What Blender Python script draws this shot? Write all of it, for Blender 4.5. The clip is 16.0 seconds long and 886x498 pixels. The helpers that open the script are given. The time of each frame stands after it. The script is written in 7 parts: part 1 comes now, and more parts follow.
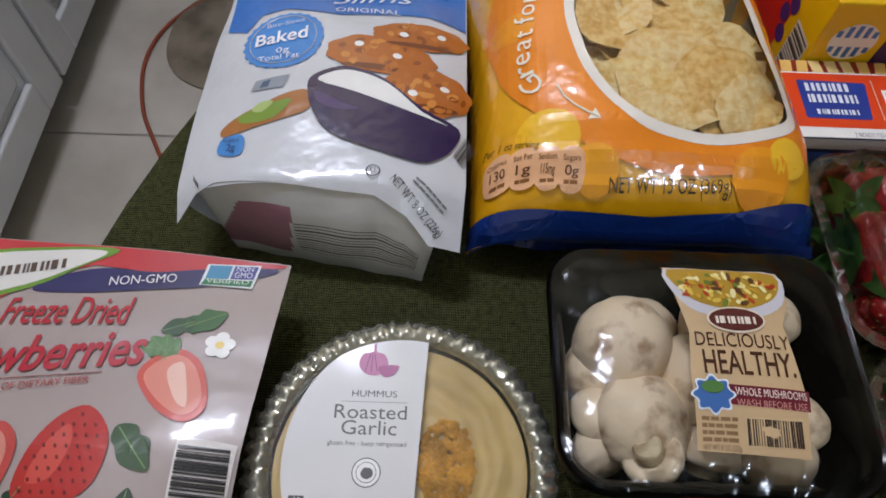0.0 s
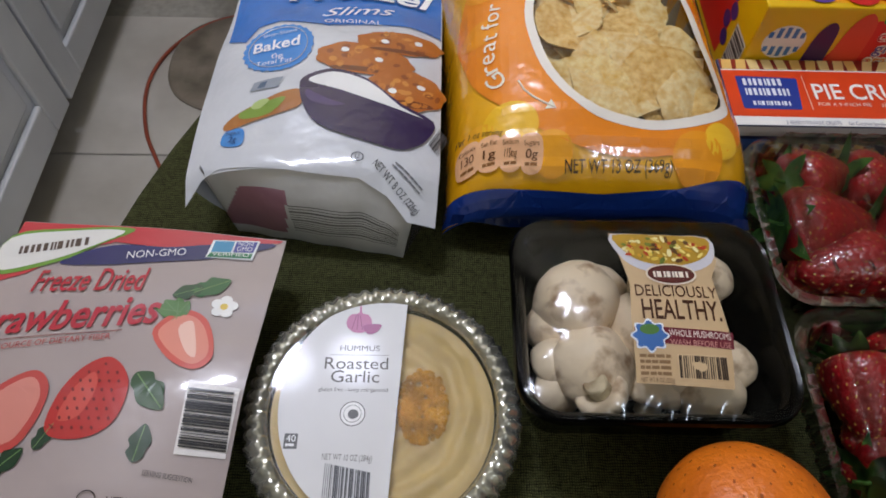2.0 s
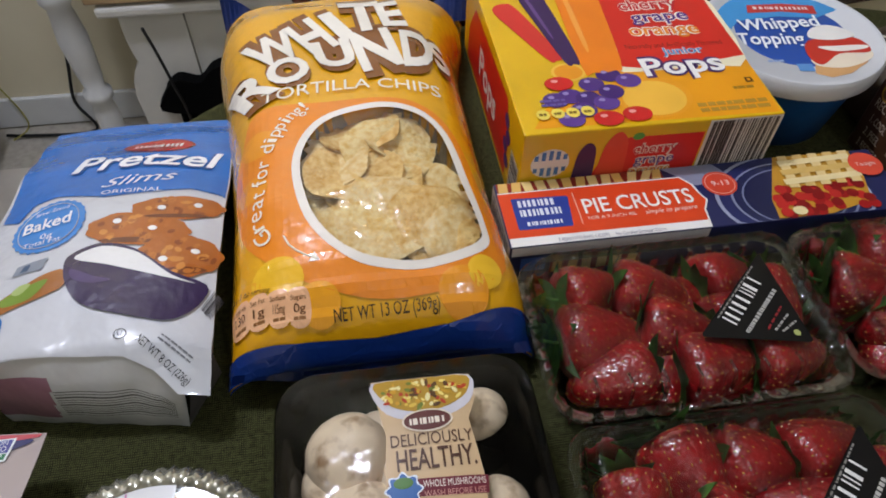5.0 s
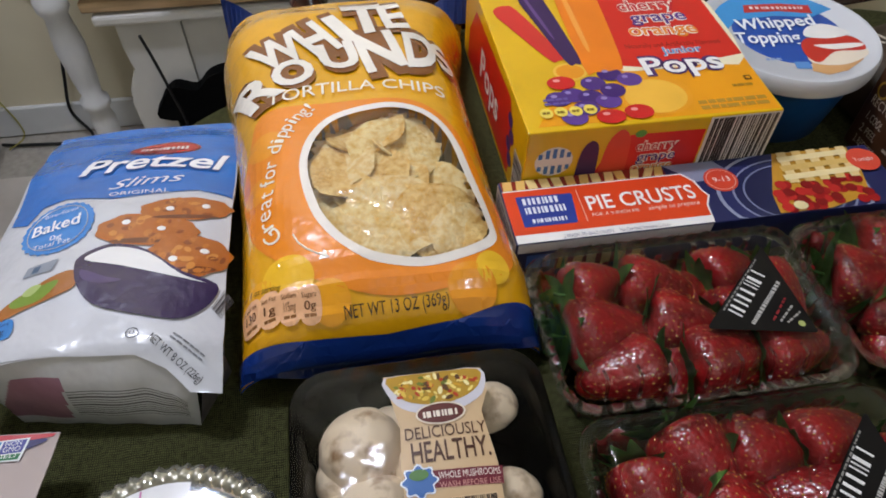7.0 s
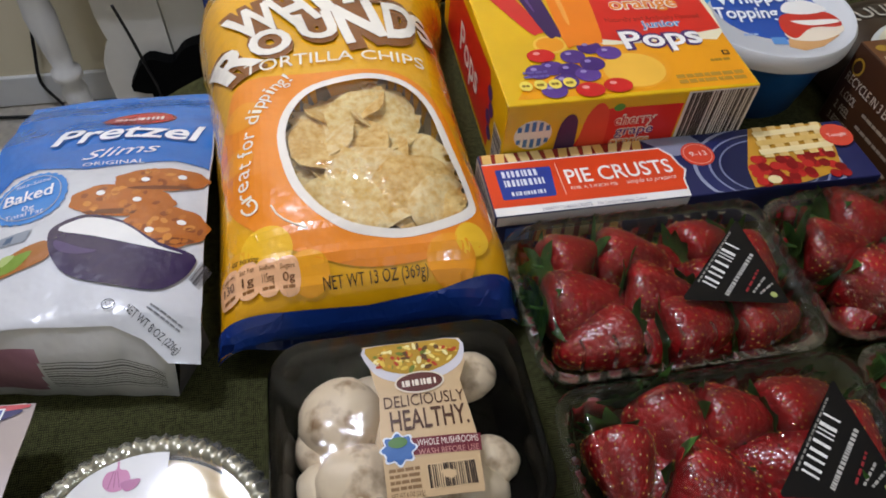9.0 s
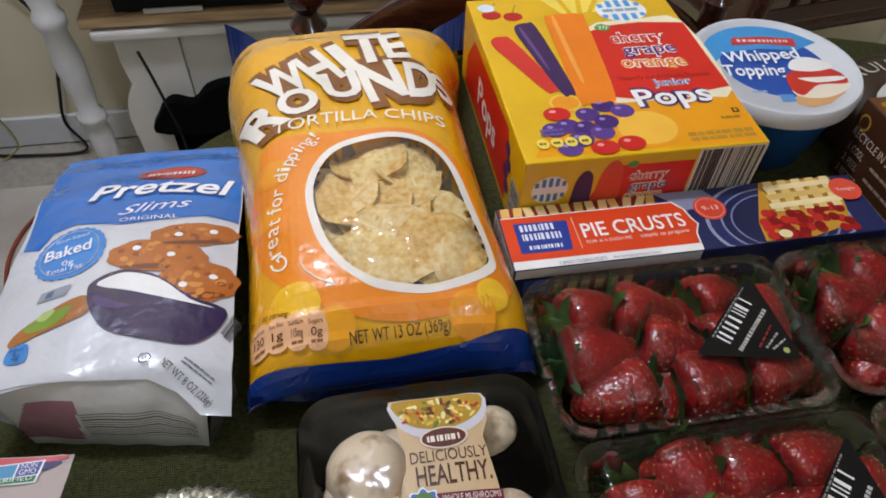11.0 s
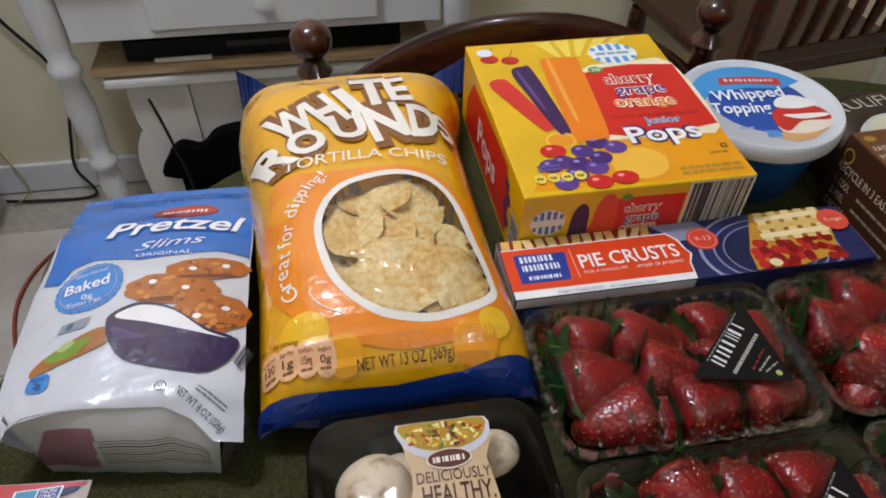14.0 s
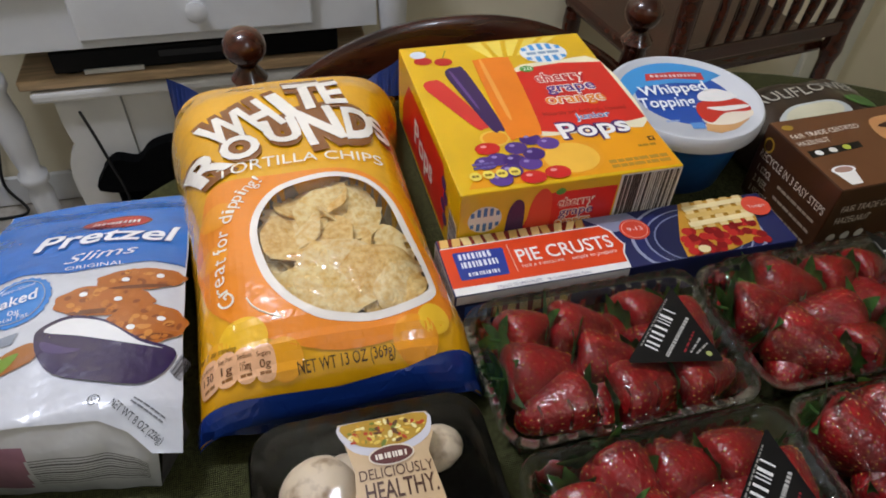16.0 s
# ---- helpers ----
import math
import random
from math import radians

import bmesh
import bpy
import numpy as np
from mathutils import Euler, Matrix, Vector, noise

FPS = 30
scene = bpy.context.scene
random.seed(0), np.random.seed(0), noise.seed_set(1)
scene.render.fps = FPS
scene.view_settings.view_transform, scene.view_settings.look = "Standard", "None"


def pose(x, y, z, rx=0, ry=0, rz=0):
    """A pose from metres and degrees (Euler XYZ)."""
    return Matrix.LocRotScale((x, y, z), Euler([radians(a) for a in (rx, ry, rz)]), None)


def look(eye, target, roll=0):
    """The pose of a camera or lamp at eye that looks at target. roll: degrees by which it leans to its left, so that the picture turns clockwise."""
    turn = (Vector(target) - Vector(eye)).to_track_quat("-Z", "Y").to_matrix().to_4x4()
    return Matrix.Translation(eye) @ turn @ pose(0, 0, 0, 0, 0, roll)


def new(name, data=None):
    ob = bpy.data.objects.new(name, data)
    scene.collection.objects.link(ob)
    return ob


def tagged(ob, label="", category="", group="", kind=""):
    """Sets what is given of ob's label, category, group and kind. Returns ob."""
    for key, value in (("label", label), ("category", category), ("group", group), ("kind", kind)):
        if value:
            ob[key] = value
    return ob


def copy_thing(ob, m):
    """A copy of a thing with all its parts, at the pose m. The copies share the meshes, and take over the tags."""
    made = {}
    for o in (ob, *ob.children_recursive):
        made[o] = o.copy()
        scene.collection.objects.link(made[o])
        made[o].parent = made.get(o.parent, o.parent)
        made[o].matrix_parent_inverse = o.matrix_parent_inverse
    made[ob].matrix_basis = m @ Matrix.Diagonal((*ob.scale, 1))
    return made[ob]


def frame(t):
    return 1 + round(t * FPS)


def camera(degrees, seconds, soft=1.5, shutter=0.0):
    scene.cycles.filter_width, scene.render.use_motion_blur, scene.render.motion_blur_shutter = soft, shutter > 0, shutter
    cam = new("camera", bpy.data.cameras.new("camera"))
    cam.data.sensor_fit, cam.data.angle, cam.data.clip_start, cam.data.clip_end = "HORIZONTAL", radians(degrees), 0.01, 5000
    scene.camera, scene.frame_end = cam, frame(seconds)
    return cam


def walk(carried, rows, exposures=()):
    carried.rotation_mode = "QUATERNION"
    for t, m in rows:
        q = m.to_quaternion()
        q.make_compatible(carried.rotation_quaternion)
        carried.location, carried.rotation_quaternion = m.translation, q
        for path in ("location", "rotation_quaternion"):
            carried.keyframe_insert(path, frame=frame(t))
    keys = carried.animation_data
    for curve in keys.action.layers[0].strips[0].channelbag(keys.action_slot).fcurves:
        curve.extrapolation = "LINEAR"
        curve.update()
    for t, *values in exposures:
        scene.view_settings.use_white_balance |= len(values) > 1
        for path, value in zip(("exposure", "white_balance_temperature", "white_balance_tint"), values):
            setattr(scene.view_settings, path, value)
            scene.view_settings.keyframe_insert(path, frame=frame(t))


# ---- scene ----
cam = camera(66.1, 16.0, soft=1.8)
PATH = [
    (0, (0.027, 0.031, 1.111), (0.042, 1.021, -0.626), 2.6),
    (0.5, (0.028, 0.042, 1.112), (0.015, 1.032, -0.626), 1.6),
    (1, (0.035, 0.041, 1.113), (0.019, 1.032, -0.624), 1.2),
    (1.5, (0.038, 0.022, 1.122), (0.022, 1.023, -0.61), 0.8),
    (2, (0.041, -0.019, 1.139), (0.056, 1.033, -0.562), 1.6),
    (2.5, (0.059, -0.056, 1.144), (0.13, 1.051, -0.521), 1.6),
    (2.9, (0.084, -0.053, 1.167), (0.195, 1.127, -0.444), 1.3),
    (3, (0.095, -0.046, 1.171), (0.216, 1.14, -0.435), 1.4),
    (3.5, (0.123, -0.023, 1.163), (0.296, 1.191, -0.417), 2.2),
    (4, (0.14, -0.011, 1.159), (0.328, 1.221, -0.405), 1.3),
    (4.5, (0.145, -0.001, 1.16), (0.351, 1.244, -0.391), 1.3),
    (4.7, (0.146, 0.001, 1.162), (0.35, 1.255, -0.382), 1.2),
    (7, (0.135, -0.006, 1.161), (0.361, 1.27, -0.362), 1.1),
    (7.5, (0.134, -0.007, 1.16), (0.365, 1.258, -0.372), 1.5),
    (8, (0.131, -0.01, 1.161), (0.377, 1.24, -0.38), 2.4),
    (10.3, (0.14, -0.009, 1.156), (0.438, 1.183, -0.422), 3.5),
    (10.5, (0.133, -0.005, 1.166), (0.421, 1.203, -0.401), 3.4),
    (11, (0.126, -0.006, 1.183), (0.387, 1.283, -0.325), 2.5),
    (11.5, (0.122, -0.007, 1.181), (0.379, 1.308, -0.303), 2.7),
    (12, (0.122, -0.009, 1.183), (0.372, 1.328, -0.283), 2.3),
    (12.5, (0.12, -0.009, 1.182), (0.35, 1.347, -0.27), 1.3),
    (13, (0.121, -0.013, 1.185), (0.343, 1.357, -0.255), 1.1),
    (13.5, (0.124, -0.019, 1.19), (0.351, 1.358, -0.242), 0.8),
    (14, (0.122, -0.026, 1.193), (0.389, 1.354, -0.23), 1.5),
    (14.5, (0.126, -0.03, 1.197), (0.446, 1.354, -0.212), 2.5),
    (15, (0.136, -0.028, 1.197), (0.508, 1.357, -0.197), 2.5),
    (15.5, (0.133, -0.027, 1.195), (0.557, 1.34, -0.201), 3.6),
    (16, (0.131, -0.035, 1.192), (0.538, 1.328, -0.214), 3.1),
]
walk(cam, [(t, look(eye, target, roll)) for t, eye, target, roll in PATH],
     exposures=[(0, -0.15), (3.0, -0.15), (4.5, 0.0), (16.0, 0.08)])

# ---- world, lights, exposure ----
world = bpy.data.worlds.new("world")
scene.world = world
world.use_nodes = True
world.node_tree.nodes["Background"].inputs[0].default_value = (0.9, 0.93, 1.0, 1)
world.node_tree.nodes["Background"].inputs[1].default_value = 0.02

LAMP = (-0.27, 0.68, 2.30)          # the middle of the ceiling fixture over the desk end
BULBS = ((-0.09, 0.0), (0.09, 0.02))
FILL_LAMP = (0.75, -0.95, 2.30)  # unseen lamp added behind the view: cool fill, glints in the tray fronts
d = bpy.data.lights.new("fill_light", "POINT")
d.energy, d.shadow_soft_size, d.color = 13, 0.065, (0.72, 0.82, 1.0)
new("fill_light", d).location = (FILL_LAMP[0], FILL_LAMP[1], FILL_LAMP[2] - 0.13)
for dx, dy in BULBS:
    d = bpy.data.lights.new("bulb_light", "POINT")
    d.energy, d.shadow_soft_size, d.color = 25.5, 0.065, (0.755, 0.805, 1.0)
    new("bulb_light", d).location = (LAMP[0] + dx, LAMP[1] + dy, LAMP[2] - 0.13)

# ---- materials ----
MATS = {}


def rgb(h):
    """A hex colour as linear values."""
    v = [int(h[i:i + 2], 16) / 255 for i in (0, 2, 4)]
    return tuple(c / 12.92 if c <= 0.04045 else ((c + 0.055) / 1.055) ** 2.4 for c in v) + (1,)


def mat(name, col, rough=0.5, metal=0.0, var=0.12, scale=60.0, bump=0.0, bscale=300.0, bdist=0.001, coat=0.0, trans=0.0, ior=1.45,
        alpha=1.0, spec=0.5, col2=None, emit=0.0, sub=0.0, stretch=(1, 1, 1), lo=0.3, hi=0.62):
    if name in MATS:
        return MATS[name]
    m = bpy.data.materials.new(name)
    m.use_nodes = True
    nt = m.node_tree
    b = nt.nodes["Principled BSDF"]
    base = rgb(col)
    co = nt.nodes.new("ShaderNodeTexCoord")
    mp = nt.nodes.new("ShaderNodeMapping")
    mp.inputs["Scale"].default_value = stretch
    nt.links.new(co.outputs["Object"], mp.inputs[0])
    n1 = nt.nodes.new("ShaderNodeTexNoise")
    n1.inputs["Scale"].default_value, n1.inputs["Detail"].default_value = scale, 4
    nt.links.new(mp.outputs[0], n1.inputs["Vector"])
    rmp = nt.nodes.new("ShaderNodeValToRGB")
    other = rgb(col2) if col2 else tuple(c * (1 - 2 * var) for c in base[:3]) + (1,)
    rmp.color_ramp.elements[0].color, rmp.color_ramp.elements[1].color = other, base
    rmp.color_ramp.elements[0].position, rmp.color_ramp.elements[1].position = lo, hi
    nt.links.new(n1.outputs["Fac"], rmp.inputs[0])
    nt.links.new(rmp.outputs[0], b.inputs["Base Color"])
    b.inputs["Roughness"].default_value, b.inputs["Metallic"].default_value = rough, metal
    b.inputs["Coat Weight"].default_value, b.inputs["Coat Roughness"].default_value = coat, 0.08
    b.inputs["Transmission Weight"].default_value, b.inputs["IOR"].default_value = trans, ior
    b.inputs["Alpha"].default_value, b.inputs["Specular IOR Level"].default_value = alpha, spec
    if sub:
        b.inputs["Subsurface Weight"].default_value = sub
        b.inputs["Subsurface Radius"].default_value = (0.008, 0.004, 0.002)
    if emit:
        b.inputs["Emission Color"].default_value, b.inputs["Emission Strength"].default_value = base, emit
    if bump:
        n2 = nt.nodes.new("ShaderNodeTexNoise")
        n2.inputs["Scale"].default_value, n2.inputs["Detail"].default_value = bscale, 3
        nt.links.new(mp.outputs[0], n2.inputs["Vector"])
        bp = nt.nodes.new("ShaderNodeBump")
        bp.inputs["Strength"].default_value, bp.inputs["Distance"].default_value = bump, bdist
        nt.links.new(n2.outputs["Fac"], bp.inputs["Height"])
        nt.links.new(bp.outputs[0], b.inputs["Normal"]), nt.links.new(bp.outputs[0], b.inputs["Coat Normal"])
    MATS[name] = m
    return m


def ink(col, rough=0.35, coat=0.0):
    """Printing ink of one colour on a package."""
    return mat(f"ink_{col}_{rough}", col, rough=rough, var=0.04, scale=25, coat=coat)


# ---- mesh helpers ----
def part(name, bm, material, parent=None, label="", smooth=False):
    """Links a bmesh as one mesh object, under a thing or a part if one is given."""
    me = bpy.data.meshes.new(name)
    if smooth:
        bm.normal_update()
        for edge in bm.edges:
            if len(edge.link_faces) == 2 and edge.calc_face_angle(0) > 0.95:
                edge.smooth = False
    bm.to_mesh(me)
    bm.free()
    for m in (material if isinstance(material, (list, tuple)) else [material]):
        me.materials.append(m)
    if smooth:
        for f in me.polygons:
            f.use_smooth = True
    ob = new(name, me)
    if parent is not None:
        ob.parent = parent
    if label:
        ob["label"] = label
    return ob


def thing(name, label, category, at=(0, 0, 0), group="", rz=0.0):
    ob = new(name)
    ob.matrix_world = pose(*at, 0, 0, rz)
    ob.empty_display_size = 0.02
    return tagged(ob, label, category, group)


def box_bm(x0, x1, y0, y1, z0, z1, bevel=0.0, seg=2):
    bm = bmesh.new()
    bmesh.ops.create_cube(bm, size=1)
    for v in bm.verts:
        v.co = Vector(((x0 + x1) / 2 + v.co.x * (x1 - x0), (y0 + y1) / 2 + v.co.y * (y1 - y0), (z0 + z1) / 2 + v.co.z * (z1 - z0)))
    if bevel:
        bmesh.ops.bevel(bm, geom=bm.edges[:], offset=bevel, segments=seg, affect="EDGES", profile=0.5)
    return bm


def lathe_bm(profile, n=48, closed=False):
    """A body of revolution round z from (radius, z) pairs."""
    bm = bmesh.new()
    rings = [[bm.verts.new((r * math.cos(2 * math.pi * i / n), r * math.sin(2 * math.pi * i / n), z)) for i in range(n)] for r, z in profile]
    for a, b in zip(rings, rings[1:]):
        for i in range(n):
            bm.faces.new((a[i], a[(i + 1) % n], b[(i + 1) % n], b[i]))
    if profile[0][0] > 0 and not closed:
        bm.faces.new(list(reversed(rings[0])))
    if profile[-1][0] > 0 and not closed:
        bm.faces.new(rings[-1])
    bmesh.ops.remove_doubles(bm, verts=bm.verts, dist=1e-6)
    bmesh.ops.recalc_face_normals(bm, faces=bm.faces)
    return bm


def tube_bm(points, r, n=8, taper=None):
    """A tube along points."""
    bm = bmesh.new()
    pts = [Vector(p) for p in points]
    rings = []
    for i, p in enumerate(pts):
        d = (pts[min(i + 1, len(pts) - 1)] - pts[max(i - 1, 0)]).normalized()
        a = d.cross(Vector((0, 0, 1)) if abs(d.z) < 0.9 else Vector((1, 0, 0))).normalized()
        b = d.cross(a)
        q = r * (taper[i] if taper else 1)
        rings.append([bm.verts.new(p + a * q * math.cos(2 * math.pi * k / n) + b * q * math.sin(2 * math.pi * k / n)) for k in range(n)])
    for A, B in zip(rings, rings[1:]):
        for k in range(n):
            bm.faces.new((A[k], A[(k + 1) % n], B[(k + 1) % n], B[k]))
    bm.faces.new(rings[0]), bm.faces.new(list(reversed(rings[-1])))
    bmesh.ops.recalc_face_normals(bm, faces=bm.faces)
    return bm


def smoothstep(a, b, x):
    t = min(1, max(0, (x - a) / (b - a)))
    return t * t * (3 - 2 * t)


def lerp_table(rows, x):
    """Smooth interpolation in a table of (x, value)."""
    if x <= rows[0][0]:
        return rows[0][1]
    for (a, va), (b, vb) in zip(rows, rows[1:]):
        if x <= b:
            return va + (vb - va) * smoothstep(a, b, x) * 0.5 + (vb - va) * (x - a) / (b - a) * 0.5
    return rows[-1][1]


# ---- printing on surfaces: a surface is a function of (a, b, offset) that gives a point ----
def flat(origin, ua, ub):
    o, ua, ub = Vector(origin), Vector(ua).normalized(), Vector(ub).normalized()
    n = ua.cross(ub).normalized()
    return lambda a, b, off=0.0: o + ua * a + ub * b + n * off


def height(f):
    def g(a, b, off=0.0):
        e = 0.001
        n = Vector((f(a - e, b) - f(a + e, b), f(a, b - e) - f(a, b + e), 2 * e)).normalized()
        return Vector((a, b, f(a, b))) + n * off
    return g


def cut_grid(bm, step):
    """Cuts a flat sheet along a square grid, so that it can follow a curved surface."""
    for axis in (0, 1):
        vals = [v.co[axis] for v in bm.verts]
        lo, hi = min(vals), max(vals)
        k = math.floor(lo / step) + 1
        while k * step < hi:
            co, no = [0, 0, 0], [0, 0, 0]
            co[axis], no[axis] = k * step, 1
            bmesh.ops.bisect_plane(bm, geom=bm.verts[:] + bm.edges[:] + bm.faces[:], plane_co=co, plane_no=no, dist=1e-7)
            k += 1


def lay(bm, surf, off):
    for v in bm.verts:
        v.co = surf(v.co.x, v.co.y, off)
    return bm


def smooth_loop(pts, n=6):
    """A closed Catmull-Rom curve through points."""
    out, k = [], len(pts)
    for i in range(k):
        p0, p1, p2, p3 = (Vector(pts[(i + j - 1) % k]) for j in range(4))
        for s in range(n):
            t = s / n
            out.append(tuple(0.5 * ((2 * p1) + (p2 - p0) * t + (2 * p0 - 5 * p1 + 4 * p2 - p3) * t * t + (3 * p1 - p0 - 3 * p2 + p3) * t ** 3)))
    return out


def ellipse(cx, cy, rx, ry, n=40, rot=0.0, a0=0.0, a1=360.0, wave=0.0, waves=0):
    out = []
    full = abs(a1 - a0) >= 360
    for i in range(n if full else n + 1):
        t = radians(a0 + (a1 - a0) * i / n)
        k = 1 + wave * math.cos(waves * t)
        x, y = rx * k * math.cos(t), ry * k * math.sin(t)
        c, s = math.cos(radians(rot)), math.sin(radians(rot))
        out.append((cx + x * c - y * s, cy + x * s + y * c))
    return out


def sheet_bm(loops, surf, off, step=0.008):
    """A printed patch: closed outline (first loop) with holes, laid on a surface."""
    bm = bmesh.new()
    if len(loops) == 1:
        bm.faces.new([bm.verts.new((p[0], p[1], 0)) for p in loops[0]])
        bmesh.ops.triangulate(bm, faces=bm.faces[:])
    else:
        edges = []
        for lp in loops:
            vs = [bm.verts.new((p[0], p[1], 0)) for p in lp]
            edges += [bm.edges.new((vs[i], vs[(i + 1) % len(vs)])) for i in range(len(vs))]
        bmesh.ops.triangle_fill(bm, use_beauty=True, edges=edges)
    if step:
        cut_grid(bm, step)
    for f in bm.faces:
        if f.normal.z < 0:
            f.normal_flip()
    lay(bm, surf, off)
    bm.normal_update()
    return bm


def patch(name, loop, surf, off, material, parent, step=0.008, holes=(), label=""):
    return part(name, sheet_bm([loop, *holes], surf, off, step), material, parent, label)


def rect(x0, y0, x1, y1):
    return [(x0, y0), (x1, y0), (x1, y1), (x0, y1)]


def frame2(ox, oy, deg, sx=1.0, sy=1.0):
    """Points of a small drawing, turned and moved into a surface."""
    c, s = math.cos(radians(deg)), math.sin(radians(deg))
    return lambda pts: [(ox + x * sx * c - y * sy * s, oy + x * sx * s + y * sy * c) for x, y in pts]


def writing(text, surf, p0, p1, tall, off, material, parent, align="L", bold=0.0, shear=0.0, step=0.0, name="lettering", bend=0.0, label=""):
    """Words from p0 to p1 along their foot on a surface, with capitals as tall as given."""
    cu = bpy.data.curves.new("words", "FONT")
    cu.body, cu.size, cu.shear, cu.resolution_u, cu.offset = text, 1.0, shear, 3, bold
    tmp = bpy.data.objects.new("words", cu)
    scene.collection.objects.link(tmp)
    bpy.context.view_layer.update()
    me = bpy.data.meshes.new_from_object(tmp.evaluated_get(bpy.context.evaluated_depsgraph_get()))
    bpy.data.objects.remove(tmp)
    bpy.data.curves.remove(cu)
    bm = bmesh.new()
    bm.from_mesh(me)
    bpy.data.meshes.remove(me)
    xs = [v.co.x for v in bm.verts]
    lo, hi = min(xs), max(xs)
    p0, p1 = Vector(p0), Vector(p1)
    d = p1 - p0
    w = d.length
    d.normalize()
    nrm = Vector((-d.y, d.x))
    for v in bm.verts:
        s = (v.co.x - lo) / (hi - lo)
        q = p0 + d * (s * w) + nrm * (v.co.y / 0.69 * tall + bend * math.sin(math.pi * s))
        v.co = Vector((q.x, q.y, 0))
    bmesh.ops.remove_doubles(bm, verts=bm.verts, dist=1e-6)
    if step:
        cut_grid(bm, step)
    for f in bm.faces:
        f.normal_update()
        if f.normal.z < 0:
            f.normal_flip()
    lay(bm, surf, off)
    return part(name, bm, material, parent, label)


def bars(surf, p0, p1, tall, off, material, parent, n=6, seed=1, name="small_print", fill=0.86):
    """Writing too small to read: a row of plain bars, one mesh."""
    rnd = random.Random(seed)
    p0, p1 = Vector(p0), Vector(p1)
    d = p1 - p0
    w = d.length
    d.normalize()
    nrm = Vector((-d.y, d.x))
    bm = bmesh.new()
    cuts = [rnd.uniform(0.5, 1.5) for _ in range(n)]
    x, tot = 0.0, sum(cuts)
    for c in cuts:
        l = c / tot * w
        q = [p0 + d * x, p0 + d * (x + l * fill), p0 + d * (x + l * fill) + nrm * tall, p0 + d * x + nrm * tall]
        bm.faces.new([bm.verts.new(surf(v.x, v.y, off)) for v in q])
        x += l
    return tagged(part(name, bm, material, parent), kind="stuff")


def barcode(surf, p0, p1, q0, off, parent, n=26, seed=3, dark="1c1a1c", name="barcode"):
    """Dark bars across a strip: p0 to p1 is the way along which they are counted, q0 the far end of the first bar."""
    rnd = random.Random(seed)
    p0, p1, q0 = Vector(p0), Vector(p1), Vector(q0)
    e = q0 - p0
    bm = bmesh.new()
    x = 0.0
    ws = [rnd.choice((0.35, 0.6, 0.9)) for _ in range(n)]
    for wv in ws:
        a, b = x / n, (x + wv) / n
        x += 1
        pa, pb = p0.lerp(p1, a), p0.lerp(p1, b)
        bm.faces.new([bm.verts.new(surf(v.x, v.y, off)) for v in (pa, pb, pb + e, pa + e)])
    return tagged(part(name, bm, ink(dark), parent), kind="stuff")

# ---- the room ----
TABLE = 0.75
WALL_Y = 1.52
m_wall = mat("wall_paint", "e0d6b8", rough=0.75, var=0.05, scale=3, bump=0.15, bscale=180)
m_white = mat("white_paint", "dfe0de", rough=0.4, var=0.05, scale=8, bump=0.06, bscale=90)
m_floor = mat("floor_tile", "d0c9bd", rough=0.45, var=0.10, scale=5, bump=0.1, bscale=40, col2="b5ada0")
m_grout = mat("grout", "b0a99c", rough=0.9, var=0.1)
m_ceil = mat("ceiling_paint", "c4beb0", rough=0.9, var=0.03, scale=4)
tagged(part("floor", box_bm(-2.2, 3.2, -1.6, 1.7, -0.12, -0.004), m_grout), "pale stone-look tiled kitchen floor with grey joints", "floor", kind="structure")
tagged(part("wall_north", box_bm(-2.2, 3.2, WALL_Y, 1.7, -0.01, 2.5), m_wall), "beige painted plaster wall with white baseboard", "wall", kind="structure")
# unseen wall, set close behind the view to bounce light onto the packages
tagged(part("wall_south_bounce", box_bm(-2.2, 3.2, -1.7, -1.6, -0.01, 2.5), m_wall), "beige painted plaster wall", "wall", kind="structure")
tagged(part("wall_west", box_bm(-2.3, -2.2, -1.6, 1.52, -0.01, 2.5), m_wall), "beige painted plaster wall", "wall", kind="structure")
tagged(part("wall_east", box_bm(3.2, 3.3, -1.6, 1.52, -0.01, 2.5), m_wall), "beige painted plaster wall", "wall", kind="structure")
tagged(part("ceiling", box_bm(-2.3, 3.3, -1.7, 1.7, 2.5, 2.56), m_ceil), "plain off-white ceiling", "ceiling", kind="structure")


def table_loop(k=1.0, n=96):
    """The outline of the table: an oval with full corners."""
    out = []
    for i in range(n):
        t = 2 * math.pi * i / n
        c, s = math.cos(t), math.sin(t)
        e = 2 / 2.6
        out.append((0.45 + k * 0.66 * math.copysign(abs(c) ** e, c), -0.10 + k * 0.76 * math.copysign(abs(s) ** e, s)))
    return out


def slab_bm(loop_rows, cap=True):
    """Rings of (loop, z) joined into a body."""
    bm = bmesh.new()
    rings = [[bm.verts.new((x, y, z)) for x, y in lp] for lp, z in loop_rows]
    n = len(rings[0])
    for a, b in zip(rings, rings[1:]):
        for i in range(n):
            bm.faces.new((a[i], a[(i + 1) % n], b[(i + 1) % n], b[i]))
    if cap:
        bm.faces.new(list(reversed(rings[0])))
        bm.faces.new(rings[-1])
    bmesh.ops.recalc_face_normals(bm, faces=bm.faces)
    return bm


m_oak = mat("dark_wood", "4a2413", rough=0.28, var=0.3, scale=14, coat=0.5, stretch=(1, 8, 8), bump=0.05, bscale=60)
table = thing("dining_table", "dark wooden oval dining table under a green cloth", "table", (0.45, -0.10, 0))


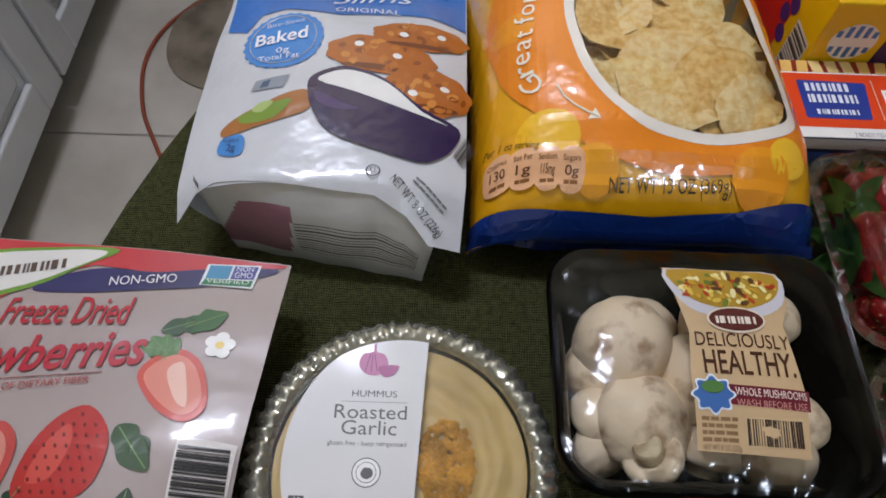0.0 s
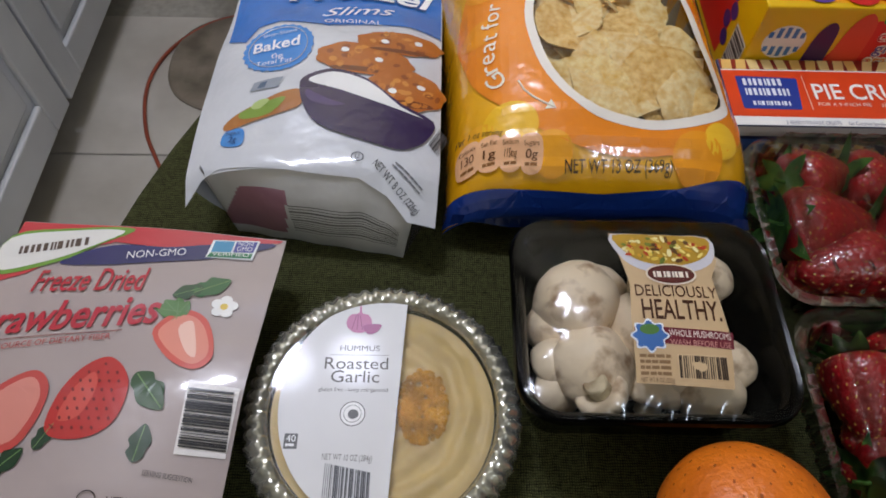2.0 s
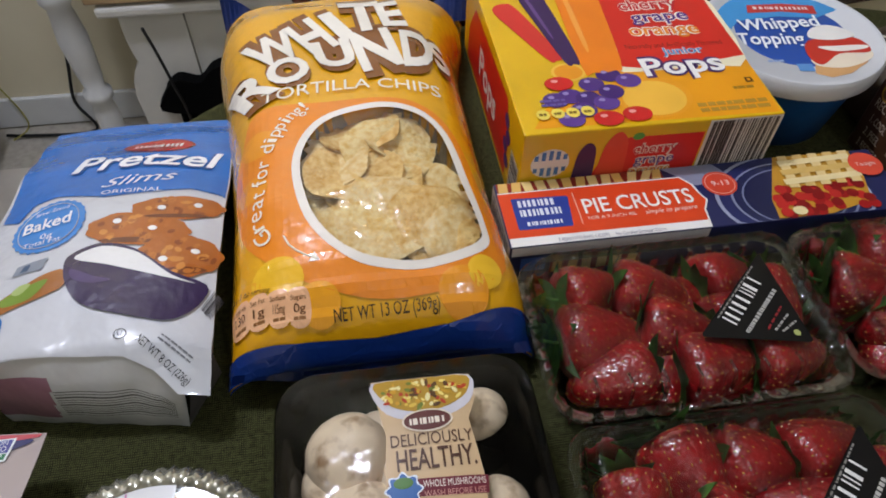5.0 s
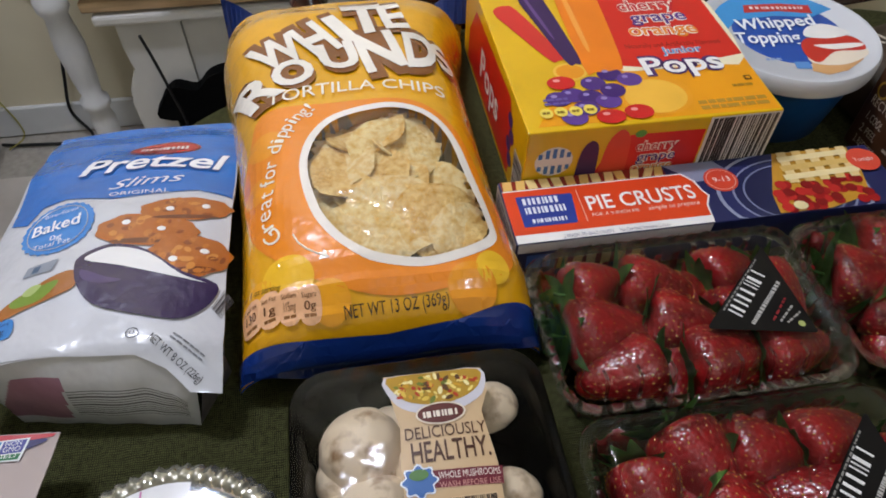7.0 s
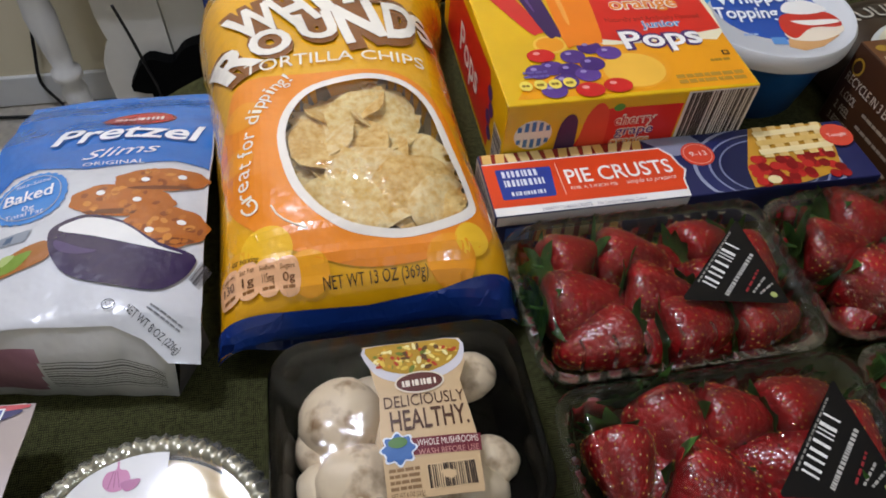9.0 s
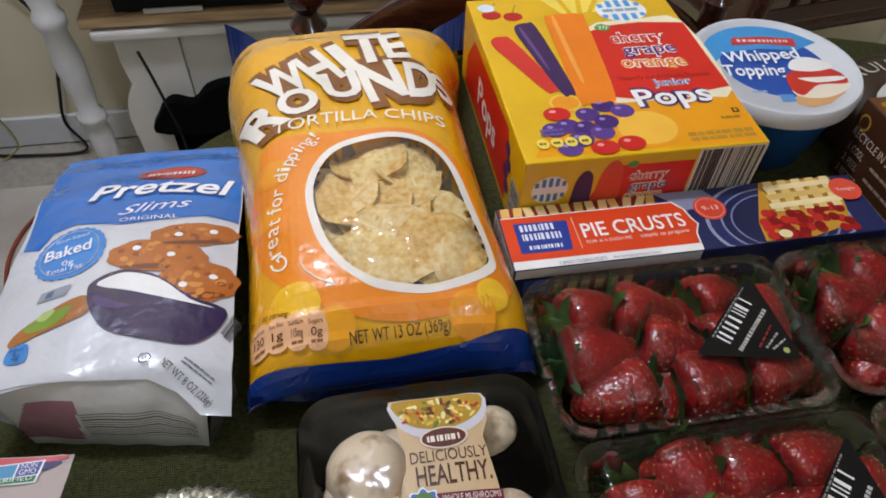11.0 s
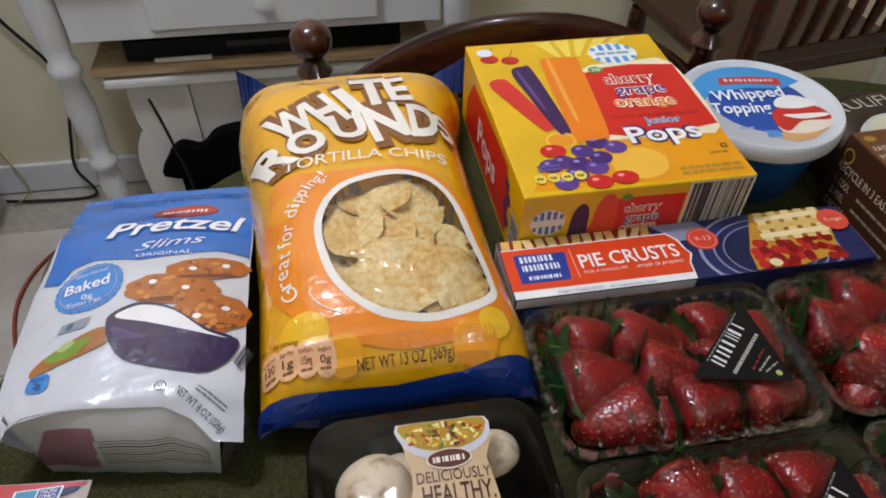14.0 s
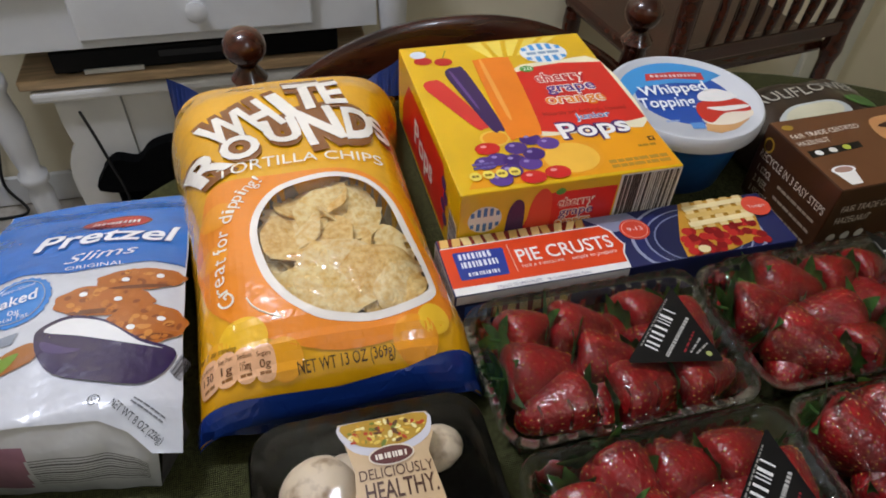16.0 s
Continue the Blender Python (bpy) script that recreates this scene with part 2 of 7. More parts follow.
def into(ob, bm):
    """Moves a body made in world places into the frame of its thing."""
    bmesh.ops.transform(bm, matrix=ob.matrix_world.inverted(), verts=bm.verts)
    return bm


part("tabletop", into(table, slab_bm([(table_loop(0.98), 0.71), (table_loop(0.99), 0.716), (table_loop(0.99), 0.7465)])), m_oak, table)
for sx, sy in ((-0.4, -0.5), (0.4, -0.5), (-0.4, 0.5), (0.4, 0.5)):
    bm = lathe_bm([(0.025, 0), (0.03, 0.05), (0.024, 0.12), (0.035, 0.4), (0.03, 0.55), (0.045, 0.6), (0.045, 0.71)], 20)
    bmesh.ops.translate(bm, vec=(sx, sy, 0), verts=bm.verts)
    part("leg", bm, m_oak, table, smooth=True)

# ---- the upper surfaces of the three bags ----
PZ_RIDGE = [(0.200, 0.790), (0.225, 0.803), (0.243, 0.814), (0.30, 0.817), (0.35, 0.813), (0.42, 0.797), (0.465, 0.780), (0.50, 0.764), (0.52, 0.758)]
TC_RIDGE = [(0.2285, 0.781), (0.2310, 0.788), (0.236, 0.799), (0.245, 0.811), (0.261, 0.822), (0.28, 0.829), (0.33, 0.836), (0.45, 0.838), (0.55, 0.836), (0.585, 0.827), (0.605, 0.808), (0.625, 0.785), (0.645, 0.772)]
FD_RIDGE = [(-0.05, 0.775), (0.0, 0.794), (0.05, 0.805), (0.10, 0.808), (0.15, 0.801), (0.20, 0.794), (0.22, 0.792)]


def pz_top(x, y):
    s = abs((x + 0.038) / 0.08)
    fall = lerp_table([(0.2, 0.014), (0.35, 0.018), (0.5, 0.003)], y)
    dent = 0.0012 * math.sin(70 * x + 30 * y) * math.sin(55 * y + 1.0)
    return lerp_table(PZ_RIDGE, y) - fall * s ** 2.6 + dent


TC_LEFT = [(0.22, 0.043), (0.25, 0.045), (0.34, 0.0445), (0.40, 0.040), (0.465, 0.033), (0.55, 0.021), (0.64, 0.020)]
TC_RIGHT = [(0.22, 0.246), (0.27, 0.249), (0.30, 0.245), (0.34, 0.241), (0.43, 0.240), (0.515, 0.2405), (0.60, 0.258), (0.64, 0.265)]


def tc_mid(y):
    return (lerp_table(TC_LEFT, y) + lerp_table(TC_RIGHT, y)) / 2


def tc_half(y):
    return (lerp_table(TC_RIGHT, y) - lerp_table(TC_LEFT, y)) / 2


def tc_top(x, y):
    s = min(0.9999, abs((x - tc_mid(y)) / tc_half(y)))
    dent = 0.0014 * math.sin(60 * x + 25 * y) * math.sin(48 * y + 0.6) * (1 - s ** 4)
    return 0.754 + (lerp_table(TC_RIDGE, y) - 0.754) * (1 - s ** 5.2) ** 0.55 + dent + 0.0016 * noise.noise((x * 17, y * 17, 3.0)) * (1 - s ** 4)


def fd_top(x, y):
    s = abs((x + 0.134) / 0.08)
    wave = 0.0012 * math.sin(45 * x + 1) * math.sin(40 * y)
    return lerp_table(FD_RIDGE, y) - lerp_table([(0.0, 0.012), (0.2, 0.002)], y) * s ** 2.2 + wave

# ---- the tablecloth ----
def weave_material():
    m = bpy.data.materials.new("olive_weave")
    m.use_nodes = True
    nt = m.node_tree
    b = nt.nodes["Principled BSDF"]
    co = nt.nodes.new("ShaderNodeTexCoord")
    outs = []
    for ax, s in (("X", 235), ("Y", 205)):
        w = nt.nodes.new("ShaderNodeTexWave")
        w.bands_direction = ax
        w.inputs["Scale"].default_value, w.inputs["Distortion"].default_value = s, 5.5
        w.inputs["Detail"].default_value, w.inputs["Detail Scale"].default_value = 2, 0.6
        nt.links.new(co.outputs["Object"], w.inputs["Vector"])
        outs.append(w.outputs["Fac"])
    mul = nt.nodes.new("ShaderNodeMath")
    mul.operation = "MULTIPLY"
    nt.links.new(outs[0], mul.inputs[0]), nt.links.new(outs[1], mul.inputs[1])
    n = nt.nodes.new("ShaderNodeTexNoise")
    n.inputs["Scale"].default_value, n.inputs["Detail"].default_value = 300, 4
    nt.links.new(co.outputs["Object"], n.inputs["Vector"])
    add = nt.nodes.new("ShaderNodeMath")
    add.operation = "MULTIPLY_ADD"
    add.inputs[1].default_value = 0.9
    nt.links.new(n.outputs["Fac"], add.inputs[0]), nt.links.new(mul.outputs[0], add.inputs[2])
    r = nt.nodes.new("ShaderNodeValToRGB")
    r.color_ramp.elements[0].color, r.color_ramp.elements[1].color = rgb("17180a"), rgb("5b5c36")
    r.color_ramp.elements[0].position, r.color_ramp.elements[1].position = 0.35, 1.05
    nt.links.new(add.outputs[0], r.inputs[0]), nt.links.new(r.outputs[0], b.inputs["Base Color"])
    bp = nt.nodes.new("ShaderNodeBump")
    bp.inputs["Strength"].default_value, bp.inputs["Distance"].default_value = 0.9, 0.0008
    nt.links.new(add.outputs[0], bp.inputs["Height"]), nt.links.new(bp.outputs[0], b.inputs["Normal"])
    b.inputs["Roughness"].default_value, b.inputs["Specular IOR Level"].default_value = 0.9, 0.15
    return m


m_cloth = weave_material()
tagged(part("tablecloth", slab_bm([(table_loop(1.002), 0.64), (table_loop(1.006), 0.70), (table_loop(1.004), 0.74), (table_loop(0.998), 0.7485), (table_loop(0.99), TABLE)], cap=False), m_cloth),
       "olive green woven tablecloth over the table", "tablecloth")
bm = bmesh.new()
bm.faces.new([bm.verts.new((x, y, TABLE)) for x, y in table_loop(0.99)])
cl = bpy.data.objects["tablecloth"]
part("cloth_top", bm, m_cloth, cl)

GLOSS = 0.30
m_board = mat("white_board", "d9d5cb", rough=0.5, var=0.05, scale=30)


def pack(col, rough=GLOSS):
    return mat(f"pack_{col}_{rough}", col, rough=rough, var=0.05, scale=18, bump=0.05, bscale=14, coat=0.25)


def carton(name, label, category, x0, x1, y0, y1, z1, body, group=""):
    """A closed carton with its flap seam; the thing's own frame is the world's."""
    ob = thing(name, label, category, (0, 0, 0), group)
    part("carton", box_bm(x0, x1, y0, y1, TABLE, z1, 0.0012), body, ob)
    return ob


# ---- the box of ice pops ----
def pops_box():
    x0, x1, y0, y1, z1 = 0.263, 0.465, 0.366, 0.610, 0.836
    ob = carton("ice_pop_box", "bright yellow and red carton of ice pops lying flat", "food box", x0, x1, y0, y1, z1, pack("e8b80e"))
    top = flat((0, 0, z1), (1, 0, 0), (0, 1, 0))
    front = flat((0, y0, 0), (1, 0, 0), (0, 0, 1))
    left = flat((x0, 0, 0), (0, -1, 0), (0, 0, 1))
    e = 0.00014
    P = lambda n, lp, c, k=1, s=top: patch(n, lp, s, e * k, ink(c, GLOSS), ob, step=0)
    P("orange_panel", [(0.272, 0.372), (0.463, 0.368), (0.4645, 0.44), (0.43, 0.437), (0.385, 0.433), (0.355, 0.44), (0.35, 0.42), (0.32, 0.41), (0.29, 0.40)], "f0a010", 1)
    P("white_edge", smooth_loop([(0.365, 0.545), (0.422, 0.556), (0.4648, 0.549), (0.4648, 0.436), (0.427, 0.431), (0.3775, 0.4295), (0.354, 0.434), (0.360, 0.46)], 3)[:], "f4e9c4", 2)
    P("red_panel", [(0.3677, 0.5397), (0.39, 0.548), (0.422, 0.5507), (0.4648, 0.545), (0.4648, 0.441), (0.427, 0.4352), (0.3775, 0.4332), (0.3572, 0.4386), (0.3631, 0.4606)], "d8271c", 3)
    # pale rays
    for i in range(5):
        P("ray", [(0.335 + 0.022 * i, 0.606), (0.352 + 0.022 * i, 0.608), (0.357 + 0.010 * i, 0.574), (0.352 + 0.010 * i, 0.574)], "f6d95a", 1)
    # three pops
    P("red_pop", smooth_loop([(0.272, 0.527), (0.274, 0.538), (0.284, 0.541), (0.293, 0.532), (0.314, 0.462), (0.309, 0.452), (0.302, 0.455), (0.281, 0.504)], 4), "d8322c", 4)
    P("purple_pop", smooth_loop([(0.298, 0.545), (0.301, 0.558), (0.312, 0.561), (0.320, 0.552), (0.3275, 0.455), (0.322, 0.446), (0.315, 0.450), (0.303, 0.515)], 4), "3c1d55", 5)
    P("orange_pop", smooth_loop([(0.3315, 0.560), (0.335, 0.571), (0.350, 0.573), (0.368, 0.571), (0.371, 0.560), (0.361, 0.445), (0.352, 0.433), (0.334, 0.432), (0.327, 0.440)], 3), "f08218", 6)
    P("pop_shine", smooth_loop([(0.338, 0.560), (0.342, 0.562), (0.340, 0.47), (0.336, 0.47)], 3), "f7a345", 7)
    P("pop_shine", smooth_loop([(0.303, 0.548), (0.306, 0.549), (0.314, 0.49), (0.312, 0.488)], 3), "6b4a86", 6)
    for cx, cy in ((0.2821, 0.579), (0.3023, 0.5743)):
        P("cherry", ellipse(cx, cy, 0.0095, 0.0075, 20), "c2211f", 3)
        P("cherry_stem", [(cx, cy + 0.006), (cx + 0.001, cy + 0.006), (cx + 0.008, cy + 0.022), (cx + 0.007, cy + 0.022)], "5d7a22", 2)
    P("blue_seal", ellipse(0.2795, 0.592, 0.0085, 0.0075, 20), "dfe6ee", 4)
    # striped round badge
    P("badge", ellipse(0.4119, 0.5741, 0.0255, 0.0205, 36), "f2f2ee", 3)
    for i in range(-2, 3):
        h = 0.019 * math.sqrt(max(0, 1 - (i * 0.0095 / 0.0255) ** 2))
        P("badge_stripe", rect(0.4119 + i * 0.0095 - 0.0026, 0.5741 + 0.006, 0.4119 + i * 0.0095 + 0.0026, 0.5741 + h), "4f9fd8", 4)
        P("badge_stripe", rect(0.4119 + i * 0.0095 - 0.0026, 0.5741 - h, 0.4119 + i * 0.0095 + 0.0026, 0.5741 - 0.007), "4f9fd8", 4)
    bars(top, (0.393, 0.5715), (0.431, 0.5715), 0.005, e * 5, ink("8fa9c0"), ob, n=3, seed=4)
    P("count_dot", ellipse(0.3828, 0.5448, 0.0075, 0.006, 20), "4f9a3c", 5)
    writing("20", top, (0.378, 0.542), (0.388, 0.542), 0.006, e * 6, ink("f4f4e4"), ob)
    T = lambda s, p0, p1, tall, c, k, **kw: writing(s, top, p0, p1, tall, e * k, ink(c, GLOSS), ob, **kw)
    for s, p0, p1, c in (("cherry", (0.3835, 0.518), (0.4375, 0.517), "c6202c"), ("grape", (0.3885, 0.498), (0.440, 0.4975), "5a2d84"), ("orange", (0.3805, 0.479), (0.4415, 0.476), "ef8d1c")):
        T(s, p0, p1, 0.0165, "f6efe0", 4, bold=0.055)
        T(s, p0, p1, 0.0155, c, 6, bold=0.012)
    T("Naturally and Artificially Flavored", (0.3705, 0.4605), (0.4535, 0.4580), 0.0062, "8c1712", 4)
    T("Junior", (0.398, 0.4485), (0.4335, 0.4480), 0.0095, "f6f0ea", 6, bold=0.04)
    T("Junior", (0.398, 0.4485), (0.4335, 0.4480), 0.0090, "3f8fc4", 8, bold=0.01)
    T("Pops", (0.375, 0.4225), (0.4425, 0.4235), 0.0235, "4a2a66", 5, bold=0.075)
    T("Pops", (0.375, 0.4225), (0.4425, 0.4235), 0.0225, "f7f3ee", 7, bold=0.02)
    # fruit
    P("orange_slice", ellipse(0.372, 0.398, 0.030, 0.026, 30), "f2a21e", 3)
    P("orange_slice_rim", ellipse(0.3146, 0.436, 0.014, 0.012, 24), "f2c04a", 3)
    P("orange_slice_flesh", ellipse(0.3146, 0.436, 0.0115, 0.0095, 24), "ee9a1c", 4)
    P("orange_slice_flesh", ellipse(0.372, 0.396, 0.025, 0.021, 30), "f6bc42", 4)
    for i, (gx, gy) in enumerate(((0.3283, 0.4181), (0.345, 0.4282), (0.3588, 0.4194), (0.3079, 0.4054), (0.3212, 0.4012), (0.3336, 0.3946), (0.2956, 0.402), (0.341, 0.407), (0.302, 0.3785), (0.314, 0.388))):
        P("grape", ellipse(gx, gy, 0.0102, 0.0088, 20), ("52307e", "452470", "5f3c8e")[i % 3], 5 + i * 0.3)
        P("grape_shine", ellipse(gx - 0.003, gy + 0.003, 0.0026, 0.002, 10), "a08cc6", 10)
    for gx, gy in ((0.3029, 0.4215), (0.3524, 0.3785), (0.3296, 0.3760)):
        P("cherry", ellipse(gx, gy, 0.0115, 0.0085, 20), "d0201f", 9)
        P("cherry_shine", ellipse(gx - 0.003, gy + 0.003, 0.003, 0.002, 10), "f2a098", 10)
    for i in range(4):
        P("nutrition_pill", ellipse(0.2815 + 0.0115 * i, 0.3855 + (i % 2) * 0.0004, 0.0052, 0.0058, 16), "f3d95c", 11)
        bars(top, (0.2785 + 0.0115 * i, 0.384), (0.2845 + 0.0115 * i, 0.384), 0.0028, e * 12.5, ink("8a6d1e"), ob, n=2, seed=i)
    for j in range(2):
        bars(top, (0.283, 0.395 + 0.005 * j), (0.303, 0.395 + 0.005 * j), 0.0028, e * 9, ink("6a5a9c"), ob, n=4, seed=j)
        bars(top, (0.402, 0.3745 + 0.0065 * j), (0.459, 0.3745 + 0.0065 * j), 0.0042, e * 3, ink("b98a2e"), ob, n=7, seed=9 + j)
    bars(top, (0.438, 0.3985), (0.4555, 0.3985), 0.003, e * 3, ink("a87a1e"), ob, n=3, seed=14)
    P("kosher_mark", rect(0.4515, 0.4055, 0.4575, 0.4115), "4a2a10", 3)
    P("kosher_mark_inner", rect(0.453, 0.407, 0.456, 0.410), "f0a010", 4)
    # front face
    F = lambda n, lp, c, k=1: patch(n, lp, front, e * k, ink(c, GLOSS), ob, step=0)
    F("red_panel", [(0.320, 0.7525), (0.322, 0.792), (0.331, 0.818), (0.345, 0.8255), (0.405, 0.8245), (0.405, 0.7525)], "d8271c", 1)
    F("badge", ellipse(0.2861, 0.8060, 0.0150, 0.0145, 28), "efe9d8", 2)
    for i in range(-2, 3):
        h = 0.013 * math.sqrt(max(0, 1 - (i * 0.0056 / 0.015) ** 2))
        F("badge_stripe", rect(0.2861 + i * 0.0056 - 0.0016, 0.8095, 0.2861 + i * 0.0056 + 0.0016, 0.8060 + h), "4f7fb0", 3)
        F("badge_stripe", rect(0.2861 + i * 0.0056 - 0.0016, 0.8060 - h, 0.2861 + i * 0.0056 + 0.0016, 0.8020), "4f7fb0", 3)
    F("purple_pop", smooth_loop([(0.306, 0.757), (0.306, 0.806), (0.3115, 0.822), (0.3185, 0.821), (0.3215, 0.806), (0.3205, 0.757)], 4), "43214f", 3)
    F("red_pop", smooth_loop([(0.324, 0.757), (0.326, 0.812), (0.333, 0.830), (0.341, 0.829), (0.346, 0.812), (0.344, 0.757)], 4), "e04a2c", 2)
    for s, a, b, z, c in (("cherry", 0.351, 0.386, 0.8085, "c6202c"), ("grape", 0.354, 0.386, 0.7975, "5a2d84"), ("orange", 0.351, 0.386, 0.7865, "ef8d1c")):
        writing(s, front, (a, z), (b, z), 0.0095, e * 2, ink("f3ead8"), ob, bold=0.06)
        writing(s, front, (a, z), (b, z), 0.009, e * 4, ink(c), ob, bold=0.005)
    F("count_dot", ellipse(0.352, 0.826, 0.0045, 0.0036, 16), "4f9a3c", 3)
    F("barcode_field", rect(0.4065, 0.7525, 0.4645, 0.835), "e3ddd0", 1)
    barcode(front, (0.409, 0.756), (0.4635, 0.756), (0.409, 0.8335), e * 2, ob, n=26, seed=5, dark="4a4038")
    # left face
    L = lambda n, lp, c, k=1: patch(n, [(-y, z) for y, z in reversed(lp)], left, e * k, ink(c, GLOSS), ob, step=0)
    L("red_panel", [(0.41, 0.756), (0.59, 0.756), (0.585, 0.79), (0.56, 0.822), (0.42, 0.828), (0.405, 0.80)], "cf241c", 1)
    writing("Pops", left, (-0.53, 0.775), (-0.455, 0.775), 0.028, e * 3, ink("f2e6da"), ob, bold=0.02)
    for i in range(4):
        L("grape", ellipse(0.407 + 0.007 * (i % 2), 0.775 + 0.012 * i, 0.007, 0.0065, 16), "4a2a70", 3)
    L("barcode_field", rect(0.370, 0.752, 0.395, 0.798), "ddd6c8", 1)
    barcode(left, (-0.371, 0.754), (-0.371, 0.797), (-0.394, 0.754), e * 2, ob, n=16, seed=8, dark="4a4038")


pops_box()


# ---- the box of pie crusts ----
def pie_box():
    x0, x1, y0, y1, z1 = 0.243, 0.556, 0.300, 0.3655, 0.790
    ob = carton("pie_crust_box", "long navy and red carton of pie crusts", "food box", x0, x1, y0, y1, z1, pack("252a58"))
    top = flat((0, 0, z1), (1, 0, 0), (0, 1, 0))
    front = flat((0, y0, 0), (1, 0, 0), (0, 0, 1))
    e = 0.00014
    P = lambda n, lp, c, k=1, s=top: patch(n, lp, s, e * k, ink(c, GLOSS), ob, step=0)

    def lattice(prefix, loop_x0, loop_x1, yy0, yy1, s, k):
        rnd = random.Random(7)
        P(prefix, rect(loop_x0, yy0, loop_x1, yy1), "8c2a1c", k, s)
        n = int((loop_x1 - loop_x0) / 0.010)
        for i in range(n):
            x = loop_x0 + (i + 0.5) * (loop_x1 - loop_x0) / n
            lean = rnd.uniform(-0.003, 0.005)
            P("crust_strip", [(x - 0.0042, yy0), (x + 0.003, yy0), (min(loop_x1, x + 0.0042 + lean), yy1), (max(loop_x0, x - 0.003 + lean), yy1)], rnd.choice(("e2b868", "d9a450", "ecd08c")), k + 1, s)

    lattice("pie_picture", 0.2445, 0.377, 0.3545, 0.3645, top, 1)
    P("grey_band", [(0.377, 0.3645), (0.42, 0.3645), (0.432, 0.346), (0.398, 0.343), (0.390, 0.352)], "8d90a6", 2)
    P("label_edge", [(0.2440, 0.3005), (0.2440, 0.3542), (0.389, 0.3540), (0.3968, 0.3447), (0.3990, 0.334), (0.4022, 0.3275), (0.3970, 0.318), (0.3950, 0.3005)], "f2efe9", 3)
    P("red_label", [(0.2437, 0.3085), (0.2437, 0.353), (0.388, 0.3527), (0.395, 0.3440), (0.3975, 0.334), (0.4005, 0.3275), (0.3955, 0.318), (0.3945, 0.3075)], "e2481f", 4)
    P("blue_square", [(0.2527, 0.3165), (0.2535, 0.3155), (0.2925, 0.3150), (0.2935, 0.3160), (0.2965, 0.3440), (0.2955, 0.3455), (0.2537, 0.3470), (0.2527, 0.3460)], "2a3f94", 5)
    for j, (a, b) in enumerate(((0.257, 0.286), (0.257, 0.289), (0.260, 0.287))):
        bars(top, (a, 0.3375 - 0.0095 * j), (b, 0.3375 - 0.0095 * j), (0.0068, 0.0068, 0.004)[j], e * 7, ink("e9ecf4"), ob, n=(8, 10, 12)[j], seed=20 + j, name="brand_mark", fill=0.6)
    P("divider", rect(0.3005, 0.315, 0.3011, 0.348), "f6c8b4", 6)
    writing("PIE CRUSTS", top, (0.3055, 0.3255), (0.3915, 0.3262), 0.0145, e * 6, ink("f7f2ec"), ob, bold=0.012)
    writing("FOR A 9-INCH PIE", top, (0.306, 0.3190), (0.343, 0.3190), 0.0032, e * 6, ink("f6ddd0"), ob)
    writing("simple to prepare", top, (0.350, 0.3190), (0.391, 0.3195), 0.0042, e * 6, ink("f6ddd0"), ob, shear=0.3)
    writing("2 READY-TO-BAKE CRUSTS", top, (0.279, 0.3015), (0.317, 0.3015), 0.0032, e * 5, ink("6a6a86"), ob)
    writing("No Certified Synthetic Colors", top, (0.322, 0.3015), (0.360, 0.3015), 0.0030, e * 5, ink("6a6a86"), ob)
    P("red_dot", ellipse(0.4179, 0.3425, 0.0135, 0.0130, 28), "de4a30", 4)
    P("red_dot_ring", ellipse(0.4179, 0.3425, 0.0118, 0.0112, 28), "f0b0a0", 5)
    P("red_dot_inner", ellipse(0.4179, 0.3425, 0.0112, 0.0106, 28), "de4a30", 6)
    writing("9-13", top, (0.411, 0.3400), (0.425, 0.3400), 0.005, e * 8, ink("f6e0d8"), ob)
    # plate with a slice of cherry pie
    for k, (r, c) in enumerate(((1.0, "9aa0b8"), (0.95, "2a2f60"), (0.80, "8a90ac"), (0.77, "23284f"), (0.66, "7d83a0"), (0.635, "1e2248"))):
        P("plate_ring", [(min(0.5555, max(0.402, x)), min(0.3652, max(0.3003, y))) for x, y in ellipse(0.470, 0.322, 0.062 * r, 0.046 * r, 40)], c, 2 + k * 0.3)
    P("pie_slice", [(0.4718, 0.3648), (0.5371, 0.3640), (0.5345, 0.335), (0.5270, 0.310), (0.49, 0.3010), (0.4476, 0.3010), (0.4506, 0.3205)], "c9932f", 5)
    rnd = random.Random(3)
    for i in range(52):
        x, y = 0.454 + 0.074 * rnd.random(), 0.304 + 0.026 * rnd.random()
        P("cherry", ellipse(x, y, 0.0048, 0.0045, 12), rnd.choice(("a81a1c", "8a1216", "c22a26")), 6 + i * 0.1)
    for i in range(5):
        a = 0.470 + 0.013 * i
        P("crust_strip", [(a, 0.330), (a + 0.008, 0.3295), (a + 0.0125, 0.3645), (a + 0.0045, 0.3645)], ("eccf8e", "e2bd72")[i % 2], 12 + 0.1 * i)
    for i in range(3):
        b = 0.333 + 0.010 * i
        P("crust_strip", [(0.468 + 0.002 * i, b), (0.533, b + 0.002), (0.534, b + 0.008), (0.468 + 0.002 * i, b + 0.006)], ("f2dca4", "dfb868")[i % 2], 13 + 0.1 * i)
    P("cream_dot", ellipse(0.466, 0.306, 0.0058, 0.0045, 12), "ecd9a2", 14)
    P("red_dot", ellipse(0.5420, 0.3470, 0.0135, 0.0130, 28), "e0503a", 14.4)
    writing("Tonight", top, (0.5335, 0.3450), (0.5505, 0.3450), 0.004, e * 15.4, ink("f6dcd4"), ob)
    # front face
    P("white_strip", rect(0.2445, 0.780, 0.394, 0.7895), "ece9e4", 1, front)
    lattice("pie_picture", 0.275, 0.345, 0.758, 0.776, front, 1)
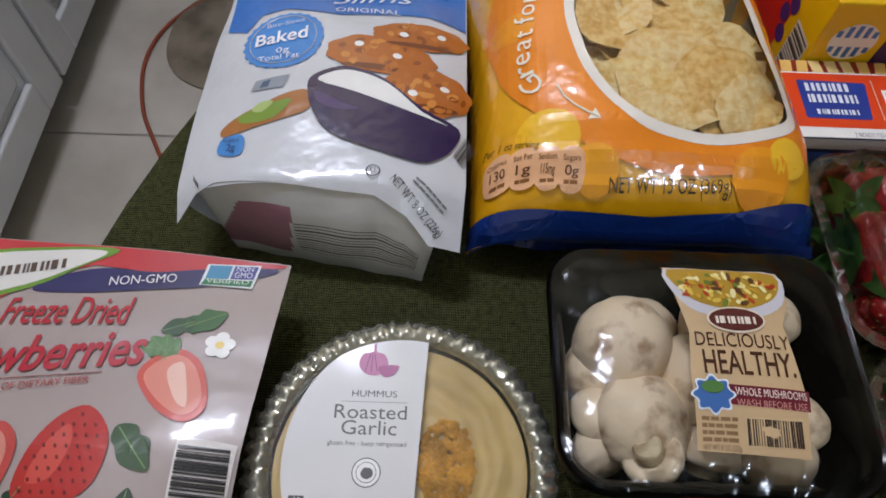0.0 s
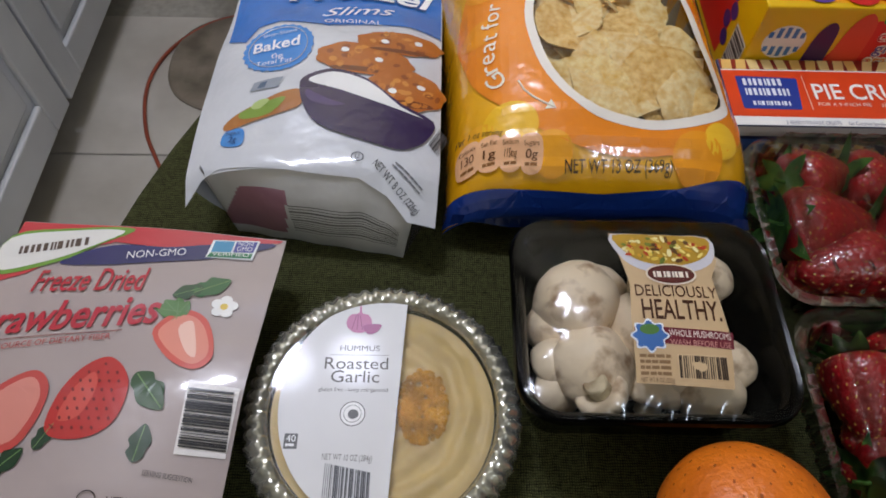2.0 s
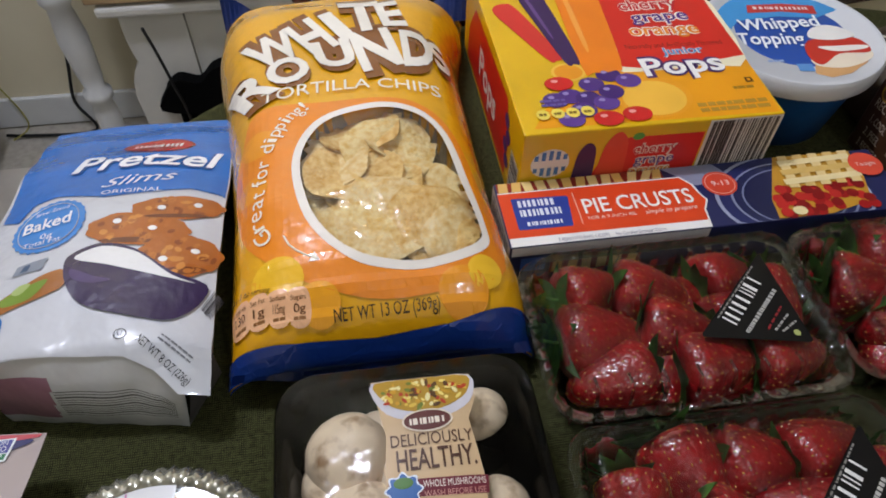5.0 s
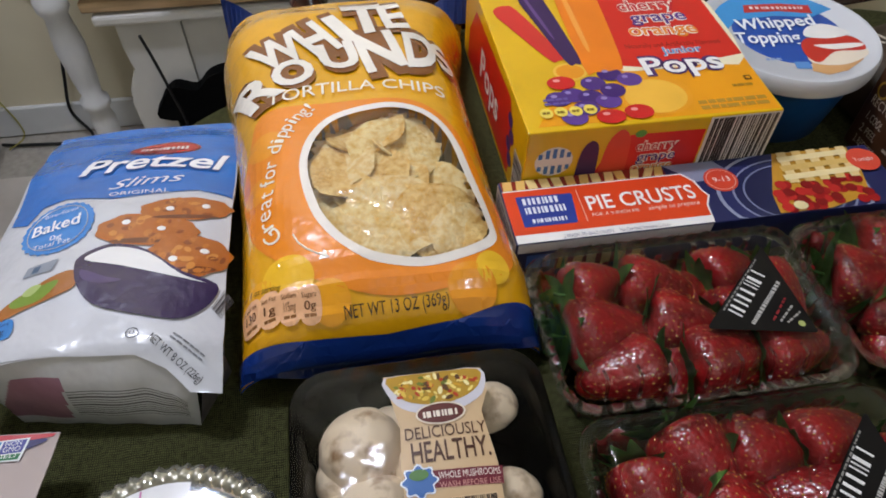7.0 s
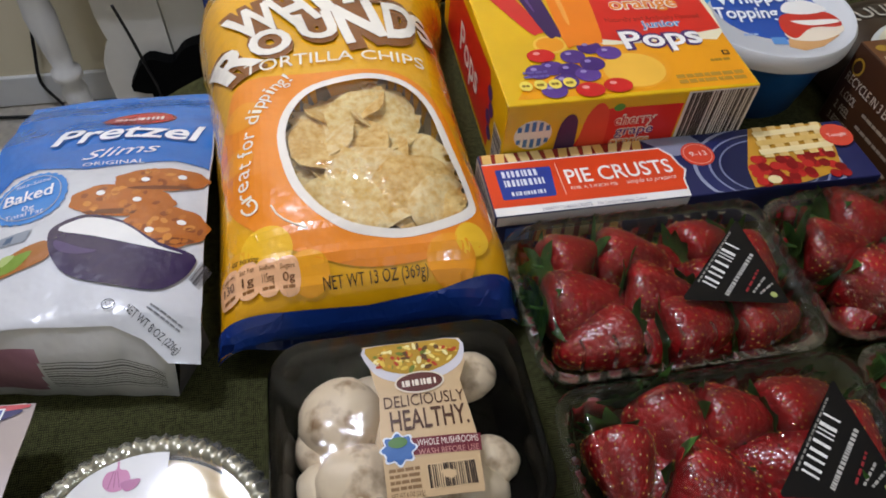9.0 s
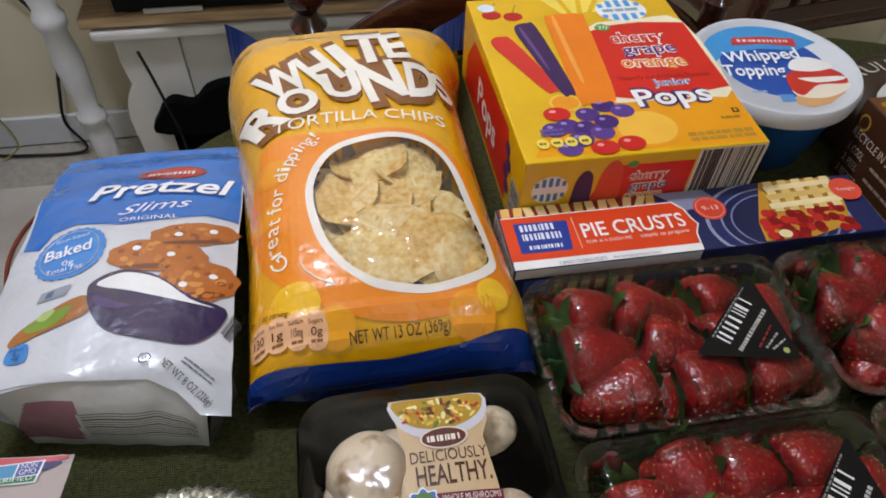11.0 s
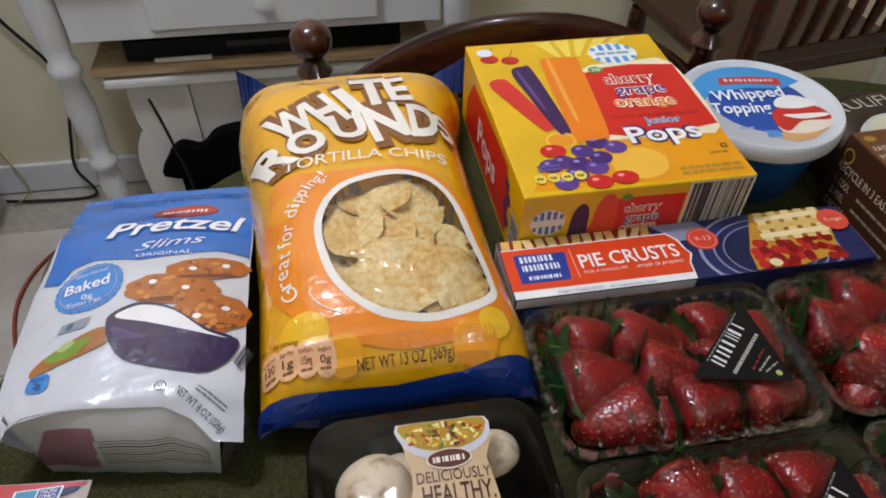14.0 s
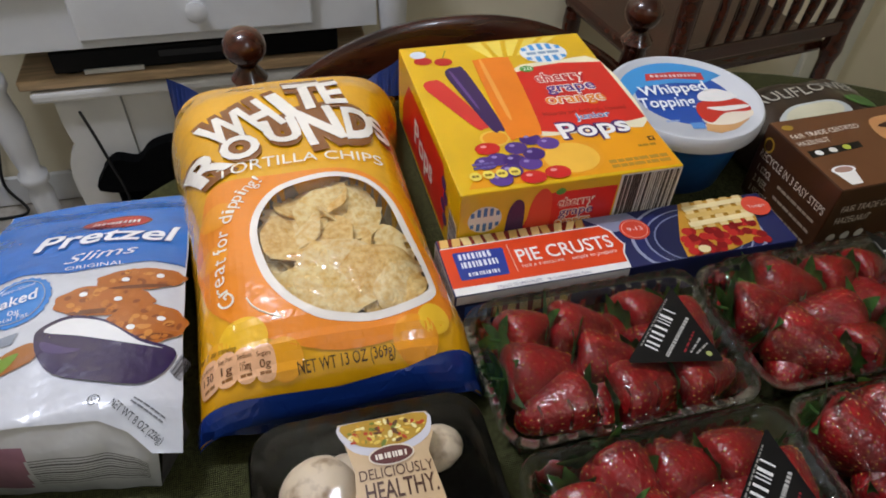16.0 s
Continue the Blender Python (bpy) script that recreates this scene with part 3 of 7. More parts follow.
    P("blue_note", rect(0.252, 0.762, 0.271, 0.777), "3f66b8", 2, front)
    # left end with its small print
    left = flat((x0, 0, 0), (0, -1, 0), (0, 0, 1))
    patch("end_panel", rect(-0.3645, 0.752, -0.301, 0.789), left, e, ink("c9c4ba"), ob, step=0)
    for j in range(6):
        bars(left, (-0.360, 0.757 + 0.005 * j), (-0.306, 0.757 + 0.005 * j), 0.0026, e * 2, ink("4a4a62"), ob, n=6, seed=40 + j)


pie_box()


# ---- the box of coffee pods ----
def coffee_box():
    ob = thing("coffee_pod_box", "dark brown carton of coffee pods beside the whipped topping", "food box", (0.5855, 0.4165, 0.75), rz=2.0)
    w, d, h = 0.17, 0.105, 0.080
    part("carton", box_bm(0, w, -d, 0, 0, h, 0.0012), pack("4a2c1a"), ob)
    top = flat((0, 0, h), (1, 0, 0), (0, 1, 0))
    left = flat((0, 0, 0), (0, -1, 0), (0, 0, 1))
    front = flat((0, -d, 0), (1, 0, 0), (0, 0, 1))
    e = 0.00014
    P = lambda n, lp, c, k=1, s=top: patch(n, lp, s, e * k, ink(c, GLOSS), ob, step=0)
    P("tan_panel", rect(0.001, -0.104, 0.169, -0.001), "6b4327", 1)
    writing("FAIR TRADE CERTIFIED", top, (0.006, -0.030), (0.084, -0.027), 0.0065, e * 2, ink("e8dccb"), ob)
    writing("HAZELNUT", top, (0.005, -0.041), (0.040, -0.040), 0.0065, e * 2, ink("e8dccb"), ob)
    P("black_strip", [(0.005, -0.059), (0.064, -0.055), (0.066, -0.046), (0.006, -0.049)], "14100e", 2)
    for i, c in enumerate(("f2efe8", "e6e2d4", "b9c24a")):
        P("icon", ellipse(0.016 + 0.016 * i, -0.0535 + 0.001 * i, 0.0042, 0.0036, 12), c, 3)
    P("pod_cup", [(0.010, -0.082), (0.014, -0.100), (0.026, -0.100), (0.032, -0.080)], "f1ece4", 2)
    P("pod_lid", ellipse(0.021, -0.080, 0.0125, 0.0055, 20), "f6f3ee", 3)
    P("pod_foil", ellipse(0.021, -0.080, 0.0095, 0.0038, 20), "b08a78", 4)
    P("gold_mark", ellipse(0.012, -0.012, 0.006, 0.004, 16), "a8842c", 2)
    P("mug", smooth_loop([(0.095, -0.05), (0.10, -0.02), (0.13, -0.015), (0.16, -0.02), (0.162, -0.05), (0.13, -0.06)], 5), "c98f5a", 2)
    P("mug_coffee", smooth_loop([(0.102, -0.03), (0.13, -0.024), (0.155, -0.03), (0.13, -0.038)], 5), "3a1d10", 3)
    P("gold_mark", ellipse(0.012, 0.062, 0.007, 0.008, 16), "a8842c", 1, left)
    P("gold_mark_inner", ellipse(0.012, 0.062, 0.005, 0.006, 16), "3d2415", 2, left)
    writing("RECYCLE IN 3 EASY STEPS", left, (0.006, 0.046), (0.099, 0.046), 0.0085, e, ink("d9cbb8"), ob)
    for j, s in enumerate(("1. COOL", "2. PEEL", "3. RECYCLE")):
        writing(s, left, (0.010, 0.032 - 0.0125 * j), (0.030 + 0.006 * (j == 2), 0.032 - 0.0125 * j), 0.0075, e, ink("d9cbb8"), ob)
        bars(left, (0.042, 0.033 - 0.0125 * j), (0.096, 0.033 - 0.0125 * j), 0.003, e, ink("a5937f"), ob, n=7, seed=60 + j)
    writing("FAIR TRADE CERTIFIED", front, (0.012, 0.052), (0.090, 0.052), 0.0075, e, ink("cdbfae"), ob)
    writing("HAZELNUT", front, (0.012, 0.038), (0.050, 0.038), 0.0075, e, ink("cdbfae"), ob)
    for i in range(3):
        P("icon", ellipse(0.018 + 0.016 * i, 0.020, 0.005, 0.005, 14), "c9c2b4", 1, front)


coffee_box()


# ---- the tub of whipped topping ----
def whip_tub():
    ob = thing("whipped_topping_tub", "white and blue plastic tub of whipped topping", "food tub", (0.527, 0.475, 0.75), rz=-8)
    h = 0.082
    part("tub", lathe_bm([(0.055, 0), (0.058, 0.002), (0.0705, 0.070), (0.0715, 0.074), (0.069, 0.074)], 56), mat("tub_blue", "1f5d9e", rough=0.3, var=0.25, scale=22, coat=0.3), ob, "glossy blue printed tub", True)
    bm = lathe_bm([(0.0725, 0.066), (0.0775, 0.066), (0.0785, 0.070), (0.0785, h - 0.003), (0.0765, h), (0.0715, h), (0.0700, h - 0.002), (0.0, h - 0.0022)], 64)
    part("lid", bm, mat("lid_white", "d2d4d8", rough=0.35, var=0.03, scale=10, coat=0.2), ob, "white plastic lid with printed picture", True)
    top = flat((0, 0, h - 0.0022), (1, 0, 0), (0, 1, 0))
    e = 0.00014
    P = lambda n, lp, c, k=1: patch(n, lp, top, e * k, ink(c, GLOSS), ob, step=0)
    R = 0.0655
    P("blue_field", ellipse(0, 0, R, R, 56), "2450a8", 1)
    arc = ellipse(0, 0, R, R, 30, a0=35, a1=190)
    P("sky_band", arc + [(-0.042, 0.018), (-0.005, 0.026), (0.030, 0.024)], "3f97d6", 2)
    P("red_flag", [(-0.030, 0.031), (-0.027, 0.044), (0.006, 0.047), (0.034, 0.044), (0.033, 0.030), (0.002, 0.034)], "c93634", 3)
    bars(top, (-0.023, 0.0365), (0.028, 0.0365), 0.0045, e * 6, ink("ecd8d4"), ob, n=13, seed=2, name="brand_mark", fill=0.6)
    writing("Whipped", top, (-0.043, 0.001), (0.030, 0.010), 0.0165, e * 12, ink("f2f5fa"), ob, bold=0.02, shear=0.12)
    writing("Topping", top, (-0.051, -0.020), (0.007, -0.018), 0.0165, e * 12, ink("f2f5fa"), ob, bold=0.02, shear=0.12)
    P("cake_plate", [(0.0, -0.059), (0.006, -0.040), (0.053, -0.032), (0.050, -0.042), (0.03, -0.058), (0.012, -0.064)], "d9a66e", 3)
    P("cake_low", smooth_loop([(0.005, -0.048), (0.008, -0.034), (0.054, -0.024), (0.056, -0.036), (0.030, -0.05)], 4), "f0e2cc", 4)
    P("strawberry_layer", smooth_loop([(0.002, -0.034), (0.010, -0.012), (0.046, -0.006), (0.058, -0.014), (0.057, -0.028), (0.03, -0.031), (0.010, -0.047)], 4), "cf3528", 5)
    P("cream_layer", smooth_loop([(0.014, -0.022), (0.030, -0.020), (0.056, -0.018), (0.056, -0.023), (0.030, -0.028)], 4), "f4efe6", 6)
    P("cream_top", smooth_loop([(0.012, -0.008), (0.018, 0.006), (0.034, 0.012), (0.048, 0.006), (0.053, -0.004), (0.033, -0.011)], 5), "f1eee9", 6)
    P("blue_box", rect(-0.012, -0.056, 0.001, -0.046), "5e93cf", 5)
    bars(top, (-0.034, -0.044), (-0.020, -0.043), 0.003, e * 4, ink("9db4dc"), ob, n=3, seed=5)


whip_tub()


# ---- the pouch of cauliflower ----
def cauliflower_pouch():
    ob = thing("cauliflower_pouch", "brown and green plastic pouch of frozen cauliflower", "food bag", (0.70, 0.485, 0.75), rz=4)

    def f(x, y):
        sx, sy = min(1, abs(x) / 0.098), min(1, abs(y) / 0.062)
        return 0.006 + 0.048 * (1 - sx ** 3) ** 0.6 * (1 - sy ** 3) ** 0.6 + 0.002 * math.sin(90 * x) * math.cos(70 * y)

    bm = sheet_bm([rect(-0.1, -0.064, 0.1, 0.064)], height(f), 0, 0.008)
    bmesh.ops.solidify(bm, geom=bm.faces[:], thickness=0.004)
    part("pouch", bm, mat("pouch_brown", "3a2a1e", rough=0.3, var=0.3, scale=22, coat=0.4), ob, smooth=True)
    s = height(f)
    writing("CAULIFLOWER", s, (-0.085, 0.004), (0.070, 0.006), 0.017, 0.0012, ink("b9b4a6"), ob, step=0.006)
    patch("bowl", ellipse(-0.018, -0.028, 0.045, 0.020, 30), s, 0.001, ink("c9ccc4"), ob, 0.006)
    patch("bowl_food", ellipse(-0.018, -0.024, 0.036, 0.012, 24), s, 0.0016, ink("d9d3b4"), ob, 0.006)
    patch("green_leaf", smooth_loop([(0.03, -0.01), (0.06, -0.002), (0.08, -0.018), (0.05, -0.026)], 5), s, 0.001, ink("3f6e2c"), ob, 0.006)


cauliflower_pouch()

# ---- the bag of tortilla chips ----
RING = [(0.0964, 0.3564), (0.1053, 0.3874), (0.1234, 0.4083), (0.1556, 0.4135), (0.1806, 0.409), (0.1981, 0.3967), (0.2098, 0.3719), (0.2169, 0.3278),
        (0.2211, 0.2965), (0.2202, 0.279), (0.2054, 0.2699), (0.177, 0.2649), (0.1531, 0.2673), (0.1326, 0.2738), (0.1153, 0.2896), (0.1019, 0.3157)]


def shrink(loop, k):
    """The loop drawn in towards its middle by k metres."""
    c = sum((Vector(p) for p in loop), Vector((0, 0))) / len(loop)
    return [tuple(Vector(p) + (c - Vector(p)).normalized() * k) for p in loop]




def clear_material(name, tint, rough, gloss, bump=0.0, bscale=40, ior=1.4):
    """Thin clear plastic: mostly see-through, with a sheen that grows towards grazing views."""
    m = bpy.data.materials.new(name)
    m.use_nodes = True
    nt = m.node_tree
    nt.nodes.remove(nt.nodes["Principled BSDF"])
    tr, gl, mx = nt.nodes.new("ShaderNodeBsdfTransparent"), nt.nodes.new("ShaderNodeBsdfGlossy"), nt.nodes.new("ShaderNodeMixShader")
    tr.inputs[0].default_value = rgb(tint)
    gl.inputs["Roughness"].default_value = rough
    fr = nt.nodes.new("ShaderNodeFresnel")
    fr.inputs[0].default_value = ior
    ma = nt.nodes.new("ShaderNodeMath")
    ma.operation = "MULTIPLY_ADD"
    ma.inputs[1].default_value, ma.inputs[2].default_value = 0.75, gloss
    ma.use_clamp = True
    nt.links.new(fr.outputs[0], ma.inputs[0]), nt.links.new(ma.outputs[0], mx.inputs[0])
    nt.links.new(tr.outputs[0], mx.inputs[1]), nt.links.new(gl.outputs[0], mx.inputs[2])
    nt.links.new(mx.outputs[0], nt.nodes["Material Output"].inputs[0])
    if bump:
        co, n, bp = nt.nodes.new("ShaderNodeTexCoord"), nt.nodes.new("ShaderNodeTexNoise"), nt.nodes.new("ShaderNodeBump")
        n.inputs["Scale"].default_value, n.inputs["Detail"].default_value = bscale, 2
        bp.inputs["Strength"].default_value, bp.inputs["Distance"].default_value = bump, 0.004
        nt.links.new(co.outputs["Object"], n.inputs["Vector"]), nt.links.new(n.outputs["Fac"], bp.inputs["Height"])
        nt.links.new(bp.outputs[0], gl.inputs["Normal"]), nt.links.new(bp.outputs[0], fr.inputs["Normal"])
    return m


m_clear = clear_material("clear_plastic", "fbfcfc", 0.05, 0.0, 0.22, 60, 1.52)
m_film = clear_material("cling_film", "fafaf8", 0.09, 0.0, 0.75, 30, 1.45)
m_window = clear_material("bag_window", "f6f3ea", 0.12, 0.06, 0.8, 60)


def foil(name, col, rough=0.24, bump=0.55, bscale=30):
    """Printed plastic foil: soft swells with sharp little creases between them."""
    key = f"{name}_{rough}_{bump}"
    if key in MATS:
        return MATS[key]
    m = mat(key, col, rough=rough, var=0.05, scale=12, bump=bump, bscale=bscale, bdist=0.0042, coat=0.8)
    nt = m.node_tree
    bp = next(n for n in nt.nodes if n.bl_idname == "ShaderNodeBump")
    soft = bp.inputs["Height"].links[0].from_socket
    co = nt.nodes.new("ShaderNodeTexCoord")
    ridge = nt.nodes.new("ShaderNodeTexNoise")
    ridge.noise_type = "RIDGED_MULTIFRACTAL"
    ridge.inputs["Scale"].default_value, ridge.inputs["Detail"].default_value, ridge.inputs["Distortion"].default_value = 17, 2, 0.6
    nt.links.new(co.outputs["Object"], ridge.inputs["Vector"])
    keep = nt.nodes.new("ShaderNodeMapRange")
    keep.inputs["From Min"].default_value, keep.inputs["From Max"].default_value = 0.62, 1.0
    nt.links.new(ridge.outputs["Fac"], keep.inputs["Value"])
    add = nt.nodes.new("ShaderNodeMath")
    add.operation = "MULTIPLY_ADD"
    add.inputs[1].default_value = 0.4
    nt.links.new(keep.outputs[0], add.inputs[0]), nt.links.new(soft, add.inputs[2])
    nt.links.new(add.outputs[0], bp.inputs["Height"])
    return m


def inside(loop, x, y):
    hit, n = False, len(loop)
    for i in range(n):
        (xa, ya), (xb, yb) = loop[i], loop[(i + 1) % n]
        if (ya > y) != (yb > y) and x < (xb - xa) * (y - ya) / (yb - ya) + xa:
            hit = not hit
    return hit


def chip_bag():
    ob = thing("tortilla_chip_bag", "full yellow foil bag of tortilla chips with clear window", "food bag")
    ring = smooth_loop(RING, 4)
    win, sink = shrink(ring, 0.006), shrink(ring, 0.0012)
    sunk = lambda x, y: tc_top(x, y) - (0.024 if inside(sink, x, y) else 0.0)
    # the body: upper skin and under skin meeting at the side folds
    bm = bmesh.new()
    nx, ny = 44, 88
    grid, under = [], []
    for j in range(ny + 1):
        y = 0.2285 + (0.640 - 0.2285) * j / ny
        row, low = [], []
        for i in range(nx + 1):
            s = -1 + 2 * i / nx
            s = math.copysign(1 - (1 - abs(s)) ** 1.6, s)
            x = tc_mid(y) + tc_half(y) * 0.999 * s
            row.append(bm.verts.new((x, y, sunk(x, y))))
            low.append(bm.verts.new((x, y, 0.7505 + 0.0035 * abs(s) ** 6 + 0.026 * smoothstep(0.258, 0.2285, y) * (1 - 0.9 * abs(s) ** 8))))
        grid.append(row), under.append(low)
    for j in range(ny):
        for i in range(nx):
            f = bm.faces.new((grid[j][i], grid[j][i + 1], grid[j + 1][i + 1], grid[j + 1][i]))
            g = bm.faces.new((under[j][i], under[j + 1][i], under[j + 1][i + 1], under[j][i + 1]))
            g.material_index = 2 if j < 8 else 0
            c = f.calc_center_median()
            f.material_index = 1 if inside(sink, c.x, c.y) else 0
        for i in (0, nx):
            bm.faces.new((grid[j][i], grid[j + 1][i], under[j + 1][i], under[j][i]))
    for i in range(nx):
        f = bm.faces.new((grid[0][i], under[0][i], under[0][i + 1], grid[0][i + 1]))
        f.material_index = 2
        bm.faces.new((grid[ny][i], grid[ny][i + 1], under[ny][i + 1], under[ny][i]))
    bmesh.ops.recalc_face_normals(bm, faces=bm.faces)
    yellow, navy = foil("foil_yellow", "e9a910"), foil("foil_navy", "17357f")
    part("bag_body", bm, [yellow, mat("bag_inside", "a08f6c", rough=0.35, var=0.3, scale=40, bump=0.5, bscale=60), navy], ob, smooth=True)
    surf = height(tc_top)
    # crimped seals
    for name, yy, zz, dz, n in (("top_seal", 0.622, 0.782, 0.012, 60),):
        bm = bmesh.new()
        ra = [bm.verts.new((0.024 + 0.245 * i / n, yy + 0.0006 * (i % 2), zz - 0.010)) for i in range(n + 1)]
        rb = [bm.verts.new((0.022 + 0.249 * i / n, yy + 0.022 + 0.004 * math.sin(i * 0.5), zz - 0.004 + 0.030 * abs(2 * i / n - 1) ** 5 + 0.002 * math.sin(i * 0.35))) for i in range(n + 1)]
        for i in range(n):
            bm.faces.new((ra[i], ra[i + 1], rb[i + 1], rb[i]))
        bmesh.ops.solidify(bm, geom=bm.faces[:], thickness=0.0008)
        part(name, bm, navy, ob, "navy crimped top seal")
    n = 60
    bm = bmesh.new()
    ra = [bm.verts.new((0.050 + 0.190 * i / n, 0.2295 + 0.0004 * (i % 2), 0.779)) for i in range(n + 1)]
    rb = [bm.verts.new((0.048 + 0.194 * i / n, 0.2262 + 0.0015 * math.sin(i * 0.4), 0.7725 + 0.0015 * math.sin(i * 0.23))) for i in range(n + 1)]
    for i in range(n):
        bm.faces.new((ra[i], rb[i], rb[i + 1], ra[i + 1]))
    bmesh.ops.solidify(bm, geom=bm.faces[:], thickness=0.0008)
    part("bottom_seal", bm, navy, ob, "navy crimped bottom seal")
    # printing
    e, e0 = 0.00014, 0.00085
    P = lambda nm, lp, c, k, st=0.005, **kw: patch(nm, lp, surf, e0 + e * k, foil("foil_" + c, c), ob, st, **kw)
    outer = [(0.056, 0.335), (0.0537, 0.3564), (0.0604, 0.3909), (0.0692, 0.4186), (0.1052, 0.4216), (0.1562, 0.4197), (0.19, 0.412), (0.212, 0.385), (0.224, 0.33),
             (0.230, 0.29), (0.226, 0.2608), (0.1857, 0.2517), (0.138, 0.2522), (0.095, 0.2685), (0.066, 0.299)]
    hem = [(0.0450, 0.2400), (0.0917, 0.2362), (0.1433, 0.2352), (0.1885, 0.2368), (0.2455, 0.2480)]
    P("navy_hem", [(0.0450, 0.2290)] + [(0.05 + 0.19 * i / 12, 0.2286) for i in range(13)] + [(0.2455, 0.2290)] + hem[::-1], "17357f", 5, 0.003)
    P("orange_swirl", smooth_loop(outer, 4), "ef8a1a", 2, holes=[shrink(ring, 0.003)])
    for cx, cy, r, c in ((0.085, 0.268, 0.017, "f4bd24"), (0.11, 0.252, 0.013, "f1a41c"), (0.2, 0.251, 0.016, "ef9a1c"), (0.215, 0.262, 0.011, "f5c030"),
                         (0.065, 0.262, 0.013, "f1ac20"), (0.068, 0.345, 0.012, "f2991c"), (0.073, 0.385, 0.014, "f09a20")):
        P("orange_bubble", ellipse(cx, cy, r, r * 0.9, 24), c, 3)
    P("window_ring", ring, "efe6da", 4.5, holes=[win])
    part("window_film", sheet_bm([win], surf, 0.0002, 0.007), m_window, ob, "clear shiny plastic window", True)
    W = lambda s, p0, p1, tall, c, k, **kw: writing(s, surf, p0, p1, tall, e0 + 0.00045 + e * k, foil("foil_" + c, c), ob, step=0.004, **kw)
    for s, p0, p1, tall in (("W", (0.071, 0.468), (0.109, 0.484), 0.040), ("H", (0.113, 0.483), (0.136, 0.497), 0.044), ("I", (0.139, 0.500), (0.150, 0.506), 0.040),
                            ("T", (0.142, 0.510), (0.178, 0.514), 0.049), ("E", (0.174, 0.517), (0.195, 0.520), 0.040),
                            ("R", (0.061, 0.427), (0.089, 0.442), 0.036), ("O", (0.087, 0.441), (0.116, 0.457), 0.029), ("U", (0.118, 0.463), (0.150, 0.469), 0.034),
                            ("N", (0.153, 0.456), (0.186, 0.462), 0.050), ("D", (0.186, 0.459), (0.2105, 0.459), 0.048), ("S", (0.2125, 0.462), (0.2240, 0.464), 0.036)):
        W(s, p0, p1, tall, "84490f", 4, bold=0.16)
        W(s, p0, p1, tall, "f3ebdd", 9, bold=0.035)
    W("TORTILLA CHIPS", (0.0740, 0.4260), (0.2096, 0.4230), 0.0125, "f6ecd2", 5, bend=0.008)
    # the slogan runs up round the window
    path = smooth_loop([(0.0845, 0.2985), (0.0790, 0.3429), (0.0885, 0.3876), (0.1125, 0.4165), (0.15, 0.43), (0.16, 0.25)], 24)[:73]
    text, wide = "Great for dipping!", {" ": 0.55, "i": 0.5, "r": 0.75, "f": 0.75, "t": 0.7, "!": 0.5, "G": 1.25}
    sizes = [wide.get(ch, 1.0) for ch in text]
    done = 0.0
    for ch, sz in zip(text, sizes):
        a, b = (Vector(path[int(q / sum(sizes) * 71)]) for q in (done, done + sz * 0.85))
        done += sz
        if ch != " ":
            W(ch, tuple(a), tuple(b), 0.0105, "f8ecd4", 5)
    bm = tube_bm([surf(x, y, 0.0015) for x, y in ((0.0905, 0.2975), (0.0935, 0.2905), (0.0985, 0.2845), (0.1050, 0.2795), (0.1116, 0.2764))], 0.0007, 6)
    part("arrow", bm, foil("foil_f8ecd4", "f8ecd4"), ob)
    P("arrow_head", [(0.1125, 0.2757), (0.1055, 0.2755), (0.1095, 0.2812)], "f8ecd4", 5)
    for i, (a, b) in enumerate((("Calories", "130"), ("Sat Fat", "1g"), ("Sodium", "115mg"), ("Sugars", "0g"))):
        x, y = 0.0600 + 0.0125 * i, 0.2555 - 0.0012 * i
        P("nutrition_pill", smooth_loop([(x - 0.0058, y - 0.008), (x - 0.0058, y + 0.008), (x + 0.0058, y + 0.008), (x + 0.0058, y - 0.008)], 5), "f2b98a", 4.5)
        W(a, (x - 0.0046, y + 0.0040), (x + 0.0046, y + 0.0036), 0.0024, "6a3a12", 6)
        W(b, (x - 0.0036, y - 0.0022), (x + 0.0036, y - 0.0026), 0.0044, "5a2e10", 6)
        bars(surf, (x - 0.004, y - 0.0066), (x + 0.004, y - 0.0068), 0.002, e0 + e * 6, ink("8a5a2a"), ob, n=2, seed=i)
    W("Per 1 oz serving", (0.0530, 0.2690), (0.0800, 0.2625), 0.0040, "5a3a10", 5)
    W("NET WT 13 OZ (369g)", (0.1180, 0.2425), (0.1840, 0.2432), 0.0062, "3a2a12", 5)
    # chips behind the window
    m_chip = mat("corn_chip", "fbe9b4", rough=0.6, var=0.16, scale=190, bump=0.8, bscale=330, bdist=0.002, col2="e6bc66")
    m_chip2 = mat("corn_chip_golden", "f4d898", rough=0.6, var=0.2, scale=190, bump=0.8, bscale=330, bdist=0.002, col2="d9a64e")
    m_chip3 = mat("corn_chip_pale", "f8e6b8", rough=0.6, var=0.12, scale=190, bump=0.8, bscale=330, bdist=0.002, col2="e8c27a")
    rnd = random.Random(11)
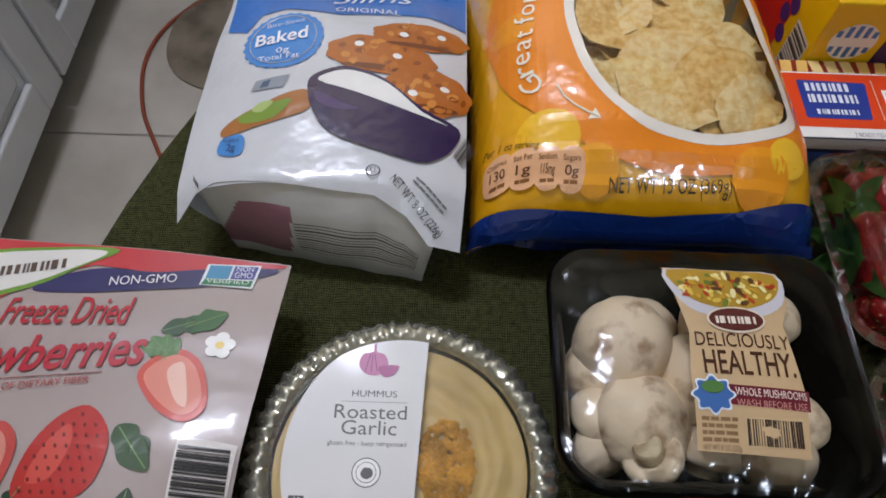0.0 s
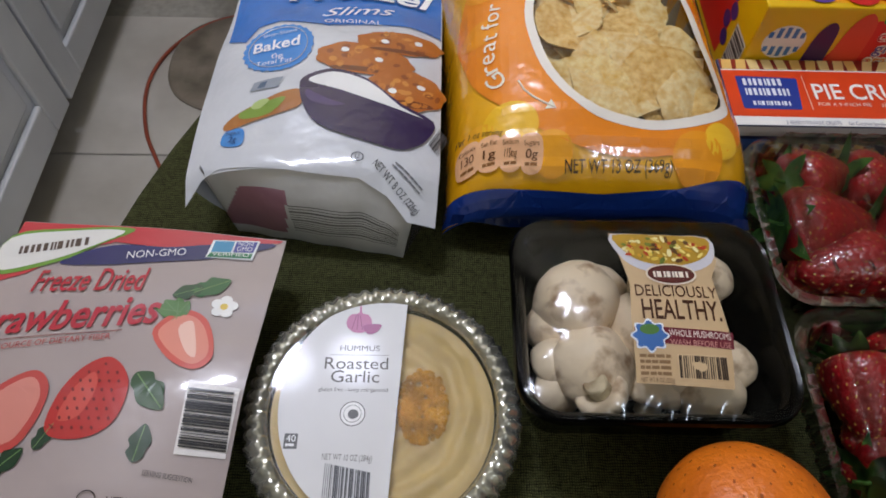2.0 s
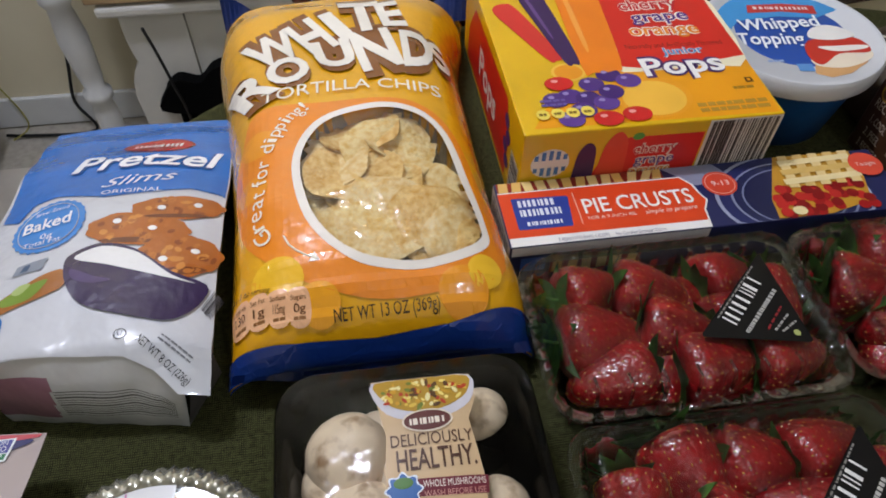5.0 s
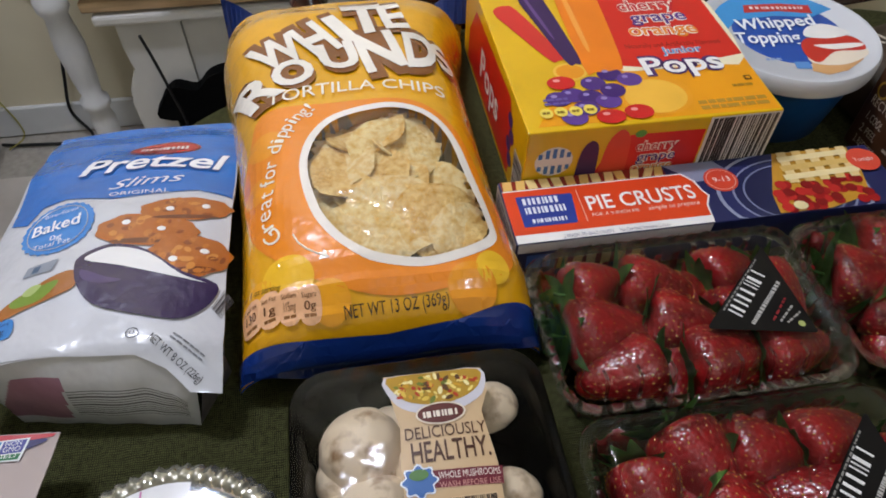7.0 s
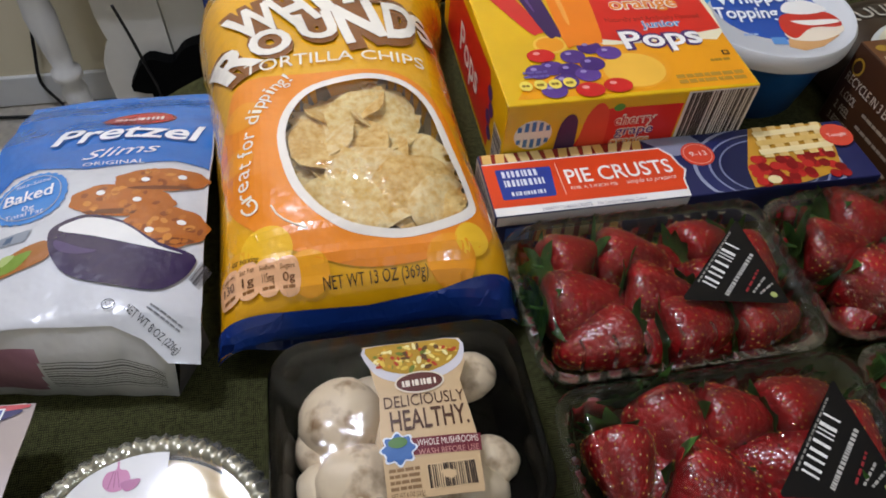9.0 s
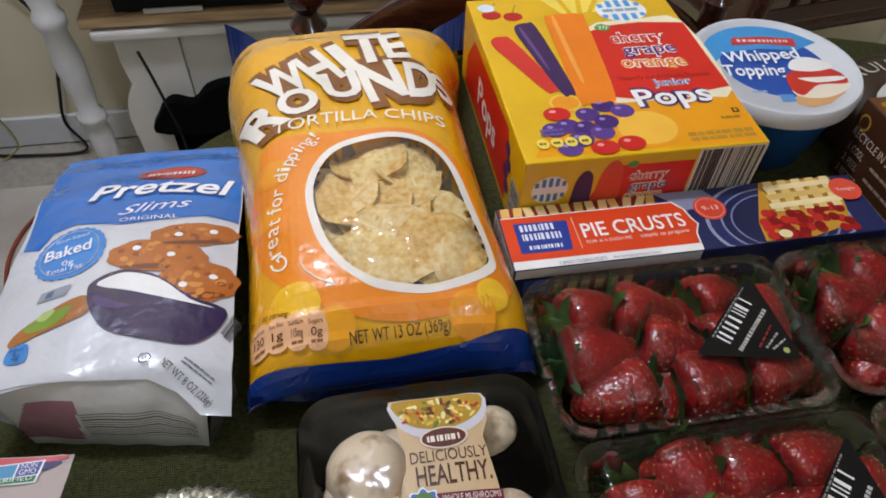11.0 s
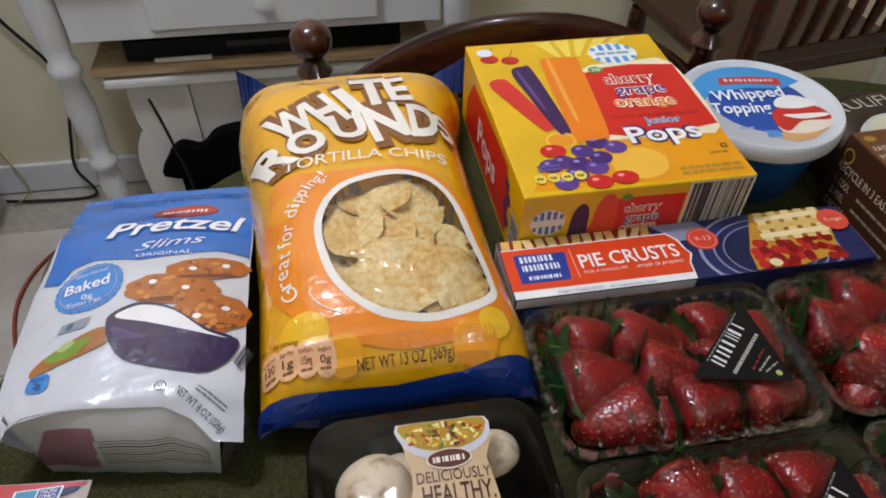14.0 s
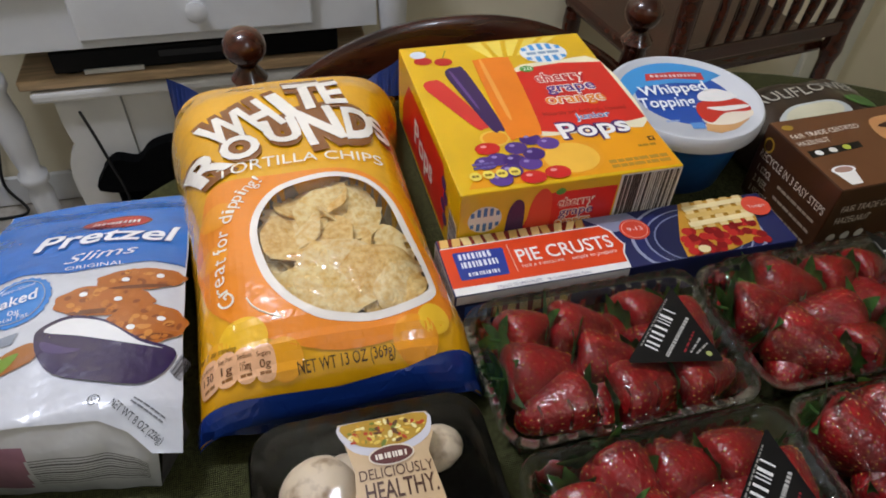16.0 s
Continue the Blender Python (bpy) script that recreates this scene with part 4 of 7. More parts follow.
    # middle, size and the two slopes of each chip, the lowest first
    spots = [(0.186, 0.330, 0.030, 0.15, 0.10), (0.150, 0.345, 0.036, 0.0, -0.1), (0.175, 0.385, 0.028, -0.2, 0.1), (0.120, 0.325, 0.030, 0.2, 0.1), (0.145, 0.395, 0.030, 0.1, -0.2),
             (0.118, 0.362, 0.032, 0.15, 0.0), (0.163, 0.368, 0.034, -0.12, 0.18), (0.138, 0.352, 0.035, -0.1, -0.15), (0.204, 0.288, 0.026, -0.1, 0.1), (0.132, 0.290, 0.032, 0.15, 0.12),
             (0.188, 0.300, 0.033, -0.14, 0.16), (0.158, 0.306, 0.037, -0.12, -0.05)]
    for i, (cx, cy, r, tx, ty) in enumerate(spots):
        bm = bmesh.new()
        n, rings = 26, 5
        ph = rnd.uniform(0, 6)
        rows = []
        for k in range(rings + 1):
            q = r * k / rings
            row = []
            for a in range(n):
                t = 2 * math.pi * a / n
                rr = q * (1 + 0.05 * math.sin(3 * t + ph) + 0.03 * math.sin(7 * t))
                x, y = cx + rr * math.cos(t), cy + rr * math.sin(t) * 0.9
                c = tc_top(x, y)
                z = min(c - 0.0010 - 0.0003 * (i % 3), c - 0.0150 + 0.0011 * i + 2.2 * (rr * math.cos(t + ph)) ** 2 / r * 0.12 + tx * (x - cx) + ty * (y - cy) + 0.0016 * math.sin(ph + 120 * x) * math.cos(110 * y))
                row.append(bm.verts.new((x, y, z)))
            rows.append(row)
        for A, B in zip(rows, rows[1:]):
            for a in range(n):
                bm.faces.new((A[a], A[(a + 1) % n], B[(a + 1) % n], B[a]))
        bmesh.ops.remove_doubles(bm, verts=bm.verts, dist=1e-6)
        keep = [f for f in bm.faces if not inside(shrink(ring, 0.004), f.calc_center_median().x, f.calc_center_median().y)]
        bmesh.ops.delete(bm, geom=keep, context="FACES")
        bmesh.ops.recalc_face_normals(bm, faces=bm.faces)
        bmesh.ops.solidify(bm, geom=bm.faces[:], thickness=0.0012)
        for e in bm.edges:
            if len(e.link_faces) == 2 and e.calc_face_angle() > 0.7:
                e.smooth = False
        part("tortilla_chip", bm, (m_chip, m_chip2, m_chip3)[i % 3], ob, smooth=True)


chip_bag()


# ---- the pouch of pretzel slims ----
def pretzel_pouch():
    ob = thing("pretzel_pouch", "white and blue stand-up pouch of pretzels lying on its back", "food bag")
    white, blue = foil("foil_white", "cdced2"), foil("foil_blue", "1c6cc4")
    surf = height(pz_top)
    x0, x1 = -0.1175, 0.0415
    # the filled body under the front sheet
    bm = bmesh.new()
    nx, ny = 30, 44
    up, lo = [], []
    for j in range(ny + 1):
        y = 0.239 + (0.506 - 0.239) * j / ny
        ru, rl = [], []
        for i in range(nx + 1):
            s = -1 + 2 * i / nx
            x = -0.038 + 0.0785 * s
            t = pz_top(x, y) - 0.0006
            ru.append(bm.verts.new((x, y, t)))
            rl.append(bm.verts.new((x, y, min(t - 0.0005, TABLE + 0.0008 + (t - TABLE - 0.006) * abs(s) ** 5))))
        up.append(ru), lo.append(rl)
    for j in range(ny):
        for i in range(nx):
            bm.faces.new((up[j][i], up[j][i + 1], up[j + 1][i + 1], up[j + 1][i]))
            bm.faces.new((lo[j][i], lo[j + 1][i], lo[j + 1][i + 1], lo[j][i + 1]))
        for i in (0, nx):
            bm.faces.new((up[j][i], up[j + 1][i], lo[j + 1][i], lo[j][i]))
    for i in range(nx):
        bm.faces.new((up[ny][i], lo[ny][i], lo[ny][i + 1], up[ny][i + 1]))
    bmesh.ops.recalc_face_normals(bm, faces=bm.faces)
    part("pouch_body", bm, white, ob, smooth=True)
    # the front sheet with its side seals and lower corners
    loop = [(x0, 0.226), (-0.106, 0.237), (-0.095, 0.2405), (-0.049, 0.2385), (-0.0076, 0.2350), (0.0092, 0.2271), (0.0216, 0.2146), (0.0390, 0.2146), (x1, 0.25), (x1, 0.40), (x1, 0.505), (-0.03, 0.508), (x0, 0.505), (x0, 0.40), (x0, 0.30)]
    bm = sheet_bm([loop], surf, 0.0, 0.006)
    bmesh.ops.solidify(bm, geom=bm.faces[:], thickness=0.0006)
    part("front_sheet", bm, white, ob, "glossy white printed front", True)
    # the gusset that faces the room: a stretched base with grey bands
    bm = bmesh.new()
    n, m = 60, 92
    rows = []
    for k in range(m + 1):
        v = k / m
        row = []
        for i in range(n + 1):
            u = i / n
            xt, xb = -0.1050 + 0.130 * u, -0.094 + 0.112 * u
            yt = 0.0018 + lerp_table([(-0.105, 0.2370), (-0.095, 0.2405), (-0.049, 0.2385), (-0.0076, 0.2350), (0.0092, 0.2271), (0.0216, 0.2150), (0.030, 0.2150)], xt)
            zt = pz_top(xt, yt) - 0.0007
            yb = 0.2330 - 0.019 * u
            bulge = -0.008 * math.sin(math.pi * v) * math.sin(math.pi * u) ** 0.7 + 0.0004 * math.sin(u * 23 + v * 6)
            row.append(bm.verts.new((xt + (xb - xt) * v, yt + (yb - yt) * v + bulge, zt + (TABLE + 0.001 - zt) * v)))
        rows.append(row)
    bands = {34, 37, 40, 41, 44, 47, 50, 51, 54, 57, 60, 63, 64, 68}
    for k in range(m):
        for i in range(n):
            f = bm.faces.new((rows[k][i], rows[k + 1][i], rows[k + 1][i + 1], rows[k][i + 1]))
            u = i / n
            f.material_index = 2 if (u < 0.40 - 0.001 * k and 20 <= k < 76 and u + 0.004 * k > 0.22) else (1 if k in bands and 0.38 <= u < 0.95 else 0)
    part("gusset", bm, [foil("foil_grey", "c9c8c6"), foil("foil_band", "6a6765"), foil("foil_plum", "a07480")], ob, "folded pouch base with grey bands", True)
    # side folds of the white foil, their shading painted in as grey-brown
    for sx, a, b, c in ((0, (-0.1050, 0.2395, 0.8100), (-0.094, 0.233, 0.751), (-0.100, 0.262, 0.752)), (1, (0.027, 0.222, 0.788), (0.018, 0.214, 0.751), (0.036, 0.250, 0.752))):
        bm = bmesh.new()
        far = (-0.1140, 0.262, 0.792) if sx == 0 else (0.038, 0.245, 0.786)
        bm.faces.new([bm.verts.new(p) for p in (a, b, c, far)])
        bmesh.ops.solidify(bm, geom=bm.faces[:], thickness=0.0006)
        part("side_fold", bm, foil("foil_fold_shade", "8f8782"), ob)
    # printing
    e, e0 = 0.00015, 0.00030
    P = lambda nm, lp, c, k, st=0.006, **kw: patch(nm, lp, surf, e0 + e * k, foil("foil_" + c, c), ob, st, **kw)
    W = lambda s, p0, p1, tall, c, k, **kw: writing(s, surf, p0, p1, tall, e0 + 0.00045 + e * k, foil("foil_" + c, c), ob, step=0.008, **kw)
    P("blue_top", [(x0 + 0.006, 0.3637), (-0.097, 0.3575), (-0.0902, 0.3746), (-0.0745, 0.3790), (-0.039, 0.3695), (-0.0031, 0.3755), (0.0176, 0.3796), (0.0391, 0.3754), (x1 - 0.001, 0.3735), (x1 - 0.001, 0.5045), (-0.03, 0.5075), (x0 + 0.001, 0.5045), (x0 + 0.001, 0.44)], "1c6cc4", 2)
    P("brand_badge", ellipse(-0.017, 0.448, 0.0285, 0.0140, 30, rot=-4), "8c1c1c", 3)
    P("brand_badge_inner", ellipse(-0.017, 0.448, 0.0262, 0.0120, 30, rot=-4), "b5251f", 4)
    bars(surf, (-0.036, 0.4450), (0.003, 0.4435), 0.0065, e0 + e * 6, foil("foil_f0ece6", "f0ece6"), ob, n=12, seed=12, name="brand_mark", fill=0.6)
    W("Pretzel", (-0.0745, 0.4105), (0.0350, 0.4100), 0.0190, "1d4f94", 4, bold=0.045, shear=0.25)
    W("Pretzel", (-0.0745, 0.4115), (0.0350, 0.4110), 0.0185, "f0f1f4", 6, bold=0.02, shear=0.25)
    W("Slims", (-0.0456, 0.3830), (0.0069, 0.3905), 0.0125, "e8edf6", 4, shear=0.45)
    W("ORIGINAL", (-0.0426, 0.3725), (-0.0015, 0.3745), 0.0052, "e8edf6", 4)
    P("round_badge", ellipse(-0.0712, 0.3452, 0.0245, 0.0270, 96, wave=0.03, waves=24), "3d85cf", 3)
    bm = tube_bm([surf(x, y, 0.0012) for x, y in ellipse(-0.0712, 0.3452, 0.0205, 0.0228, 40)] + [surf(-0.0507, 0.3452, 0.0012)], 0.00028, 5)
    part("badge_ring", bm, foil("foil_white", "cdced2"), ob)
    W("Baked", (-0.0880, 0.3400), (-0.0550, 0.3450), 0.0105, "f2f4f8", 5, bold=0.015, shear=0.1)
    W("0g", (-0.0735, 0.3315), (-0.0655, 0.3325), 0.0052, "e6ecf6", 5)
    W("Total Fat", (-0.0830, 0.3240), (-0.0585, 0.3270), 0.0050, "e6ecf6", 5)
    W("Bite-Sized", (-0.0830, 0.3570), (-0.0600, 0.3600), 0.0040, "cfdcf0", 5)
    rnd = random.Random(5)
    for n_, (cx, cy, rx, ry, rot, k) in enumerate(((-0.0105, 0.3330, 0.0330, 0.0160, -3, 4), (0.0122, 0.3560, 0.0300, 0.0125, 6, 5), (0.0180, 0.3075, 0.0260, 0.0195, 8, 6))):
        P("pretzel_picture", ellipse(cx, cy, rx, ry, 40, rot=rot, wave=0.035, waves=9), "b0601c", k)
        for i in range(26):
            a, q = rnd.uniform(0, 6.28), math.sqrt(rnd.random()) * 0.8
            P("pretzel_blister", ellipse(cx + rx * q * math.cos(a), cy + ry * q * math.sin(a), rnd.uniform(0.002, 0.0045), rnd.uniform(0.0014, 0.003), 10, rot=rnd.uniform(0, 90)), rnd.choice(("bf7026", "8c4514", "b5651f", "cf8434")), k + 0.35, 0)
        P("pretzel_edge", ellipse(cx, cy - ry * 0.72, rx * 0.7, ry * 0.16, 20, rot=rot), "6f3510", k + 0.4, 0)
    for x, y, k in ((-0.0243, 0.34, 5), (-0.0012, 0.333, 5), (0.0016, 0.3546, 6), (0.0247, 0.3591, 6), (0.0094, 0.3029, 7.4), (0.0275, 0.3114, 7.4)):
        P("pretzel_hole", ellipse(x, y, 0.0028, 0.0025, 12), "f0ece4", k + 0.6, 0)
    P("bowl", smooth_loop([(-0.0502, 0.3019), (-0.0483, 0.3105), (-0.0378, 0.3182), (-0.0257, 0.3195), (-0.0077, 0.3123), (0.0155, 0.2929), (0.0361, 0.2847), (0.0346, 0.2728), (0.0261, 0.2618), (0.0134, 0.2558), (-0.0114, 0.2614), (-0.0352, 0.271), (-0.0464, 0.2862)], 3), "2f1c48", 8)
    P("bowl_cream", smooth_loop([(-0.045, 0.3065), (-0.0371, 0.3146), (-0.0254, 0.3165), (-0.006, 0.309), (0.015, 0.2905), (0.030, 0.2845), (0.0100, 0.2890), (-0.0231, 0.3000)], 3), "e6e4e2", 9)
    P("bowl_shine", smooth_loop([(-0.045, 0.298), (-0.030, 0.291), (-0.02, 0.288), (-0.031, 0.286), (-0.043, 0.290)], 4), "4a3468", 9)
    P("wrap_picture", smooth_loop([(-0.0495, 0.2986), (-0.0599, 0.297), (-0.0756, 0.2892), (-0.0894, 0.2822), (-0.0964, 0.2745), (-0.0936, 0.2692), (-0.0799, 0.2736), (-0.0594, 0.2798), (-0.0476, 0.2863)], 3), "a86a34", 4)
    P("wrap_green", smooth_loop([(-0.0578, 0.2921), (-0.0707, 0.2892), (-0.087, 0.2828), (-0.0832, 0.2773), (-0.0666, 0.2799)], 3), "7f9a3f", 5)
    P("wrap_green", smooth_loop([(-0.068, 0.2905), (-0.075, 0.291), (-0.080, 0.286), (-0.074, 0.284)], 3), "b2c37a", 6)
    P("small_seal", [(-0.083, 0.2997), (-0.0811, 0.3077), (-0.0618, 0.3116), (-0.0643, 0.301)], "8f96a2", 3)
    P("small_seal_mark", [(-0.078, 0.3015), (-0.0765, 0.3065), (-0.072, 0.3075), (-0.073, 0.302)], "4a5f7a", 4)
    P("sugar_box", smooth_loop([(-0.0953, 0.2580), (-0.0940, 0.2692), (-0.0825, 0.2692), (-0.0822, 0.2560)], 4), "3f86cc", 3)
    W("Sugars", (-0.0935, 0.2655), (-0.0840, 0.2650), 0.0028, "123a70", 5)
    W("2g", (-0.0905, 0.2590), (-0.0855, 0.2588), 0.0045, "123a70", 5)
    bm = tube_bm([surf(x, y, 0.0010) for x, y in ellipse(-0.0092, 0.2472, 0.0036, 0.0034, 20)] + [surf(-0.0056, 0.2472, 0.0010)], 0.0003, 5)
    part("kosher_mark", bm, ink("3a3a3e"), ob)
    W("U", (-0.0105, 0.2458), (-0.0079, 0.2458), 0.0030, "3a3a3e", 3)
    W("NET WT 8 OZ (226g)", (0.0000, 0.2425), (0.0262, 0.2188), 0.0048, "2c2c30", 3)
    for j in range(2):
        bars(surf, (0.012 + 0.0016 * j, 0.2435 + 0.0022 * j), (0.029 + 0.0016 * j, 0.2310 + 0.0022 * j), 0.0011, e0 + e * 3, ink("77777c"), ob, n=6, seed=j)
    barcode(surf, (0.0335, 0.2665), (0.0395, 0.2590), (0.0408, 0.2810), e0 + e * 3, ob, n=9, seed=4, dark="4a4648")


pretzel_pouch()


# ---- the pouch of freeze-dried strawberries ----
def berry_pouch():
    ob = thing("dried_strawberry_pouch", "pale pink and red pouch of freeze-dried strawberries", "food bag")
    pink = foil("foil_pink", "ab9c98", rough=0.3, bump=0.35, bscale=22)
    surf = height(fd_top)
    x0, x1 = -0.2150, -0.0505

    def xr(y):
        return x1 - 0.014 * max(0, 0.2 - y) / 0.2

    loop = [(x0, -0.03), (xr(-0.03), -0.03), (xr(0.05), 0.05), (xr(0.12), 0.12), (xr(0.2), 0.2005), (-0.141, 0.2065), (x0 + 0.004, 0.212)]
    bm = sheet_bm([loop], surf, 0, 0.006)
    bmesh.ops.solidify(bm, geom=bm.faces[:], thickness=0.0007)
    part("front_sheet", bm, pink, ob, "glossy pale pink printed front", True)
    # the filled back, thick below and thin at the seal
    bm = bmesh.new()
    nx, ny = 24, 34
    up, lo = [], []
    for j in range(ny + 1):
        y = -0.03 + 0.232 * j / ny
        ru, rl = [], []
        for i in range(nx + 1):
            s = -1 + 2 * i / nx
            x = (x0 + xr(y)) / 2 + (xr(y) - x0 - 0.012) / 2 * s
            t = fd_top(x, y) - 0.0012
            ru.append(bm.verts.new((x, y, t)))
            floor = TABLE + 0.0008 + (t - TABLE - 0.004) * max(abs(s) ** 4, smoothstep(0.10, 0.20, y))
            rl.append(bm.verts.new((x, y, min(t - 0.0006, floor))))
        up.append(ru), lo.append(rl)
    for j in range(ny):
        for i in range(nx):
            bm.faces.new((up[j][i], up[j][i + 1], up[j + 1][i + 1], up[j + 1][i]))
            bm.faces.new((lo[j][i], lo[j + 1][i], lo[j + 1][i + 1], lo[j][i + 1]))
        for i in (0, nx):
            bm.faces.new((up[j][i], up[j + 1][i], lo[j + 1][i], lo[j][i]))
    for i in range(nx):
        bm.faces.new((up[0][i], lo[0][i], lo[0][i + 1], up[0][i + 1]))
    bmesh.ops.recalc_face_normals(bm, faces=bm.faces)
    part("pouch_body", bm, pink, ob, smooth=True)
    e, e0 = 0.00015, 0.00030
    P = lambda nm, lp, c, k, st=0.008, **kw: patch(nm, lp, surf, e0 + e * k, foil("foil_" + c, c, 0.3, 0.35, 22), ob, st, **kw)
    W = lambda s, p0, p1, tall, c, k, **kw: writing(s, surf, p0, p1, tall, e0 + 0.00045 + e * k, foil("foil_" + c, c, 0.3, 0.35, 22), ob, step=0.010, **kw)
    P("red_header", [(x0 + 0.001, 0.165), (-0.195, 0.172), (-0.172, 0.189), (-0.15, 0.1945), (-0.12, 0.1905), (-0.09, 0.1945), (x1 - 0.003, 0.1980), (x1 - 0.002, 0.1998), (-0.141, 0.2058), (x0 + 0.004, 0.2112)], "c23a44", 2)
    P("navy_wave", smooth_loop([(-0.178, 0.1790), (-0.165, 0.1880), (-0.145, 0.1925), (-0.118, 0.1910), (-0.092, 0.1945), (-0.060, 0.1972), (-0.060, 0.1935), (-0.09, 0.1840), (-0.12, 0.1800), (-0.15, 0.1775)], 4), "2a2a62", 3)
    P("brand_lozenge_edge", smooth_loop([(x0 + 0.001, 0.172), (x0 + 0.001, 0.2005), (-0.175, 0.2055), (-0.140, 0.2040), (-0.158, 0.1930), (-0.180, 0.1800)], 4), "6f9a3c", 4)
    P("brand_lozenge", smooth_loop([(x0 + 0.001, 0.175), (x0 + 0.001, 0.1985), (-0.177, 0.2035), (-0.146, 0.2025), (-0.162, 0.1920), (-0.184, 0.1815)], 4), "dfdcd6", 5)
    bars(surf, (-0.205, 0.1860), (-0.164, 0.1925), 0.0060, e0 + e * 7, ink("5a4a40"), ob, n=12, fill=0.6, seed=3, name="brand_mark")
    W("NON-GMO", (-0.1390, 0.1815), (-0.1060, 0.1850), 0.0052, "eceaf0", 5)
    P("gmo_seal", [(-0.0928, 0.1975), (-0.0655, 0.1985), (-0.0678, 0.1840), (-0.0947, 0.1845)], "e6ecec", 5)
    P("gmo_seal_blue", [(-0.0915, 0.1968), (-0.0800, 0.1972), (-0.0810, 0.1890), (-0.0925, 0.1885)], "3f8fb8", 6)
    P("gmo_seal_violet", [(-0.0790, 0.1972), (-0.0668, 0.1976), (-0.0682, 0.1895), (-0.0800, 0.1890)], "51549c", 6)
    W("NON", (-0.0775, 0.1938), (-0.0690, 0.1940), 0.0030, "e6e8f2", 7)
    W("GMO", (-0.0780, 0.1898), (-0.0690, 0.1900), 0.0034, "e6e8f2", 7)
    P("gmo_seal_green", [(-0.0925, 0.1882), (-0.0683, 0.1888), (-0.0690, 0.1850), (-0.0940, 0.1848)], "2e7a52", 6)
    W("VERIFIED", (-0.0915, 0.1856), (-0.0700, 0.1860), 0.0026, "e4efe8", 7)
    W("Freeze Dried", (-0.1865, 0.1585), (-0.1225, 0.1600), 0.0150, "b5283a", 3, shear=0.25, bold=0.01)
    W("Strawberries", (-0.2130, 0.1290), (-0.1095, 0.1400), 0.0180, "b5283a", 3, shear=0.30, bold=0.02)
    P("rule", [(-0.205, 0.1258), (-0.128, 0.1345), (-0.128, 0.1350), (-0.205, 0.1263)], "8a4a4a", 3)
    W("GOOD SOURCE OF DIETARY FIBER", (-0.2050, 0.1190), (-0.1325, 0.1290), 0.0036, "b04a4a", 3)

    def leaf(cx, cy, r, rot, c="2a4d30"):
        pts = [(-1, 0), (-0.6, 0.5), (-0.25, 0.42), (0.1, 0.62), (0.5, 0.4), (1, 0.05), (0.5, -0.42), (0.1, -0.55), (-0.35, -0.42), (-0.7, -0.4)]
        f = frame2(cx, cy, rot, r, r)
        P("leaf_picture", f(smooth_loop(pts, 3)), c, 4)
        P("leaf_vein", f([(-0.9, 0.02), (0.9, 0.08), (0.9, 0.03), (-0.9, -0.03)]), "6f9058", 5)

    leaf(-0.0985, 0.1600, 0.0085, 200), leaf(-0.0860, 0.1635, 0.0110, 25, "2f6238"), leaf(-0.1025, 0.0735, 0.0095, 80, "23402a"), leaf(-0.1040, 0.0995, 0.0130, -50, "2f4f2c"), leaf(-0.1490, 0.0760, 0.0075, 60, "1f3a26"), leaf(-0.164, 0.0640, 0.009, 40, "1f3a26")
    for i in range(5):
        a = radians(72 * i + 10)
        P("blossom_petal", ellipse(-0.0768 + 0.0042 * math.cos(a), 0.1507 + 0.0042 * math.sin(a), 0.0034, 0.0030, 14), "eceae6", 4)
    P("blossom_heart", ellipse(-0.0768, 0.1507, 0.0022, 0.0020, 12), "e0c04a", 5)
    cut = [(-0.1112, 0.1327), (-0.1065, 0.1428), (-0.0949, 0.1479), (-0.0827, 0.1402), (-0.0762, 0.1201), (-0.0843, 0.1117), (-0.0989, 0.1176)]
    P("cut_berry", smooth_loop(cut, 4), "d0564a", 4)
    P("cut_berry_flesh", smooth_loop(shrink(cut, 0.0032), 4), "e08a78", 5)
    P("cut_berry_core", smooth_loop([(-0.098, 0.136), (-0.092, 0.141), (-0.088, 0.132), (-0.085, 0.119), (-0.091, 0.122)], 4), "efc2b2", 6)
    for a in (20, 55, 95, 130):
        leaf(-0.1035 + 0.004 * math.cos(radians(a)), 0.1455 + 0.003 * math.sin(radians(a)), 0.0080, a + 40, "4f7a3c")
    big = [(-0.150, 0.0796), (-0.1485, 0.0956), (-0.1410, 0.111), (-0.1304, 0.1181), (-0.1208, 0.1132), (-0.1143, 0.1016), (-0.1165, 0.0851), (-0.1262, 0.0763), (-0.1411, 0.0745)]
    P("berry_picture", smooth_loop(big, 4), "b92a26", 4)
    P("berry_light", smooth_loop([(-0.145, 0.084), (-0.142, 0.098), (-0.134, 0.109), (-0.130, 0.100), (-0.135, 0.086)], 4), "cf4a3e", 5)
    for i in range(8):
        for j in range(6):
            x, y = -0.146 + 0.0048 * j + 0.0022 * (i % 2), 0.080 + 0.0048 * i
            if inside(shrink(big, 0.002), x, y):
                P("seed", ellipse(x, y, 0.0007, 0.0011, 8, rot=30), "7a1616", 6, 0)
    left = [(-0.196, 0.070), (-0.188, 0.092), (-0.172, 0.1065), (-0.1609, 0.1088), (-0.1531, 0.0977), (-0.1571, 0.0779), (-0.168, 0.068)]
    P("cut_berry", smooth_loop(left, 4), "c24a44", 4)
    P("cut_berry_flesh", smooth_loop(shrink(left, 0.004), 4), "d98a7c", 5)
    P("barcode_field", [(-0.0850, 0.1059), (-0.0590, 0.1023), (-0.0618, 0.0680), (-0.0860, 0.0690)], "e2dcd8", 3)
